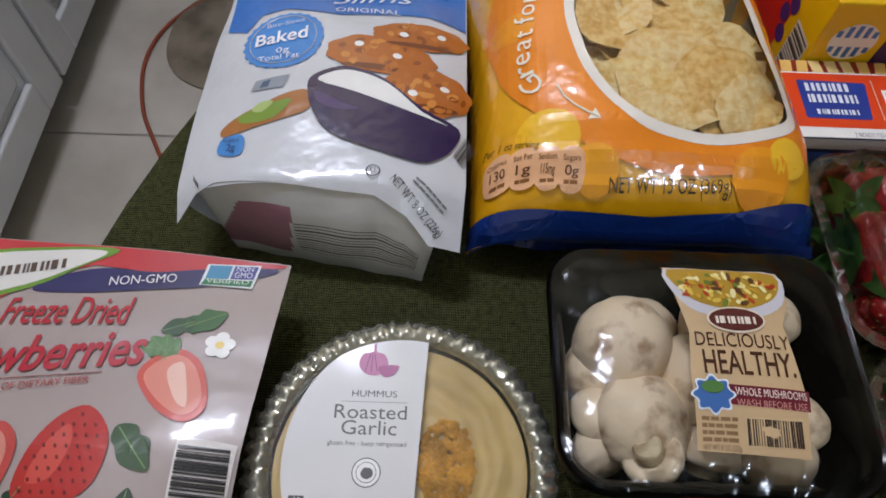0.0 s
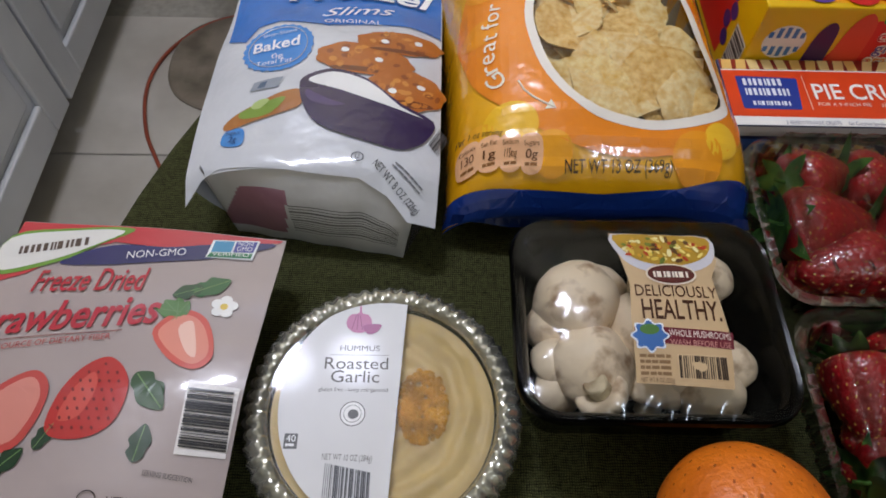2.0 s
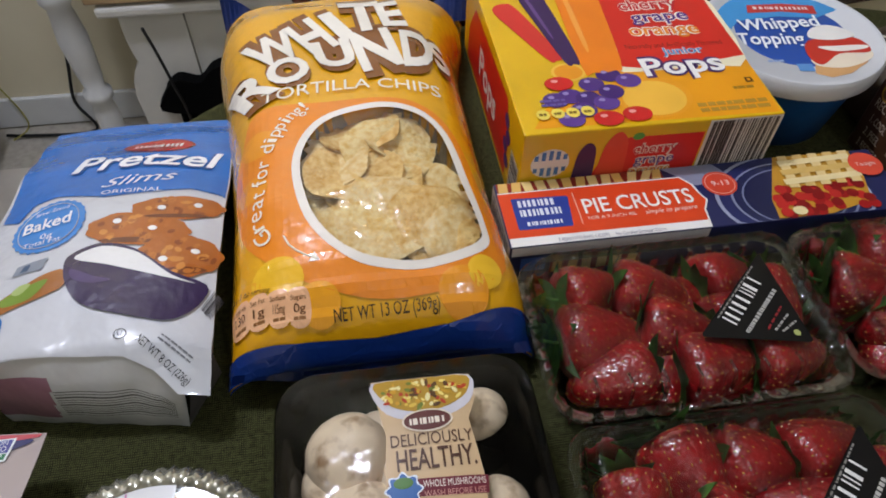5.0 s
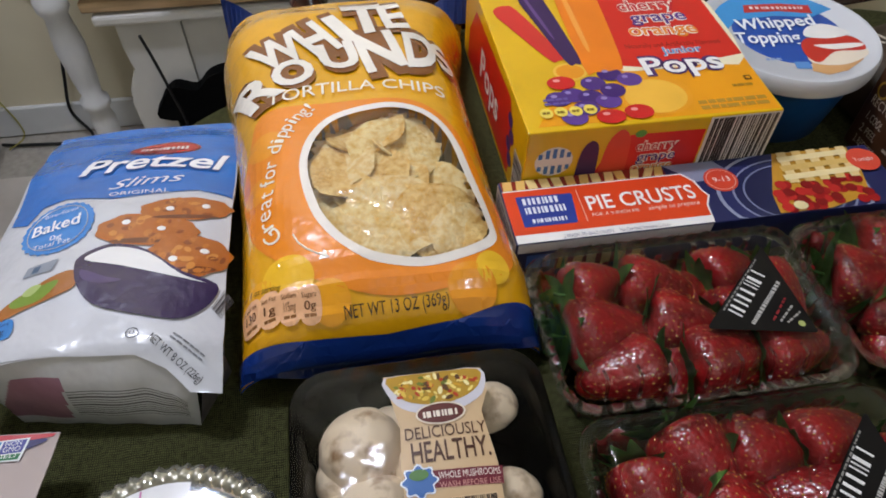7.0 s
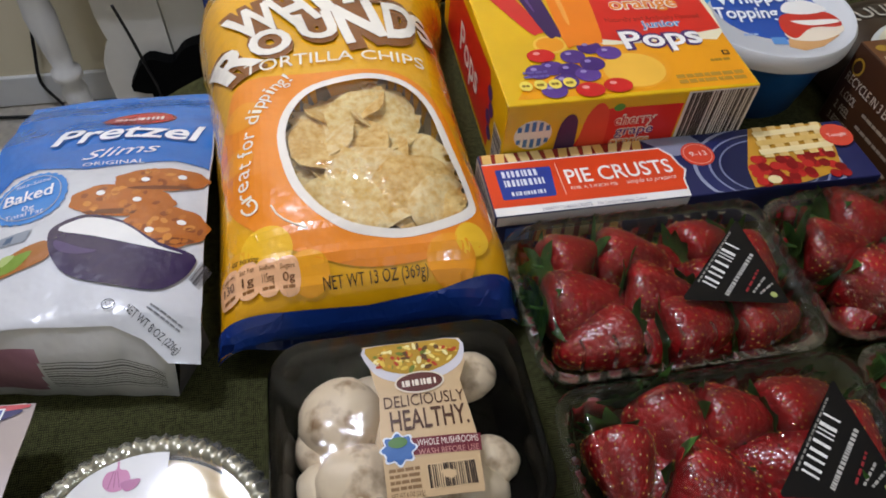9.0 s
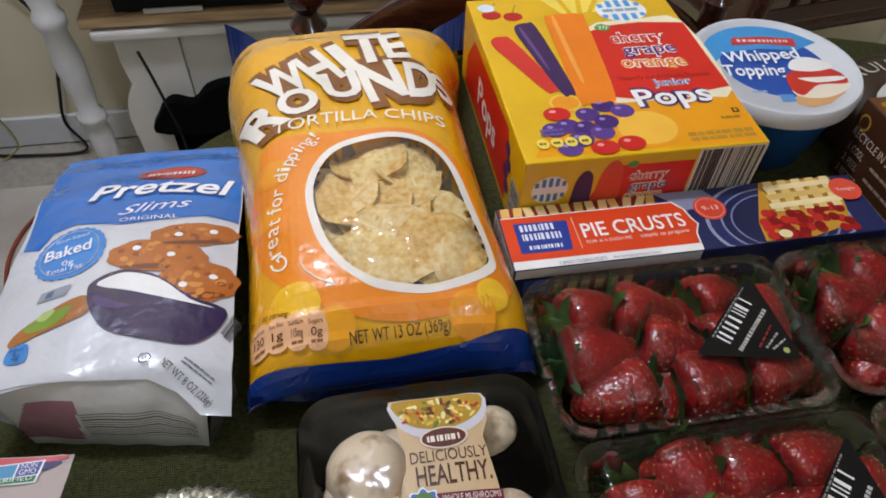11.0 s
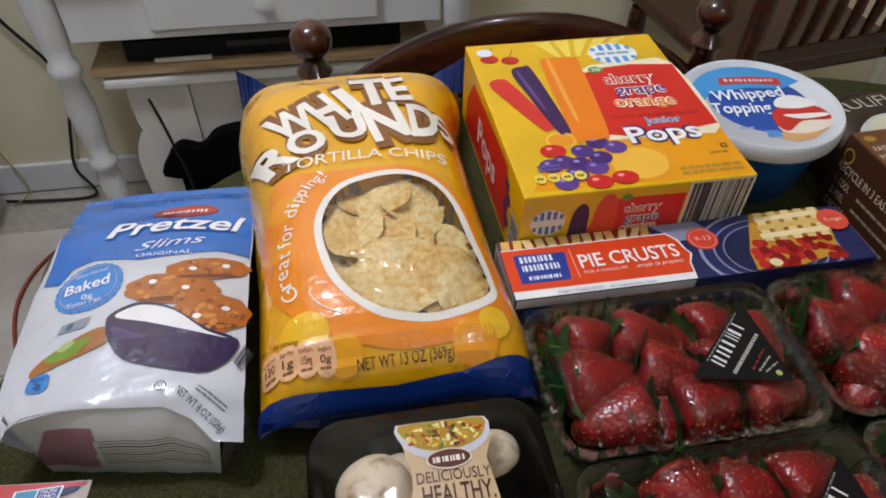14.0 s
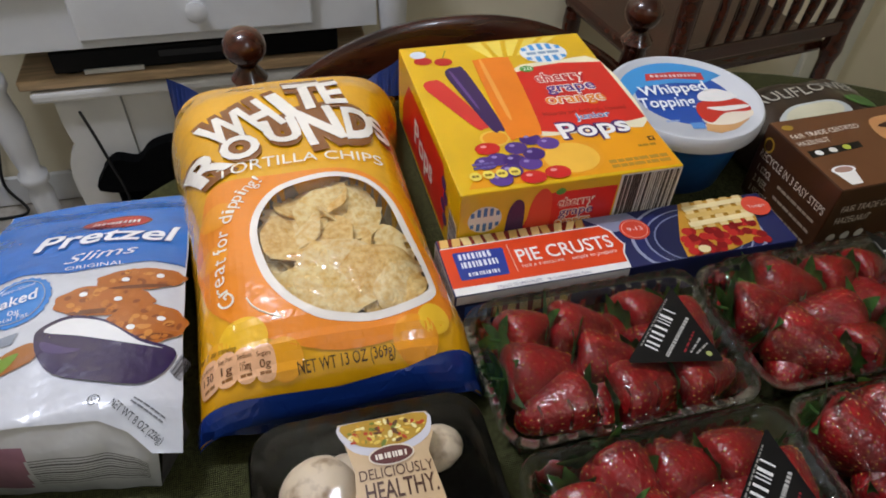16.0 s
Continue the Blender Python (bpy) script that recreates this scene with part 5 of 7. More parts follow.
    barcode(surf, (-0.0845, 0.0725), (-0.0840, 0.1015), (-0.0620, 0.0712), e0 + e * 9, ob, n=22, seed=9)
    W("SERVING SUGGESTION", (-0.0985, 0.0585), (-0.0755, 0.0560), 0.0026, "4a4040", 3)
    W("NET WT 1.2 OZ (34g)", (-0.1120, 0.0435), (-0.0745, 0.0412), 0.0052, "4a4040", 3)
    bm = tube_bm([surf(x, y, 0.001) for x, y in ellipse(-0.1210, 0.0470, 0.0042, 0.0038, 20)] + [surf(-0.1168, 0.0470, 0.001)], 0.0003, 5)
    part("kosher_mark", bm, ink("4a4040"), ob)


berry_pouch()

# ---- the tub of hummus ----
def hummus_tub():
    cx, cy, lid = 0.0125, 0.1000, 0.034
    ob = thing("hummus_tub", "round clear plastic tub of roasted garlic hummus", "food tub", (cx, cy, TABLE))
    n = 360
    # crimped rim ring
    bm = bmesh.new()
    prof = [(0.0615, lid - 0.0030), (0.0635, lid + 0.0022), (0.0660, lid + 0.0030), (0.0690, lid + 0.0020), (0.0720, lid - 0.0005), (0.0745, lid - 0.0035), (0.0752, lid - 0.0075), (0.0735, lid - 0.0080)]
    rings = []
    for k, (r, z) in enumerate(prof):
        row = []
        for i in range(n):
            t = 2 * math.pi * i / n
            w = (math.cos(60 * t) * 0.6 + 0.7 * noise.noise((30 * math.cos(t), 30 * math.sin(t), k * 0.9))) * (0.0011 if 2 <= k <= 6 else 0.0)
            row.append(bm.verts.new(((r + w) * math.cos(t), (r + w) * math.sin(t), z + w * 0.8)))
        rings.append(row)
    for a, b in zip(rings, rings[1:]):
        for i in range(n):
            bm.faces.new((a[i], a[(i + 1) % n], b[(i + 1) % n], b[i]))
    bmesh.ops.recalc_face_normals(bm, faces=bm.faces)
    part("lid_rim", bm, mat("rim_plastic", "bdbbac", rough=0.12, metal=0.7, var=0.2, scale=160, bump=0.6, bscale=210, bdist=0.0015, coat=0.5), ob, "crimped shiny clear rim", True)
    part("tub_wall", lathe_bm([(0.052, 0.0), (0.054, 0.001), (0.066, lid - 0.010), (0.070, lid - 0.008), (0.0735, lid - 0.0085)], 64), clear_material("tub_plastic", "dcdcd6", 0.12, 0.10), ob, smooth=True)
    # the hummus with its swirl
    bm = bmesh.new()
    rows, m, q = [], 40, 96
    for k in range(m + 1):
        r = 0.0605 * k / m
        row = []
        for i in range(q):
            t = 2 * math.pi * i / q
            sw = math.sin(r * 430 - t + 1.2 * noise.noise((60 * r * math.cos(t), 60 * r * math.sin(t), 0))) * 0.0012 * smoothstep(0.012, 0.02, r) * smoothstep(0.0605, 0.05, r)
            z = lid - 0.0065 + sw - 0.002 * smoothstep(0.02, 0.0, r) + 0.0006 * noise.noise((500 * r, 6 * math.cos(t), 6 * math.sin(t)))
            row.append(bm.verts.new((r * math.cos(t), r * math.sin(t), z)))
        rows.append(row)
    for a, b in zip(rows, rows[1:]):
        for i in range(q):
            bm.faces.new((a[i], a[(i + 1) % q], b[(i + 1) % q], b[i]))
    skirt = [bm.verts.new((0.053 * math.cos(2 * math.pi * i / q), 0.053 * math.sin(2 * math.pi * i / q), 0.002)) for i in range(q)]
    for i in range(q):
        bm.faces.new((rows[-1][i], rows[-1][(i + 1) % q], skirt[(i + 1) % q], skirt[i]))
    bmesh.ops.remove_doubles(bm, verts=bm.verts, dist=1e-6)
    bmesh.ops.recalc_face_normals(bm, faces=bm.faces)
    part("hummus", bm, mat("hummus", "cdb070", rough=0.55, var=0.10, scale=45, bump=0.5, bscale=260, coat=0.08), ob, "smooth beige swirled hummus", True)
    # roasted garlic heap
    bm = bmesh.new()
    rnd = random.Random(2)
    for i in range(420):
        a, r = rnd.uniform(0, 6.28), 0.0165 * math.sqrt(rnd.random())
        s = rnd.uniform(0.0010, 0.0022)
        bmesh.ops.create_icosphere(bm, subdivisions=1, radius=s, matrix=Matrix.Translation((0.0215 + r * math.cos(a) * 0.85, 0.003 + r * math.sin(a) * 1.25, lid - 0.0065 + 0.002 * (1 - r / 0.0165) + rnd.uniform(0, 0.0008))))
    part("garlic_topping", bm, mat("garlic_bits", "dca440", rough=0.25, var=0.3, scale=90, coat=0.4), ob, "roasted golden garlic pieces")
    # lid pane and paper label
    part("lid_pane", lathe_bm([(0.0, lid), (0.0625, lid)], 72, True), clear_material("lid_plastic", "fafaf6", 0.05, 0.015), ob, "clear flat plastic lid")
    top = flat((-cx, -cy, lid), (1, 0, 0), (0, 1, 0))
    e = 0.00016
    # a paper disc cut off straight on one side
    half = [(x + cx, y + cy) for x, y in ellipse(0.0, 0.003, 0.0555, 0.0625, 40, a0=78, a1=275)]
    P = lambda nm, lp, c, k: patch(nm, lp, top, e * k, ink(c, 0.4), ob, step=0)
    patch("paper_label", half, top, e, mat("label_paper", "cfcdcb", rough=0.4, var=0.03, scale=20, coat=0.12), ob, step=0, label="white paper label cut straight on one side")
    T = lambda s, p0, p1, tall, c="5a544e", **kw: writing(s, top, p0, p1, tall, e * 2, ink(c, 0.4), ob, **kw)
    P("garlic_picture", smooth_loop([(-0.0105, 0.1485), (-0.009, 0.1545), (-0.004, 0.1560), (-0.0035, 0.1600), (-0.0025, 0.1600), (-0.002, 0.1560), (0.002, 0.1545), (0.0040, 0.1490), (0.000, 0.1440), (-0.0065, 0.1440)], 4), "b86a94", 2)
    P("garlic_clove", smooth_loop([(-0.001, 0.1475), (0.004, 0.1490), (0.0095, 0.1485), (0.007, 0.1440), (0.002, 0.1428)], 4), "a04f80", 3)
    for i in range(3):
        P("garlic_stripe", [(-0.0075 + 0.003 * i, 0.1455), (-0.0071 + 0.003 * i, 0.1455), (-0.0050 + 0.001 * i, 0.1548), (-0.0054 + 0.001 * i, 0.1548)], "8c3f6e", 3)
    T("HUMMUS", (-0.0128, 0.1325), (0.0093, 0.1325), 0.0032)
    P("rule", rect(-0.018, 0.1298, 0.0148, 0.1301), "8a847e", 2)
    T("Roasted", (-0.0205, 0.1217), (0.0145, 0.1217), 0.0068)
    T("Garlic", (-0.0165, 0.1140), (0.0100, 0.1140), 0.0068)
    T("gluten free - keep refrigerated", (-0.0225, 0.1088), (0.0150, 0.1088), 0.0022)
    for k, (r, c) in enumerate(((0.0068, "4a4642"), (0.0063, "e6e4e2"), (0.0048, "4a4642"), (0.0045, "e6e4e2"))):
        P("round_seal", ellipse(-0.003, 0.0965, r, r, 28), c, 2 + k * 0.5)
    P("seal_mark", smooth_loop([(-0.0055, 0.0955), (-0.004, 0.0985), (-0.0005, 0.0980), (0.000, 0.0950), (-0.003, 0.0935)], 4), "4a4642", 5)
    P("calorie_box", rect(-0.0375, 0.0775, -0.0305, 0.0855), "4a4744", 2)
    writing("40", top, (-0.0365, 0.0812), (-0.0315, 0.0812), 0.0035, e * 3, ink("e6e4e2"), ob)
    bars(top, (-0.0365, 0.0788), (-0.0315, 0.0788), 0.0014, e * 3, ink("e6e4e2"), ob, n=2, seed=1)
    T("NET WT 10 OZ (284g)", (-0.0170, 0.0722), (0.0088, 0.0715), 0.0032)
    barcode(top, (-0.0150, 0.0530), (0.0088, 0.0485), (-0.0150, 0.0705), e * 2, ob, n=24, seed=2)


hummus_tub()


# ---- shells with rounded corners ----
def round_rect(w, d, r, n=8, rib=0.0, ribs=0):
    """A rounded rectangle round the origin; ribs press its sides in and out."""
    out = []
    steps = []
    for k, (sx, sy) in enumerate(((1, 1), (-1, 1), (-1, -1), (1, -1))):
        for i in range(n + 1):
            a = math.pi / 2 * (k + i / n)
            steps.append((sx * (w / 2 - r) + r * math.cos(a), sy * (d / 2 - r) + r * math.sin(a)))
    dense = []
    for i in range(len(steps)):
        p, q = Vector(steps[i]), Vector(steps[(i + 1) % len(steps)])
        m = 1 if i % (n + 1) != n else (44 if i // (n + 1) % 2 == 0 else 28)
        for j in range(m):
            dense.append(p.lerp(q, j / m))
    for i, p in enumerate(dense):
        if rib:
            k = 1 + rib * math.cos(i * math.pi / 2) / p.length
            p = p * k
        out.append((p.x, p.y))
    return out


m_tray = mat("black_plastic", "050505", rough=0.12, var=0.2, scale=30, spec=0.14)
m_mush = mat("mushroom_skin", "e4d0b2", rough=0.5, var=0.14, scale=65, bump=0.5, bscale=140, bdist=0.0015, col2="94704c", lo=0.27, hi=0.46)
m_gill = mat("mushroom_stem", "cdbd9c", rough=0.7, var=0.2, scale=90, bump=0.4, bscale=200, col2="8a6f4c")


def mushroom(at, r, tip=(0, 0), seed=0):
    """A button mushroom: a cap with a rolled edge and a stub of stem."""
    rnd = random.Random(seed)
    ob = new("mushroom")
    tagged(ob, "whole white button mushroom with small brown specks", "mushroom", "mushrooms in the tray")
    prof = [(0.0, r * 0.78), (r * 0.35, r * 0.74), (r * 0.68, r * 0.56), (r * 0.92, r * 0.22), (r * 1.0, -r * 0.06), (r * 0.95, -r * 0.28), (r * 0.80, -r * 0.36), (r * 0.45, -r * 0.26), (r * 0.42, -r * 0.24)]
    bm = lathe_bm(prof, 28, True)
    bmesh.ops.subdivide_edges(bm, edges=bm.edges[:], cuts=1, use_grid_fill=True, smooth=0.6)
    for v in bm.verts:
        v.co *= 1 + 0.08 * noise.noise(v.co * (1.1 / r) + Vector((seed, 2 * seed, 0))) + 0.035 * noise.noise(v.co * (4 / r))
    bmesh.ops.recalc_face_normals(bm, faces=bm.faces)
    part("cap", bm, m_mush, ob, smooth=True)
    bm = lathe_bm([(r * 0.47, -r * 0.30), (r * 0.42, -r * 0.5), (r * 0.46, -r * 0.72), (r * 0.38, -r * 0.80), (0.0, -r * 0.74)], 20, True)
    for v in bm.verts:
        v.co *= 1 + 0.06 * noise.noise(v.co * (3 / r) + Vector((seed, 0, 5)))
    part("stem", bm, m_gill, ob, "pale cut stem", True)
    ob.matrix_world = pose(*at, tip[0], tip[1], rnd.uniform(0, 360))


def mushroom_tray():
    cx, cy, w, d, h = 0.1555, 0.1455, 0.148, 0.122, 0.060
    ob = thing("mushroom_tray", "black plastic tray of whole mushrooms under clear film", "food tray", (cx, cy, TABLE))

    def ring(k, z, rib=0.0):
        return ([(x, y) for x, y in round_rect(w - k, d - k, max(0.006, 0.024 - k / 2.5), rib=rib)], z)

    rows = [ring(0.034, 0.0), ring(0.026, 0.002), ring(0.014, h - 0.008), ring(0.008, h - 0.006), ring(0.001, h - 0.005), ring(0.0, h - 0.002), ring(0.002, h), ring(0.006, h - 0.001), ring(0.008, h + 0.001), ring(0.012, h - 0.001), ring(0.017, h - 0.008), ring(0.030, 0.006), ring(0.05, 0.004)]
    part("tray", slab_bm(rows), m_tray, ob, "glossy black plastic tray", True)

    def film(x, y):
        sx, sy = min(1, abs(x) / (w / 2)), min(1, abs(y) / (d / 2))
        crease = 0.0007 * math.sin(26 * (x + y) / 0.1) * sx ** 2 + 0.0006 * math.sin(40 * (x - 0.6 * y) / 0.1) * sy ** 3
        return h + 0.0005 + 0.0145 * (1 - sx ** 3.0) * (1 - sy ** 2.6) + crease

    fs = height(film)
    bm = sheet_bm([round_rect(w - 0.004, d - 0.004, 0.022)], fs, 0.0005, 0.005)
    part("cling_film", bm, m_film, ob, "clear stretched film with wrinkles", True)
    e = 0.00016
    fw = lambda a, b, off=0.0: fs(a - cx, b - cy, off)
    P = lambda nm, lp, c, k, st=0.008: patch(nm, lp, fw, 0.0008 + e * k, ink(c, 0.35), ob, st)
    T = lambda s, p0, p1, tall, c, **kw: writing(s, fw, p0, p1, tall, 0.0008 + e * 3, ink(c, 0.35), ob, step=0.008, **kw)
    patch("paper_label", [(0.1365, 0.1906), (0.1924, 0.1891), (0.1925, 0.172), (0.1870, 0.160), (0.1900, 0.130), (0.1889, 0.1005), (0.1401, 0.1028), (0.1405, 0.135), (0.1425, 0.155)],
          fw, 0.0008, mat("kraft_label", "c9ab82", rough=0.4, var=0.05, scale=30, coat=0.25), ob, 0.008, label="tan printed paper label")
    P("plate_picture", smooth_loop([(0.1372, 0.1895), (0.165, 0.1892), (0.1918, 0.1885), (0.1915, 0.1735), (0.182, 0.165), (0.1648, 0.1610), (0.148, 0.165), (0.1395, 0.174)], 3), "c9c6cc", 1)
    P("pasta_field", smooth_loop([(0.1385, 0.1890), (0.165, 0.1890), (0.1905, 0.1880), (0.1885, 0.1760), (0.178, 0.1690), (0.1648, 0.1665), (0.151, 0.1695), (0.143, 0.176)], 3), "b08a2c", 2)
    rnd = random.Random(6)
    for i in range(80):
        a, q = rnd.uniform(0, 6.28), math.sqrt(rnd.random())
        x, y = 0.1648 + 0.0235 * q * math.cos(a), 0.1785 + 0.0090 * q * math.sin(a)
        P("pasta_bit", ellipse(x, y, rnd.uniform(0.0010, 0.0030), rnd.uniform(0.0007, 0.0015), 8, rot=rnd.uniform(0, 180)), rnd.choice(("d9b84a", "e6cf74", "c9992c", "b03a1c", "6f7a2c", "5a3a1c", "e8dca0")), 3 + (i % 4) * 0.4, 0)
    P("brand_oval", ellipse(0.1650, 0.1610, 0.0135, 0.0066, 28), "e3d6bf", 5)
    P("brand_oval_inner", ellipse(0.1650, 0.1610, 0.0125, 0.0057, 28), "5a2620", 6)
    bars(fw, (0.1555, 0.1588), (0.1745, 0.1588), 0.0036, 0.0008 + e * 7, ink("e8dccb"), ob, n=8, seed=8, name="brand_mark", fill=0.65)
    T("DELICIOUSLY", (0.1445, 0.1480), (0.1872, 0.1472), 0.0066, "4a2a18")
    T("HEALTHY.", (0.1465, 0.1352), (0.1875, 0.1345), 0.0108, "4a2a18", bold=0.012)
    P("maroon_band", [(0.1415, 0.1312), (0.1918, 0.1285), (0.1908, 0.1195), (0.1412, 0.1228)], "6b1a2a", 2)
    T("WHOLE MUSHROOMS", (0.1585, 0.1258), (0.1900, 0.1243), 0.0034, "ecdcd0")
    T("WASH BEFORE USE", (0.1585, 0.1212), (0.1895, 0.1199), 0.0030, "c98f84")
    P("state_star", ellipse(0.1488, 0.1258, 0.0088, 0.0080, 48, wave=0.14, waves=8), "dfe6ee", 3)
    P("state_star_inner", ellipse(0.1488, 0.1258, 0.0078, 0.0070, 48, wave=0.14, waves=8), "3f6aa8", 4)
    P("state_green", ellipse(0.1488, 0.1290, 0.0050, 0.0028, 20), "4f7a3c", 5)
    T("ILLINOIS", (0.1415, 0.1240), (0.1560, 0.1236), 0.0034, "f2f0ea")
    P("barcode_field", rect(0.1615, 0.1045, 0.1865, 0.1165), "d2b58c", 1)
    barcode(fw, (0.1620, 0.1052), (0.1862, 0.1046), (0.1620, 0.1160), 0.0008 + e * 2, ob, n=22, seed=6, dark="3a2c22")
    for j in range(4):
        bars(fw, (0.1425, 0.1065 + 0.0028 * j), (0.1585, 0.1062 + 0.0028 * j), 0.0016, 0.0008 + e, ink("8a6a48"), ob, n=4, seed=30 + j)
    T("NET WT 8 OZ (227g)", (0.1425, 0.1033), (0.1590, 0.1030), 0.0020, "6a4a30")
    for i, (x, y, z, r, tx, ty) in enumerate(((0.121, 0.160, 0.795, 0.0245, 8, -10), (0.109, 0.150, 0.783, 0.0180, 10, -25), (0.128, 0.123, 0.790, 0.0250, 30, -5), (0.128, 0.105, 0.797, 0.0145, 150, 10),
                                            (0.109, 0.126, 0.786, 0.0160, 0, -30), (0.188, 0.109, 0.789, 0.0185, 20, 15), (0.199, 0.125, 0.790, 0.0165, 0, 30), (0.197, 0.178, 0.790, 0.0175, -20, 20),
                                            (0.160, 0.113, 0.780, 0.0170, 60, 0), (0.160, 0.145, 0.793, 0.0240, 0, 0), (0.172, 0.174, 0.790, 0.0190, -10, 5), (0.177, 0.125, 0.790, 0.0180, 5, 5), (0.108, 0.113, 0.780, 0.0150, 40, -20),
                                            (0.145, 0.130, 0.775, 0.0200, 0, 0), (0.138, 0.176, 0.776, 0.0180, 0, 0))):
        mushroom((x, y, z), r, (tx, ty), i + 1)


mushroom_tray()


# ---- strawberries and their clear boxes ----
def berry_material():
    m = bpy.data.materials.new("strawberry_skin")
    m.use_nodes = True
    nt = m.node_tree
    b = nt.nodes["Principled BSDF"]
    co = nt.nodes.new("ShaderNodeTexCoord")
    v = nt.nodes.new("ShaderNodeTexVoronoi")
    v.inputs["Scale"].default_value, v.inputs["Randomness"].default_value = 300, 0.95
    nt.links.new(co.outputs["Object"], v.inputs["Vector"])
    n = nt.nodes.new("ShaderNodeTexNoise")
    n.inputs["Scale"].default_value, n.inputs["Detail"].default_value = 55, 3
    nt.links.new(co.outputs["Object"], n.inputs["Vector"])
    red = nt.nodes.new("ShaderNodeValToRGB")
    red.color_ramp.elements[0].color, red.color_ramp.elements[1].color = rgb("6c0812"), rgb("a01318")
    red.color_ramp.elements[0].position, red.color_ramp.elements[1].position = 0.3, 0.65
    nt.links.new(n.outputs["Fac"], red.inputs[0])
    nt.links.new(red.outputs[0], b.inputs["Base Color"])
    bp = nt.nodes.new("ShaderNodeBump")
    bp.inputs["Strength"].default_value, bp.inputs["Distance"].default_value = 0.6, 0.0010
    dome = nt.nodes.new("ShaderNodeMath")
    dome.operation = "MULTIPLY"
    nt.links.new(v.outputs["Distance"], dome.inputs[0]), nt.links.new(v.outputs["Distance"], dome.inputs[1])
    bp.invert = True
    nt.links.new(dome.outputs[0], bp.inputs["Height"])
    for socket in ("Normal", "Coat Normal"):
        nt.links.new(bp.outputs[0], b.inputs[socket])
    b.inputs["Roughness"].default_value, b.inputs["Coat Weight"].default_value, b.inputs["Coat Roughness"].default_value = 0.30, 1.0, 0.05
    return m


m_berry = berry_material()
m_seed = mat("berry_seed", "d0a050", rough=0.16, var=0.25, scale=200, coat=1.0)
m_leaf = mat("berry_leaf", "4f7d34", rough=0.5, var=0.25, scale=90, bump=0.3, bscale=200, col2="1f4018")


def strawberry(seed, length, fat):
    """One strawberry, tip along -z, with its ring of small leaves."""
    rnd = random.Random(seed)
    ob = new("strawberry")
    tagged(ob, "ripe red strawberry with green leaves in a clear box", "strawberry", "strawberries in the clear boxes")
    k = length
    prof = [(0.0, -k * 0.60), (fat * 0.22, -k * 0.565), (fat * 0.50, -k * 0.42), (fat * 0.78, -k * 0.16), (fat * 0.97, k * 0.12), (fat * 1.0, k * 0.26), (fat * 0.86, k * 0.37), (fat * 0.45, k * 0.405), (0.0, k * 0.385)]
    bm = lathe_bm(prof, 24, True)
    bmesh.ops.subdivide_edges(bm, edges=bm.edges[:], cuts=1, use_grid_fill=True, smooth=0.7)
    for v in bm.verts:
        v.co *= 1 + 0.06 * noise.noise(v.co * 26 + Vector((seed * 3.1, 0, 0)))
    bmesh.ops.recalc_face_normals(bm, faces=bm.faces)
    bm.normal_update()
    spots = []
    for v in rnd.sample(list(bm.verts), len(bm.verts)):
        if v.co.z < k * 0.36 and all((v.co - p).length > 0.0040 for p, _ in spots):
            spots.append((v.co + v.normal * 0.00015, v.normal.copy()))
    part("berry", bm, m_berry, ob, smooth=True)
    # seeds, small glossy beads scattered evenly over the skin
    bm = bmesh.new()
    for p, up in spots:
        side = up.cross(Vector((0.3, 0.2, 1))).normalized()
        along = up.cross(side)
        c = [bm.verts.new(p + o) for o in (along * 0.0010, side * 0.0006, along * -0.0010, side * -0.0006, up * 0.0005)]
        for h in range(4):
            bm.faces.new((c[h], c[(h + 1) % 4], c[4]))
    bmesh.ops.recalc_face_normals(bm, faces=bm.faces)
    part("seeds", bm, m_seed, ob, "small golden seeds", True)["kind"] = "stuff"
    for i in range(9):
        a = 2 * math.pi * i / 9 + rnd.uniform(-0.2, 0.2)
        L, up = fat * rnd.uniform(0.9, 1.4), rnd.uniform(-0.3, 0.5)
        bm = bmesh.new()
        rows = []
        for s in range(5):
            t = s / 4
            wd = fat * 0.27 * math.sin(math.pi * (0.15 + 0.85 * t)) + 0.0002
            p = Vector((math.cos(a) * L * t, math.sin(a) * L * t, k * 0.40 + L * up * t * t + 0.0012))
            side = Vector((-math.sin(a), math.cos(a), 0))
            rows.append((bm.verts.new(p - side * wd), bm.verts.new(p - Vector((0, 0, 0.0006))), bm.verts.new(p + side * wd)))
        for A, B in zip(rows, rows[1:]):
            bm.faces.new((A[0], A[1], B[1], B[0])), bm.faces.new((A[1], A[2], B[2], B[1]))
        bmesh.ops.solidify(bm, geom=bm.faces[:], thickness=0.0004)
        part("leaf", bm, m_leaf, ob, smooth=True)
    part("stalk", tube_bm([(0, 0, k * 0.39), (0.001, 0, k * 0.48), (0.003, 0.001, k * 0.60)], 0.0011, 6), m_leaf, ob)
    return ob


KINDS = [strawberry(1, 0.052, 0.0215), strawberry(2, 0.058, 0.0240), strawberry(3, 0.045, 0.0205), strawberry(4, 0.060, 0.0245)]
used = set()


def berry_at(kind, m):
    if kind not in used:
        used.add(kind)
        KINDS[kind].matrix_world = m
    else:
        copy_thing(KINDS[kind], m)


def lie(x, y, z, heading, dip=0.0, spin=0.0):
    """A berry lying down: its tip points along heading (degrees from +x), dipping by dip degrees."""
    return Matrix.Translation((x, y, z)) @ Matrix.Rotation(radians(heading), 4, "Z") @ Matrix.Rotation(radians(-90 + dip), 4, "Y") @ Matrix.Rotation(radians(spin), 4, "Z")


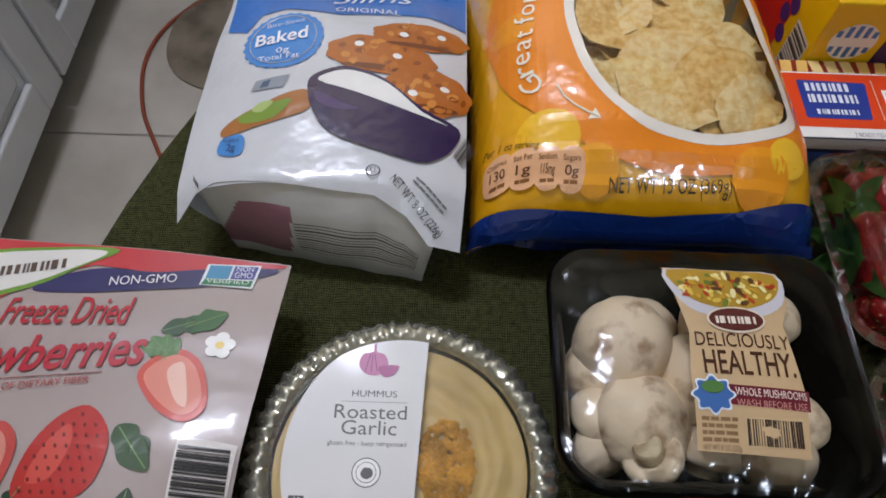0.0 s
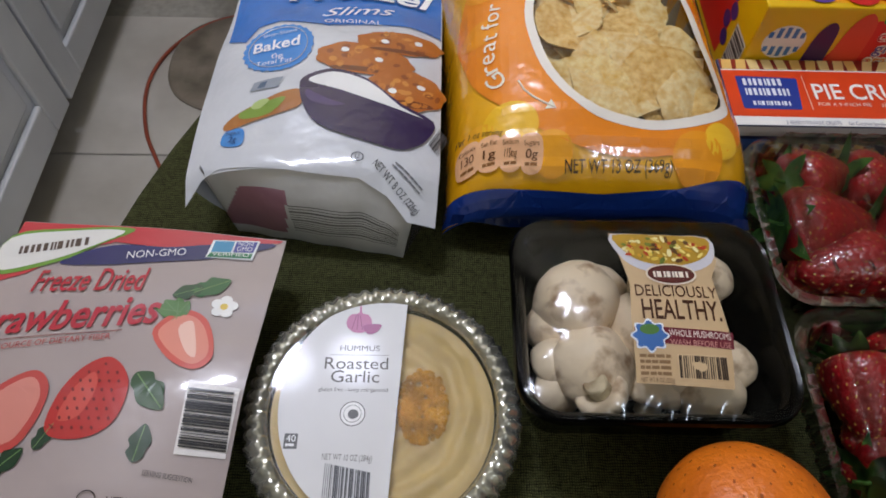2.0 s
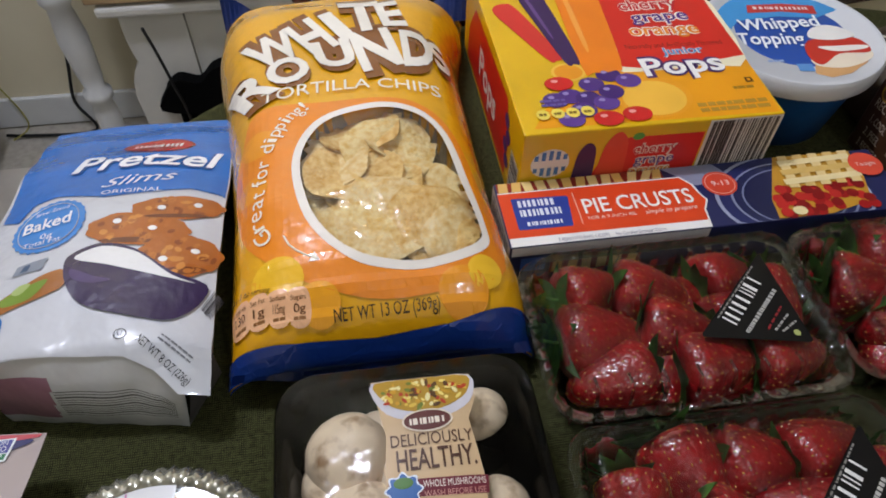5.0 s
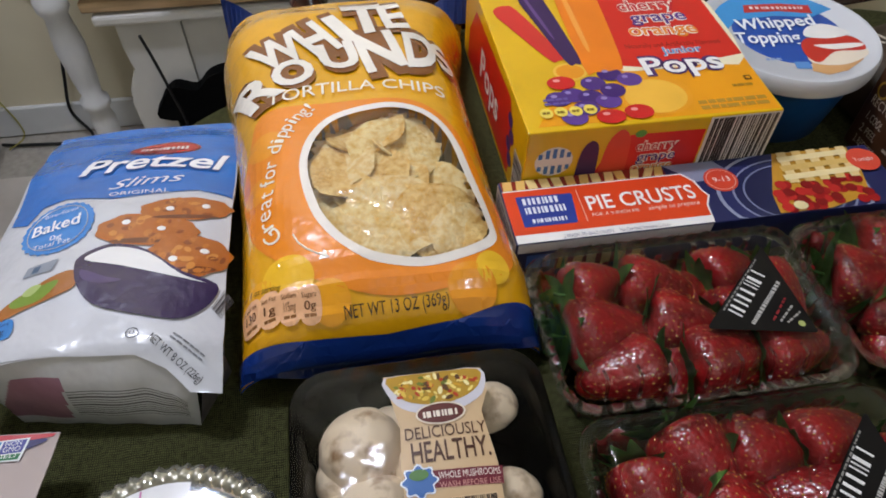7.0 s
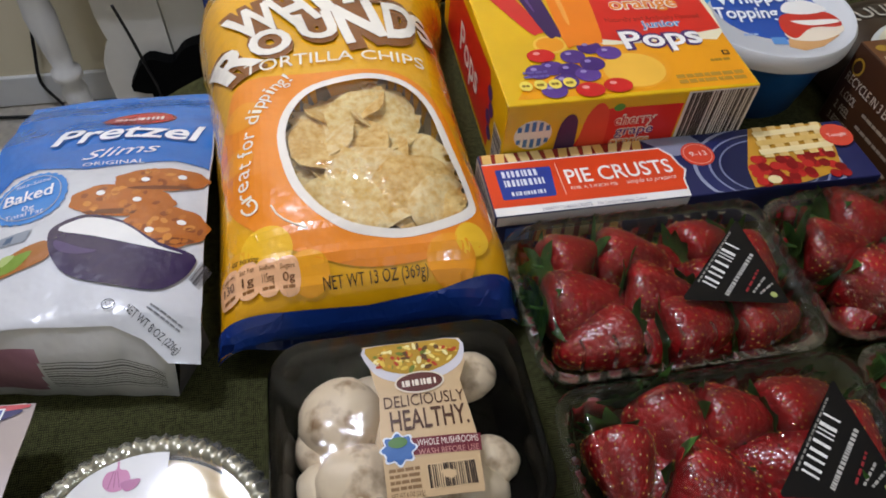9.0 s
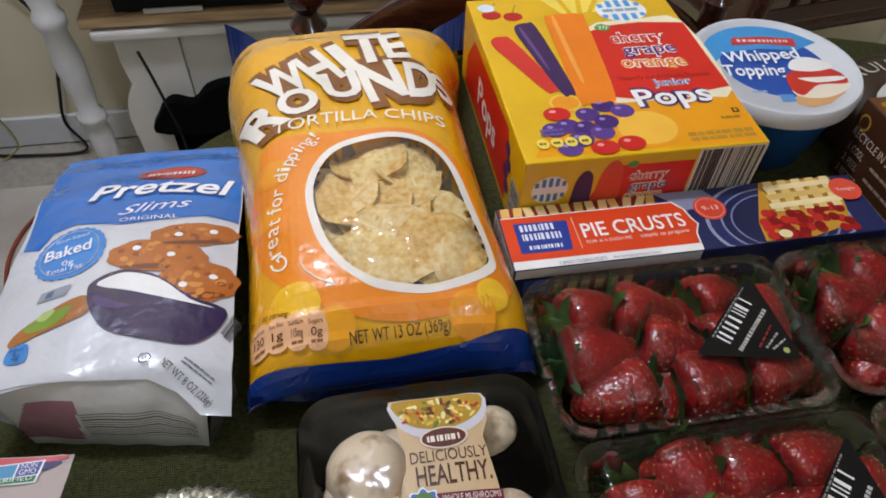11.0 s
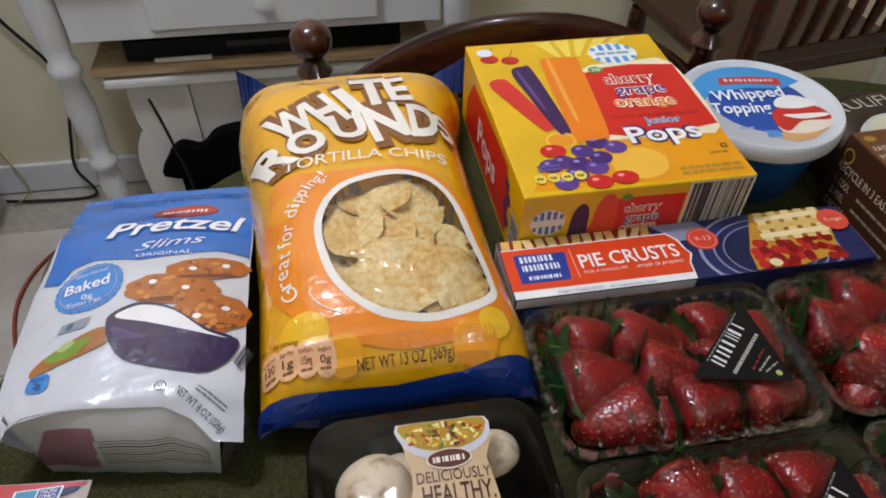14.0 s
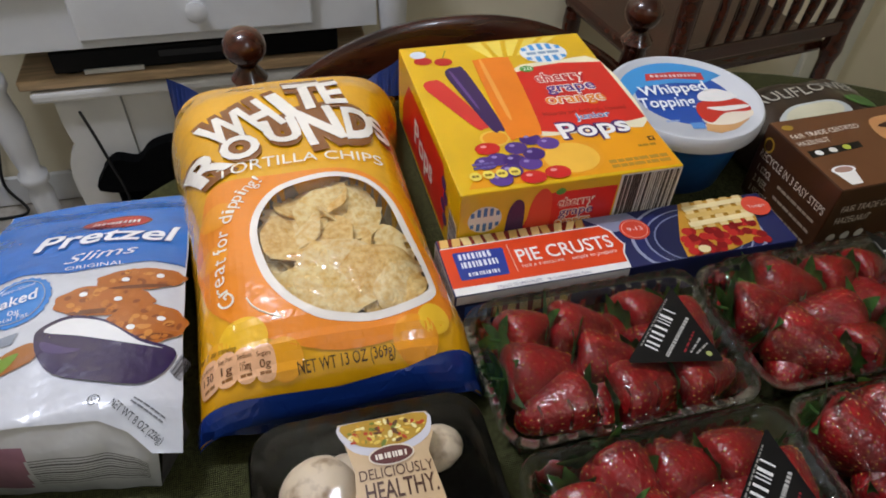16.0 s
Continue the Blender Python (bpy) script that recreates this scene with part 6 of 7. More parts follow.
def clamshell(cx, cy, label_at, label_turn, berries, group="strawberry boxes"):
    w, d, h, fl = 0.197, 0.126, 0.0605, 0.041
    ob = thing("strawberry_clamshell", "clear plastic box full of strawberries with a black label", "food box", (cx, cy, TABLE), group)

    def ring(k, z, rib=0.0):
        return (round_rect(w - k, d - k, max(0.008, 0.022 - k / 4), rib=rib), z)

    part("base", slab_bm([ring(0.036, 0.0005), ring(0.030, 0.002, 0.0010), ring(0.018, fl - 0.006, 0.0012), ring(0.014, fl - 0.002), ring(0.0010, fl - 0.0015), ring(0.0, fl - 0.0005)], cap=False), m_clear, ob, "clear ribbed base", True)
    part("base_floor", slab_bm([ring(0.036, 0.0005), ring(0.12, 0.0005)], cap=False), m_clear, ob)
    part("lid", slab_bm([ring(0.0, fl), ring(0.0008, fl + 0.0012), ring(0.005, fl + 0.0016), ring(0.009, fl + 0.0002), ring(0.012, fl + 0.002), ring(0.016, fl + 0.009, 0.0010), ring(0.020, h - 0.003, 0.0012), ring(0.0235, h - 0.0004, 0.0006),
                         ring(0.028, h + 0.0006), ring(0.034, h), ring(0.040, h - 0.0014), ring(0.046, h - 0.0016), ring(0.10, h - 0.0017), ring(0.122, h - 0.0017)], cap=False), m_clear, ob, "clear ribbed lid", True)
    # pleats pressed into the lid's long walls, and beads along its flange
    pleat = bead = None
    for sy in (-1, 1):
        for i in range(8):
            x = -0.0735 + 0.021 * i
            if pleat is None:
                pleat = part("lid_pleat", tube_bm([(0, 0.0435, h - 0.0010), (0, 0.0505, h + 0.0002), (0, 0.0535, h - 0.004), (0, 0.0560, fl + 0.003)], 0.0011, 6), m_clear, ob, smooth=True)
                bead = part("flange_bead", lathe_bm([(0.0022, 0.0), (0.0019, 0.0009), (0.0010, 0.0015), (0.0, 0.0017)], 10, True), m_clear, ob, smooth=True)
                pa, be = pleat, bead
            else:
                pa, be = new("lid_pleat", pleat.data), new("flange_bead", bead.data)
                pa.parent = be.parent = ob
            pa.location, pa.rotation_euler = (x, 0, 0), (0, 0, math.pi if sy < 0 else 0)
            be.location = (x + 0.010, sy * (d / 2 - 0.0025), fl + 0.0014)
    # the black triangle, its name as plain bars
    f = frame2(label_at[0], label_at[1], label_turn)
    top = flat((0, 0, h - 0.0008), (1, 0, 0), (0, 1, 0))
    tri = []
    for i, (px, py) in enumerate(((0.0235, 0.0365), (-0.0400, -0.0220), (0.0265, -0.0345))):
        for q in range(5):
            a = radians((-35, 110, 235)[i] + q * 27)
            tri.append((px * 0.93 + 0.0022 * math.cos(a), py * 0.93 + 0.0022 * math.sin(a)))
    patch("black_label", f(tri), top, 0.0004, mat("label_black", "0c0b0c", rough=0.35, var=0.1, scale=40), ob, 0, label="black triangular paper label")
    B = lambda p0, p1, tall, c, n, s, fl=0.7: bars(top, f([p0])[0], f([p1])[0], tall, 0.0009, ink(c), ob, n=n, seed=s, name="brand_mark", fill=fl)
    B((-0.0160, -0.0170), (0.0155, 0.0135), 0.0095, "e6e4e0", 9, 3, 0.34)
    B((-0.0105, -0.0235), (0.0215, 0.0055), 0.0026, "b9b6b0", 19, 4)
    B((-0.0250, -0.0105), (0.0150, 0.0265), 0.0011, "8a8680", 15, 5)
    for j in range(3):
        B((0.0030 + 0.004 * j, -0.0225 - 0.0015 * j), (0.0190 + 0.002 * j, -0.0070 - 0.006 * j), 0.0014, ("8c2a30", "a8a49e", "a8a49e")[j], 5, 6 + j)
    patch("leaf_dot", f(ellipse(0.0190, -0.0270, 0.0022, 0.0022, 14)), top, 0.001, ink("a9b06a"), ob, 0)
    for kind, x, y, z, hd, dip, spin in berries:
        berry_at(kind, lie(cx + x, cy + y, TABLE + z, hd, dip, spin))


def filler(seed):
    """The lower layer of berries in a box."""
    rnd = random.Random(seed)
    out = []
    for i in range(12):
        x, y = -0.054 + 0.036 * (i % 4) + rnd.uniform(-0.003, 0.003), -0.026 + 0.026 * (i // 4) + rnd.uniform(-0.002, 0.002)
        out.append((rnd.choice((0, 2)), x, y, 0.0215, math.degrees(math.atan2(y, x)) + rnd.uniform(-25, 25), rnd.uniform(-5, 5), rnd.uniform(0, 360)))
    return out


clamshell(0.3395, 0.2250, (0.0400, -0.0040), 0, [
    (0, -0.053, 0.031, 0.036, 10, 8, 10), (1, -0.014, 0.026, 0.0345, -15, 5, 40), (0, 0.042, 0.032, 0.035, 20, 5, 60), (3, -0.056, -0.004, 0.0345, -3, 0, 0), (1, -0.004, -0.006, 0.0345, -20, 3, 90),
    (0, -0.050, -0.033, 0.034, 190, 0, 20), (3, 0.012, -0.032, 0.033, 5, 0, 120), (0, 0.058, -0.032, 0.034, 2, 0, 50), (0, 0.070, 0.010, 0.034, -80, 0, 70), (2, 0.038, 0.002, 0.035, 30, 0, 15)] + filler(21))
clamshell(0.5370, 0.2255, (0.0650, 0.0120), 38, [
    (3, -0.026, 0.031, 0.035, -22, 0, 0), (0, 0.022, 0.032, 0.035, 5, 0, 30), (2, 0.055, 0.032, 0.035, 0, 5, 60), (1, -0.060, 0.012, 0.0345, -20, 0, 90), (3, -0.046, -0.024, 0.036, -50, 0, 40), (1, -0.010, -0.006, 0.035, 172, 0, 0),
    (2, 0.000, -0.034, 0.034, 20, 0, 70), (0, 0.034, 0.000, 0.034, 80, 0, 10), (1, 0.050, -0.030, 0.034, 10, 0, 100), (2, 0.072, 0.004, 0.034, 95, 0, 0)] + filler(22))
clamshell(0.3400, 0.0975, (0.0410, -0.0015), 0, [
    (1, -0.031, 0.030, 0.0345, -75, 0, 10), (0, 0.008, 0.031, 0.035, -10, 0, 0), (0, 0.048, 0.032, 0.035, 12, 0, 60), (2, -0.066, 0.014, 0.036, -95, 0, 30), (3, -0.020, -0.006, 0.0355, -30, 0, 90), (1, 0.030, -0.002, 0.0345, 160, 0, 10),
    (0, -0.056, -0.030, 0.035, 10, 0, 20), (3, -0.008, -0.034, 0.034, 2, 0, 0), (1, 0.046, -0.032, 0.0345, 190, 0, 30), (2, 0.072, 0.008, 0.034, -80, 0, 0)] + filler(23))
clamshell(0.5375, 0.0970, (0.0520, -0.0040), 0, [
    (3, -0.060, 0.026, 0.035, -60, 0, 10), (1, -0.026, 0.030, 0.0345, -110, 0, 0), (3, -0.010, 0.000, 0.0355, -80, 0, 40), (0, -0.060, -0.022, 0.035, 20, 0, 10), (1, 0.022, 0.024, 0.0345, 10, 0, 50), (0, -0.012, -0.034, 0.034, 150, 0, 30),
    (2, 0.036, -0.020, 0.034, 60, 0, 0), (0, 0.064, 0.000, 0.034, 80, 0, 0)] + filler(24))


# ---- oranges ----
m_orange = mat("orange_peel", "e5791a", rough=0.42, var=0.10, scale=28, bump=0.9, bscale=330, coat=0.15, col2="c96210")


def orange(x, y, r, turn):
    ob = thing("navel_orange", "whole orange with pitted glossy peel on the cloth", "orange", (x, y, TABLE + r * 0.94), "oranges", turn)
    bm = bmesh.new()
    bmesh.ops.create_icosphere(bm, subdivisions=5, radius=r)
    for v in bm.verts:
        u = v.co.normalized()
        pit = noise.noise(u * 46)
        v.co = u * r * (1 + 0.018 * noise.noise(u * 2.2 + Vector((x * 40, 0, 0))) - 0.005 * max(0, pit) ** 0.6)
        v.co.z *= 0.94
    part("peel", bm, m_orange, ob, smooth=True)
    rnd = random.Random(4)
    bm = bmesh.new()
    for i in range(260):
        z = 1 - 1.4 * (i + 0.5) / 260
        a = i * 2.39996
        q = math.sqrt(max(0, 1 - z * z))
        p = Vector((q * math.cos(a), q * math.sin(a), z * 0.94)) * r * 1.0012
        nn = Vector((p.x, p.y, p.z)).normalized()
        t = nn.cross(Vector((0.3, 0.9, 0.2))).normalized()
        b = nn.cross(t)
        s = rnd.uniform(0.0006, 0.0015)
        bm.faces.new([bm.verts.new(p + nn * 0.0002 + t * s * math.cos(k) * 0.6 + b * s * math.sin(k)) for k in (0, 1.26, 2.51, 3.77, 5.03)])
    part("pores", bm, mat("orange_pore", "9c4a0a", rough=0.7, var=0.1), ob)


orange(0.1915, 0.0380, 0.0430, 20)
orange(0.2740, 0.0000, 0.0430, 130)

# ---- trim of the room ----
tagged(part("baseboard", box_bm(-2.2, 1.70, WALL_Y - 0.014, WALL_Y - 0.001, 0.0, 0.085, 0.004), m_white), "white painted baseboard along the beige wall", "baseboard", kind="structure")
tagged(part("trim", box_bm(1.70, 1.86, WALL_Y - 0.025, WALL_Y - 0.001, 0.0, 2.1, 0.005), mat("casing_paint", "cfccb8", rough=0.4, var=0.05, scale=6)), "cream painted wooden door casing", "trim", kind="structure")


# ---- the cabinet run beside the table ----
def cabinet(y0, y1):
    ob = thing("base_cabinet", "white painted kitchen base cabinet with panelled door", "cabinet", (-0.725, y0, 0), "base cabinets")
    w = y1 - y0
    mc = mat("cabinet_paint", "d0d1d2", rough=0.35, var=0.06, scale=6, bump=0.05, bscale=70, coat=0.2)
    part("body", box_bm(-0.56, -0.022, 0.0, w - 0.002, 0.10, 0.88, 0.002), mc, ob)
    # near-black colour puts the shade of the recess into the toe kick
    part("toe_kick", box_bm(-0.5, -0.075, 0.0, w - 0.002, 0.0, 0.0995), mat("toe_kick", "1a1817", rough=0.7), ob, "recessed toe kick, near black for the shade in it")
    door = part("door", box_bm(-0.0215, 0.0, 0.004, w - 0.006, 0.105, 0.875, 0.003), mc, ob)
    st = 0.075
    for nm, b in (("stile", (0.004, st, 0.105, 0.875)), ("stile", (w - 0.006 - st, w - 0.006, 0.105, 0.875)), ("rail", (st + 0.001, w - 0.007 - st, 0.105, 0.105 + st)), ("rail", (st + 0.001, w - 0.007 - st, 0.875 - st, 0.875))):
        part(nm, box_bm(0.0005, 0.014, b[0], b[1], b[2], b[3], 0.004), mc, door)
    part("panel", box_bm(0.0005, 0.009, st + 0.022, w - st - 0.028, 0.105 + st + 0.02, 0.875 - st - 0.02, 0.006), mc, door)
    bm = lathe_bm([(0.004, 0), (0.005, 0.012), (0.013, 0.018), (0.014, 0.026), (0.0, 0.030)], 20)
    bmesh.ops.rotate(bm, matrix=Matrix.Rotation(radians(90), 3, "Y"), verts=bm.verts)
    bmesh.ops.translate(bm, vec=(0.014, w - 0.045, 0.80), verts=bm.verts)
    part("knob", bm, mat("knob_metal", "9c9a96", rough=0.3, metal=1.0), door, "small metal knob", True)


for ya, yb in ((-0.40, 0.06), (0.062, 0.50), (0.502, 0.96), (0.962, 1.42)):
    cabinet(ya, yb)
tagged(part("countertop", box_bm(-1.30, -0.70, -0.42, 1.44, 0.881, 0.92, 0.005), mat("laminate", "8f8878", rough=0.4, var=0.3, scale=140)), "grey speckled laminate countertop over the cabinets", "countertop")


# ---- the white desk against the wall ----
def desk():
    ob = thing("writing_desk", "white painted wooden desk with turned legs and a drawer", "desk", (0, 0, 0))
    mp = mat("desk_paint", "dcdcda", rough=0.45, var=0.06, scale=9, bump=0.06, bscale=80)
    x0, x1, y0, y1 = -0.385, 0.405, 1.125, 1.500
    part("desk_top", box_bm(x0 - 0.02, x1 + 0.02, y0 - 0.02, y1, 0.745, 0.77, 0.006), mp, ob)
    part("front_apron", box_bm(x0 + 0.075, x1 - 0.075, y0 + 0.006, y0 + 0.026, 0.600, 0.7445, 0.002), mp, ob)
    part("side_apron", box_bm(x0 + 0.010, x0 + 0.030, y0 + 0.05, y1 - 0.05, 0.600, 0.7445, 0.002), mp, ob)
    part("side_apron", box_bm(x1 - 0.030, x1 - 0.010, y0 + 0.05, y1 - 0.05, 0.600, 0.7445, 0.002), mp, ob)
    part("back_panel", box_bm(x0 + 0.05, x1 - 0.05, y1 - 0.03, y1 - 0.015, 0.15, 0.7445, 0.002), mp, ob)
    dr = part("drawer", box_bm(-0.172, 0.214, y0 - 0.010, y0 + 0.0055, 0.620, 0.735, 0.004), mp, ob)
    bm = lathe_bm([(0.007, 0), (0.008, 0.008), (0.017, 0.016), (0.018, 0.026), (0.0, 0.032)], 24)
    bmesh.ops.rotate(bm, matrix=Matrix.Rotation(radians(90), 3, "X"), verts=bm.verts)
    bmesh.ops.translate(bm, vec=(0.025, y0 - 0.010, 0.668), verts=bm.verts)
    part("knob", bm, mp, dr, "round white knob", True)
    leg = [(0.014, 0.0), (0.017, 0.03), (0.013, 0.07), (0.020, 0.22), (0.0235, 0.305), (0.018, 0.328), (0.0265, 0.338), (0.0265, 0.352), (0.018, 0.362), (0.0225, 0.396), (0.0265, 0.466), (0.020, 0.526), (0.0275, 0.539), (0.0275, 0.556), (0.0205, 0.568), (0.025, 0.60), (0.0285, 0.66), (0.0285, 0.7445)]
    for lx, ly in ((x0 + 0.044, y0 + 0.018), (x1 - 0.044, y0 + 0.018), (x0 + 0.125, y1 - 0.07), (x1 - 0.125, y1 - 0.07)):
        bm = lathe_bm(leg, 28)
        bmesh.ops.translate(bm, vec=(lx, ly, 0), verts=bm.verts)
        part("leg", bm, mp, ob, "white turned leg", True)


desk()


def shelf_unit():
    """The low shelf that stands inside the desk's knee space."""
    ob = thing("pull_out_shelf", "white low unit with a light wooden shelf under the desk", "shelf", (0, 0, 0))
    mp = mat("unit_paint", "dcd9d0", rough=0.5, var=0.08, scale=8)
    wood = mat("light_wood", "d2b186", rough=0.5, var=0.22, scale=10, stretch=(1, 12, 12), bump=0.1, bscale=60)
    part("shelf_board", box_bm(-0.305, 0.32, 1.152, 1.44, 0.518, 0.538, 0.004), wood, ob, "light wooden board with rounded edge")
    part("white_rail", box_bm(-0.292, 0.31, 1.149, 1.19, 0.492, 0.512, 0.006), mp, ob)
    part("rear_board", box_bm(-0.290, 0.31, 1.42, 1.44, 0.02, 0.5175, 0.002), mp, ob)
    # scalloped front boards either side of a set-back panel
    for sx in (-1, 1):
        loop = [(-0.150, 0.0), (-0.150, 0.491), (-0.262, 0.491), (-0.263, 0.44), (-0.259, 0.405), (-0.256, 0.390), (-0.268, 0.372), (-0.279, 0.345), (-0.284, 0.310), (-0.282, 0.25), (-0.272, 0.10), (-0.275, 0.0)]
        bm = bmesh.new()
        bm.faces.new([bm.verts.new((x if sx < 0 else 0.04 - x, 1.168, z)) for x, z in loop])
        r = bmesh.ops.extrude_face_region(bm, geom=bm.faces[:])
        bmesh.ops.translate(bm, vec=(0, 0.018, 0), verts=[v for v in r["geom"] if isinstance(v, bmesh.types.BMVert)])
        bmesh.ops.recalc_face_normals(bm, faces=bm.faces)
        part("front_board", bm, mp, ob, "white board with scalloped edge")
    part("panel", box_bm(-0.149, 0.189, 1.176, 1.192, 0.02, 0.491, 0.002), mp, ob)


shelf_unit()
dp = thing("disc_player", "flat black disc player on the wooden shelf", "disc player", (0, 0, 0))
blk = mat("player_black", "060607", rough=0.4, var=0.1, spec=0.2)
part("body", box_bm(-0.24, 0.26, 1.165, 1.40, 0.5425, 0.585, 0.004), blk, dp)
part("front_panel", box_bm(-0.238, 0.258, 1.158, 1.1645, 0.544, 0.583, 0.002), blk, dp)
part("disc_tray", box_bm(-0.06, 0.08, 1.1555, 1.1578, 0.562, 0.574, 0.001), mat("player_grey", "2a2a2c", rough=0.35), dp)
for fx in (-0.21, 0.23):
    for fy in (1.18, 1.38):
        part("foot", box_bm(fx - 0.012, fx + 0.012, fy - 0.012, fy + 0.012, 0.5383, 0.5424), blk, dp)
tagged(part("folded_paper", box_bm(-0.19, -0.09, 1.154, 1.158, 0.541, 0.549), m_board), "white paper edge on the wooden shelf", "paper")


def brush():
    ob = thing("floor_brush", "black rounded floor brush leaning under the desk", "brush", (0.0, 1.12, 0))
    loop = smooth_loop([(-0.215, 0.285), (-0.222, 0.33), (-0.19, 0.362), (-0.15, 0.352), (-0.12, 0.380), (-0.07, 0.392), (0.0, 0.385), (0.06, 0.372), (0.07, 0.285)], 4)
    bm = bmesh.new()
    bm.faces.new([bm.verts.new((x, 0.02, z)) for x, z in loop])
    r = bmesh.ops.extrude_face_region(bm, geom=bm.faces[:])
    bmesh.ops.translate(bm, vec=(0, 0.03, 0), verts=[v for v in r["geom"] if isinstance(v, bmesh.types.BMVert)])
    bmesh.ops.recalc_face_normals(bm, faces=bm.faces)
    blk = mat("brush_black", "060606", rough=0.85, var=0.2, spec=0.1)
    part("brush_head", bm, blk, ob)
    bm = bmesh.new()
    for i in range(44):
        x = -0.205 + 0.265 * i / 43
        g = box_bm(x - 0.0015, x + 0.0015, 0.026, 0.044, 0.20, 0.2845)
        me = bpy.data.meshes.new("tmp")
        g.to_mesh(me)
        g.free()
        bm.from_mesh(me)
        bpy.data.meshes.remove(me)
    part("bristles", bm, blk, ob)["kind"] = "stuff"
    part("handle", tube_bm([(-0.07, 0.035, 0.20), (-0.07, 0.035, 0.0)], 0.012, 10), blk, ob)


brush()


# ---- dining chairs ----
m_chair = mat("chair_wood", "4a2010", rough=0.22, var=0.32, scale=9, coat=0.6, stretch=(1, 6, 6), bump=0.05, bscale=50, col2="24100a")


def chair(at, rz, label, width=0.56, top=0.735):
    ob = thing("dining_chair", label, "chair", at, "dining chairs", rz)
    h = width / 2
    for sx in (-1, 1):
        x = sx * h
        prof = [(0.016, 0), (0.020, 0.05), (0.018, 0.42), (0.024, 0.45), (0.020, 0.50), (0.023, top - 0.10), (0.017, top - 0.035), (0.024, top - 0.022), (0.014, top - 0.008), (0.012, top - 0.004)]
        for k in range(11):
            a = -math.pi / 2 + math.pi * k / 10
            prof.append((max(0.0, 0.0275 * math.cos(a)) + (0.012 if k == 0 else 0), top + 0.022 + 0.0255 * math.sin(a)))
        prof[-1] = (0.0, prof[-1][1])
        bm = lathe_bm(prof, 26)
        bmesh.ops.translate(bm, vec=(x, 0, 0), verts=bm.verts)
        part("back_post", bm, m_chair, ob, "dark turned post with ball finial", True)
        bm = lathe_bm([(0.015, 0), (0.020, 0.04), (0.017, 0.2), (0.023, 0.40), (0.02, 0.43)], 20)
        bmesh.ops.translate(bm, vec=(x * 0.95, -0.40, 0), verts=bm.verts)
        part("front_leg", bm, m_chair, ob, smooth=True)
    # arched top rail between the posts
    bm = bmesh.new()
    n = 40
    rows = []
    for i in range(n + 1):
        u = -1 + 2 * i / n
        x = u * (h - 0.010)
        zt = top - 0.065 + 0.100 * (1 - abs(u) ** 2.2)
        zb = top - 0.155 + 0.060 * (1 - u * u)
        y = 0.012 * (1 - u * u)
        rows.append([bm.verts.new((x, y + dy, z)) for dy, z in ((-0.006, zb), (-0.013, (zb + zt) / 2), (-0.012, zt - 0.008), (-0.004, zt), (0.008, zt - 0.004), (0.013, zt - 0.014), (0.013, zb))])
    for A, B in zip(rows, rows[1:]):
        for k in range(7):
            bm.faces.new((A[k], B[k], B[(k + 1) % 7], A[(k + 1) % 7]))
    bm.faces.new(rows[0]), bm.faces.new(list(reversed(rows[-1])))
    bmesh.ops.recalc_face_normals(bm, faces=bm.faces)
    part("top_rail", bm, m_chair, ob, "arched glossy brown top rail", True)
    part("lower_rail", box_bm(-h + 0.012, h - 0.012, -0.010, 0.012, 0.49, 0.525, 0.004), m_chair, ob)
    for i in range(7):
        x = (-0.75 + 0.25 * i) * (h - 0.03)
        part("spindle", tube_bm([(x, 0.002, 0.520), (x, 0.008, 0.58), (x, 0.010, top - 0.095)], 0.009, 10, [0.9, 1.2, 0.8]), m_chair, ob, smooth=True)
    part("seat", box_bm(-h - 0.005, h + 0.005, -0.43, -0.0225, 0.43, 0.462, 0.012), m_chair, ob)


chair((0.381, 0.795, 0), 0, "glossy dark brown wooden chair with an arched back")
chair((1.16, 1.10, 0), 188, "dark brown wooden spindle chair in the shaded corner", 0.46, 0.95)


# ---- the small mat on the floor ----
bm = bmesh.new()
loop = ellipse(-0.42, 1.19, 0.175, 0.17, 48, wave=0.02, waves=5)
for k, z in ((1.0, 0.0008), (1.0, 0.006), (0.97, 0.009)):
    for x, y in loop:
        bm.verts.new((-0.42 + (x + 0.42) * k, 1.19 + (y - 1.19) * k, z))
bm.verts.ensure_lookup_table()
for r in range(2):
    for i in range(48):
        bm.faces.new([bm.verts[r * 48 + i], bm.verts[r * 48 + (i + 1) % 48], bm.verts[(r + 1) * 48 + (i + 1) % 48], bm.verts[(r + 1) * 48 + i]])
bm.faces.new(bm.verts[96:])
tagged(part("floor_mat", bm, mat("mat_fabric", "8f8372", rough=0.9, var=0.3, scale=14, bump=0.5, bscale=160, col2="6a5f50")), "round mottled tan fabric mat on the floor", "mat")


# ---- cords ----
def cord(name, pts, r, col, label):
    out = []
    for i in range(len(pts) - 1):
        p0, p1, p2, p3 = (Vector(pts[max(0, min(len(pts) - 1, i + j - 1))]) for j in range(4))
        for s in range(6):
            t = s / 6
            out.append(0.5 * ((2 * p1) + (p2 - p0) * t + (2 * p0 - 5 * p1 + 4 * p2 - p3) * t * t + (3 * p1 - p0 - 3 * p2 + p3) * t ** 3))
    out.append(Vector(pts[-1]))
    tagged(part(name, tube_bm(out, r, 8), mat("cord_" + col, col, rough=0.5), smooth=True), label, "cord")


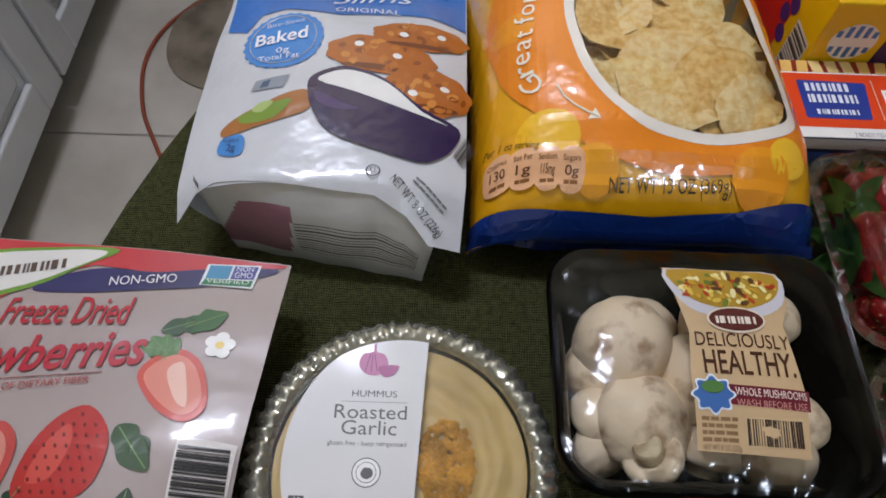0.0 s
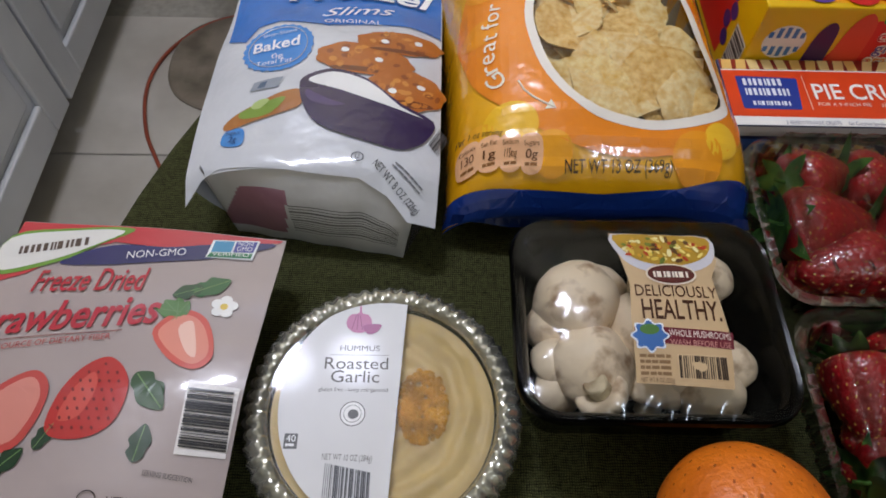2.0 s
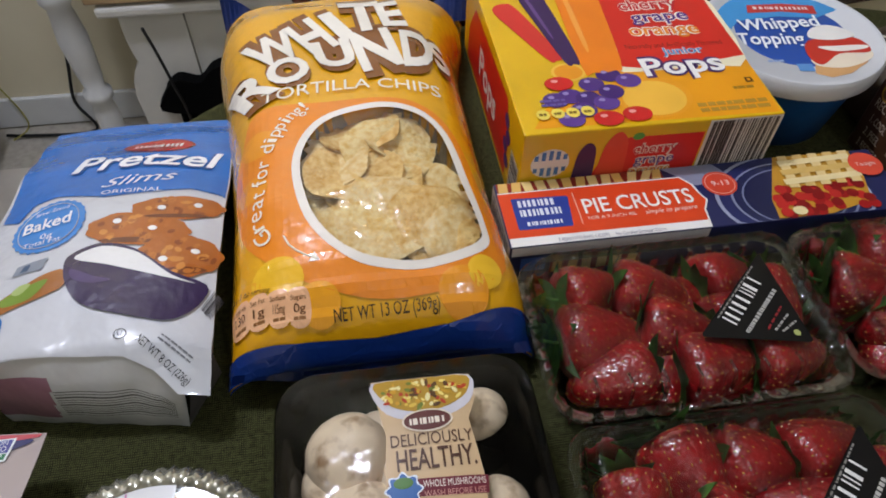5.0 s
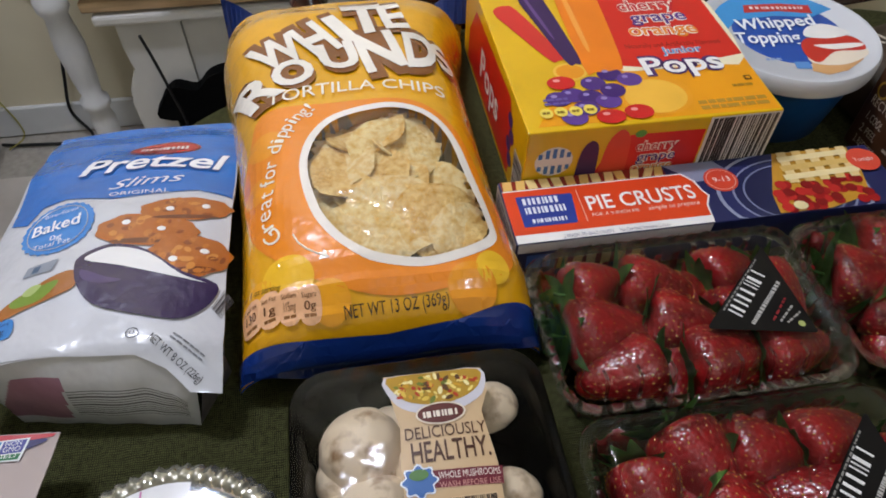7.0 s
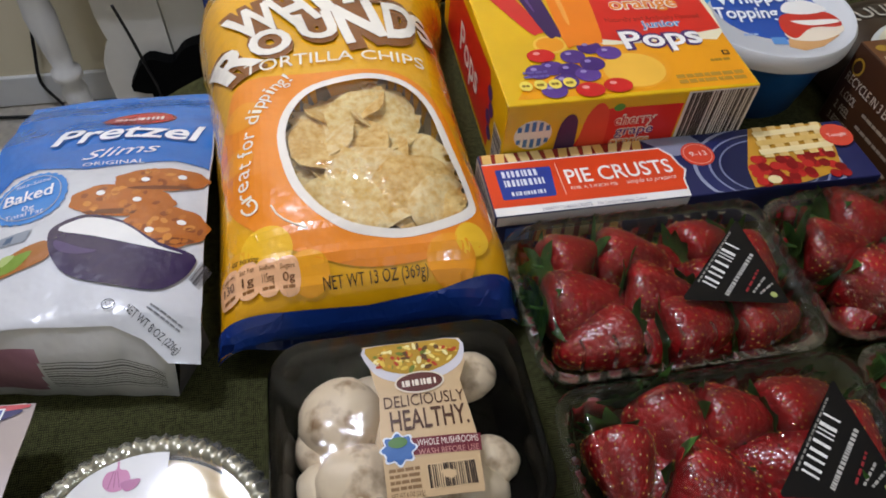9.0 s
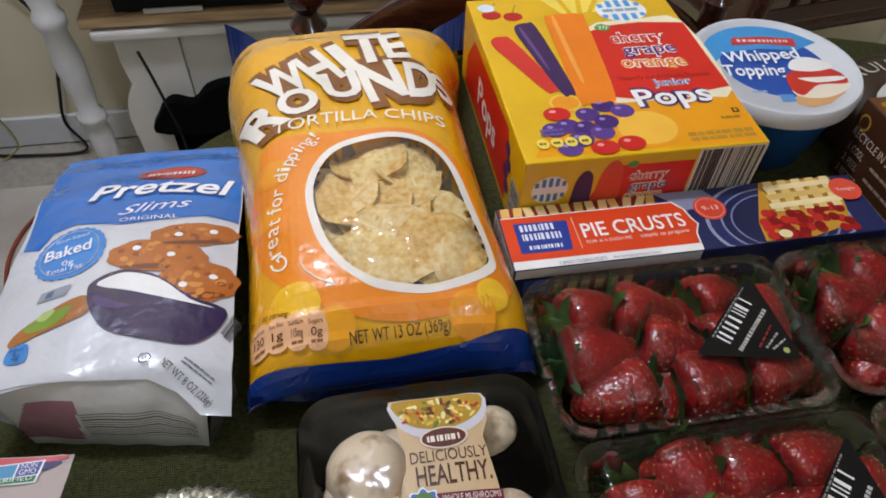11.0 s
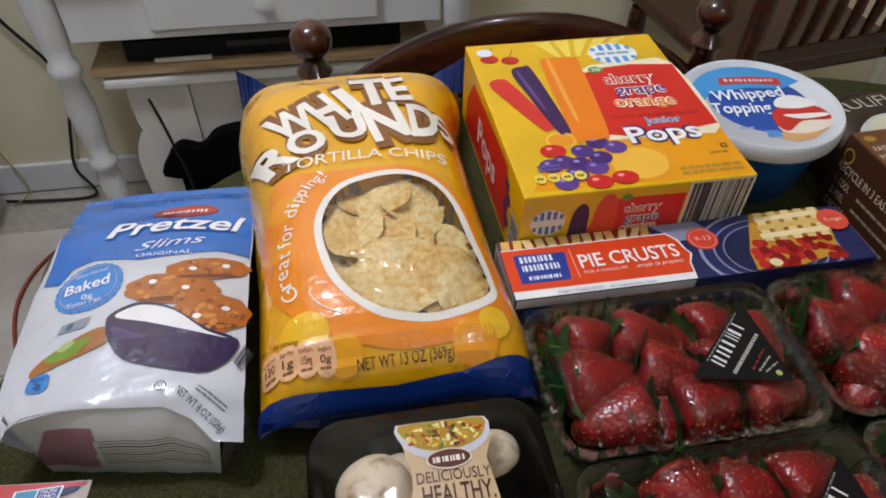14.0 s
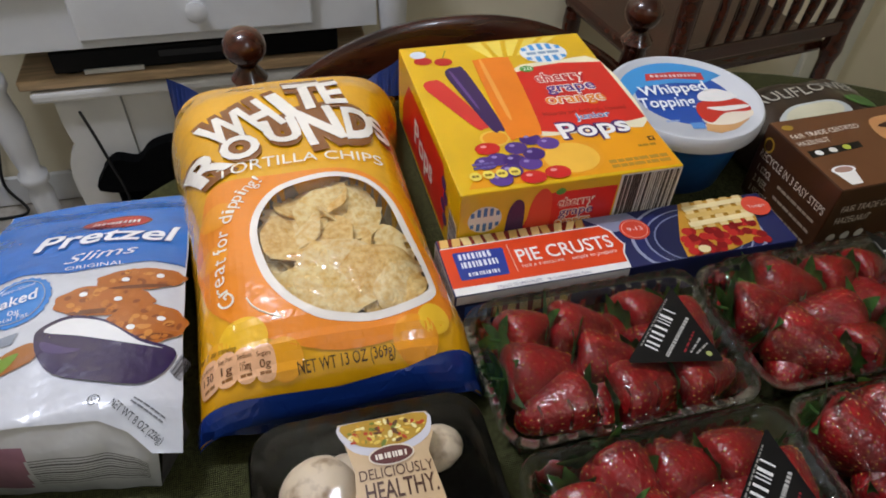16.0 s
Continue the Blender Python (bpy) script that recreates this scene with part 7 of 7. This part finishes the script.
cord("extension_cord", [(-0.40, 0.62, 0.006), (-0.545, 0.872, 0.006), (-0.60, 0.98, 0.006), (-0.626, 1.11, 0.006), (-0.600, 1.225, 0.006), (-0.52, 1.32, 0.006), (-0.42, 1.36, 0.006)], 0.0042, "a04c34", "orange rubber extension cord lying on the floor")
cord("power_cord", [(-0.60, 1.500, 0.60), (-0.575, 1.498, 0.49), (-0.497, 1.497, 0.33), (-0.53, 1.497, 0.18), (-0.552, 1.49, 0.078), (-0.52, 1.46, 0.008), (-0.67, 1.46, 0.006), (-0.74, 1.47, 0.006)], 0.004, "121212", "thin black power cord hanging down the wall")
cord("desk_cable", [(-0.212, 1.12, 0.488), (-0.208, 1.14, 0.42), (-0.196, 1.13, 0.36), (-0.190, 1.145, 0.25), (-0.20, 1.14, 0.006)], 0.003, "121212", "thin black cable hanging below the shelf")
cord("thin_yellow_cord", [(-0.76, 1.49, 0.30), (-0.71, 1.494, 0.14), (-0.68, 1.48, 0.03), (-0.72, 1.45, 0.004)], 0.002, "9c9440", "thin yellow wire by the baseboard")


# ---- the ceiling fixture ----
def fixture(at, bulbs, label):
    ob = thing("ceiling_lamp", label, "ceiling lamp", (at[0], at[1], 2.5), "ceiling lamps")
    met = mat("lamp_metal", "a8a49c", rough=0.35, metal=1.0, var=0.05)
    part("canopy", lathe_bm([(0.0, -0.02), (0.05, -0.02), (0.065, -0.004), (0.065, -0.001)], 32), met, ob, smooth=True)
    part("stem", tube_bm([(0, 0, -0.02), (0, 0, -0.19)], 0.008, 12), met, ob)
    for dx, dy in bulbs:
        part("arm", tube_bm([(0, 0, -0.185), (dx * 0.6, dy * 0.6, -0.20), (dx, dy, -0.24)], 0.006, 10), met, ob, smooth=True)
        bm = lathe_bm([(0.0, -0.236), (0.016, -0.24), (0.018, -0.275), (0.012, -0.278)], 20)
        bmesh.ops.translate(bm, vec=(dx, dy, 0), verts=bm.verts)
        part("socket", bm, met, ob, smooth=True)


fixture(LAMP, BULBS, "brushed metal ceiling lamp with two round bulbs")
# assumed fixture to carry the unseen fill lamp
fixture(FILL_LAMP, ((0.0, 0.0),), "assumed metal ceiling lamp with one bulb, unseen, added for fill")

# ---- floor tiles, nearest the view ----
rnd = random.Random(9)
fl = bpy.data.objects["floor"]
tw, td, gap = 0.44, 0.44, 0.004
me = bpy.data.meshes.new("tile")
bm = box_bm(gap / 2, tw - gap / 2, gap / 2, td - gap / 2, -0.0036, 0.0, 0.0015, 1)
bm.to_mesh(me)
bm.free()
me.materials.append(m_floor)
for i in range(-6, 8):
    for j in range(-6, 5):
        x, y = i * tw + 0.02, j * td + 0.03
        if x < -2.2 or x + tw > 3.2 or y < -1.6 or y + td > WALL_Y:
            continue
        t = new("tile", me)
        t.parent = fl
        t.location = (x, y, rnd.uniform(-0.0003, 0.0003))
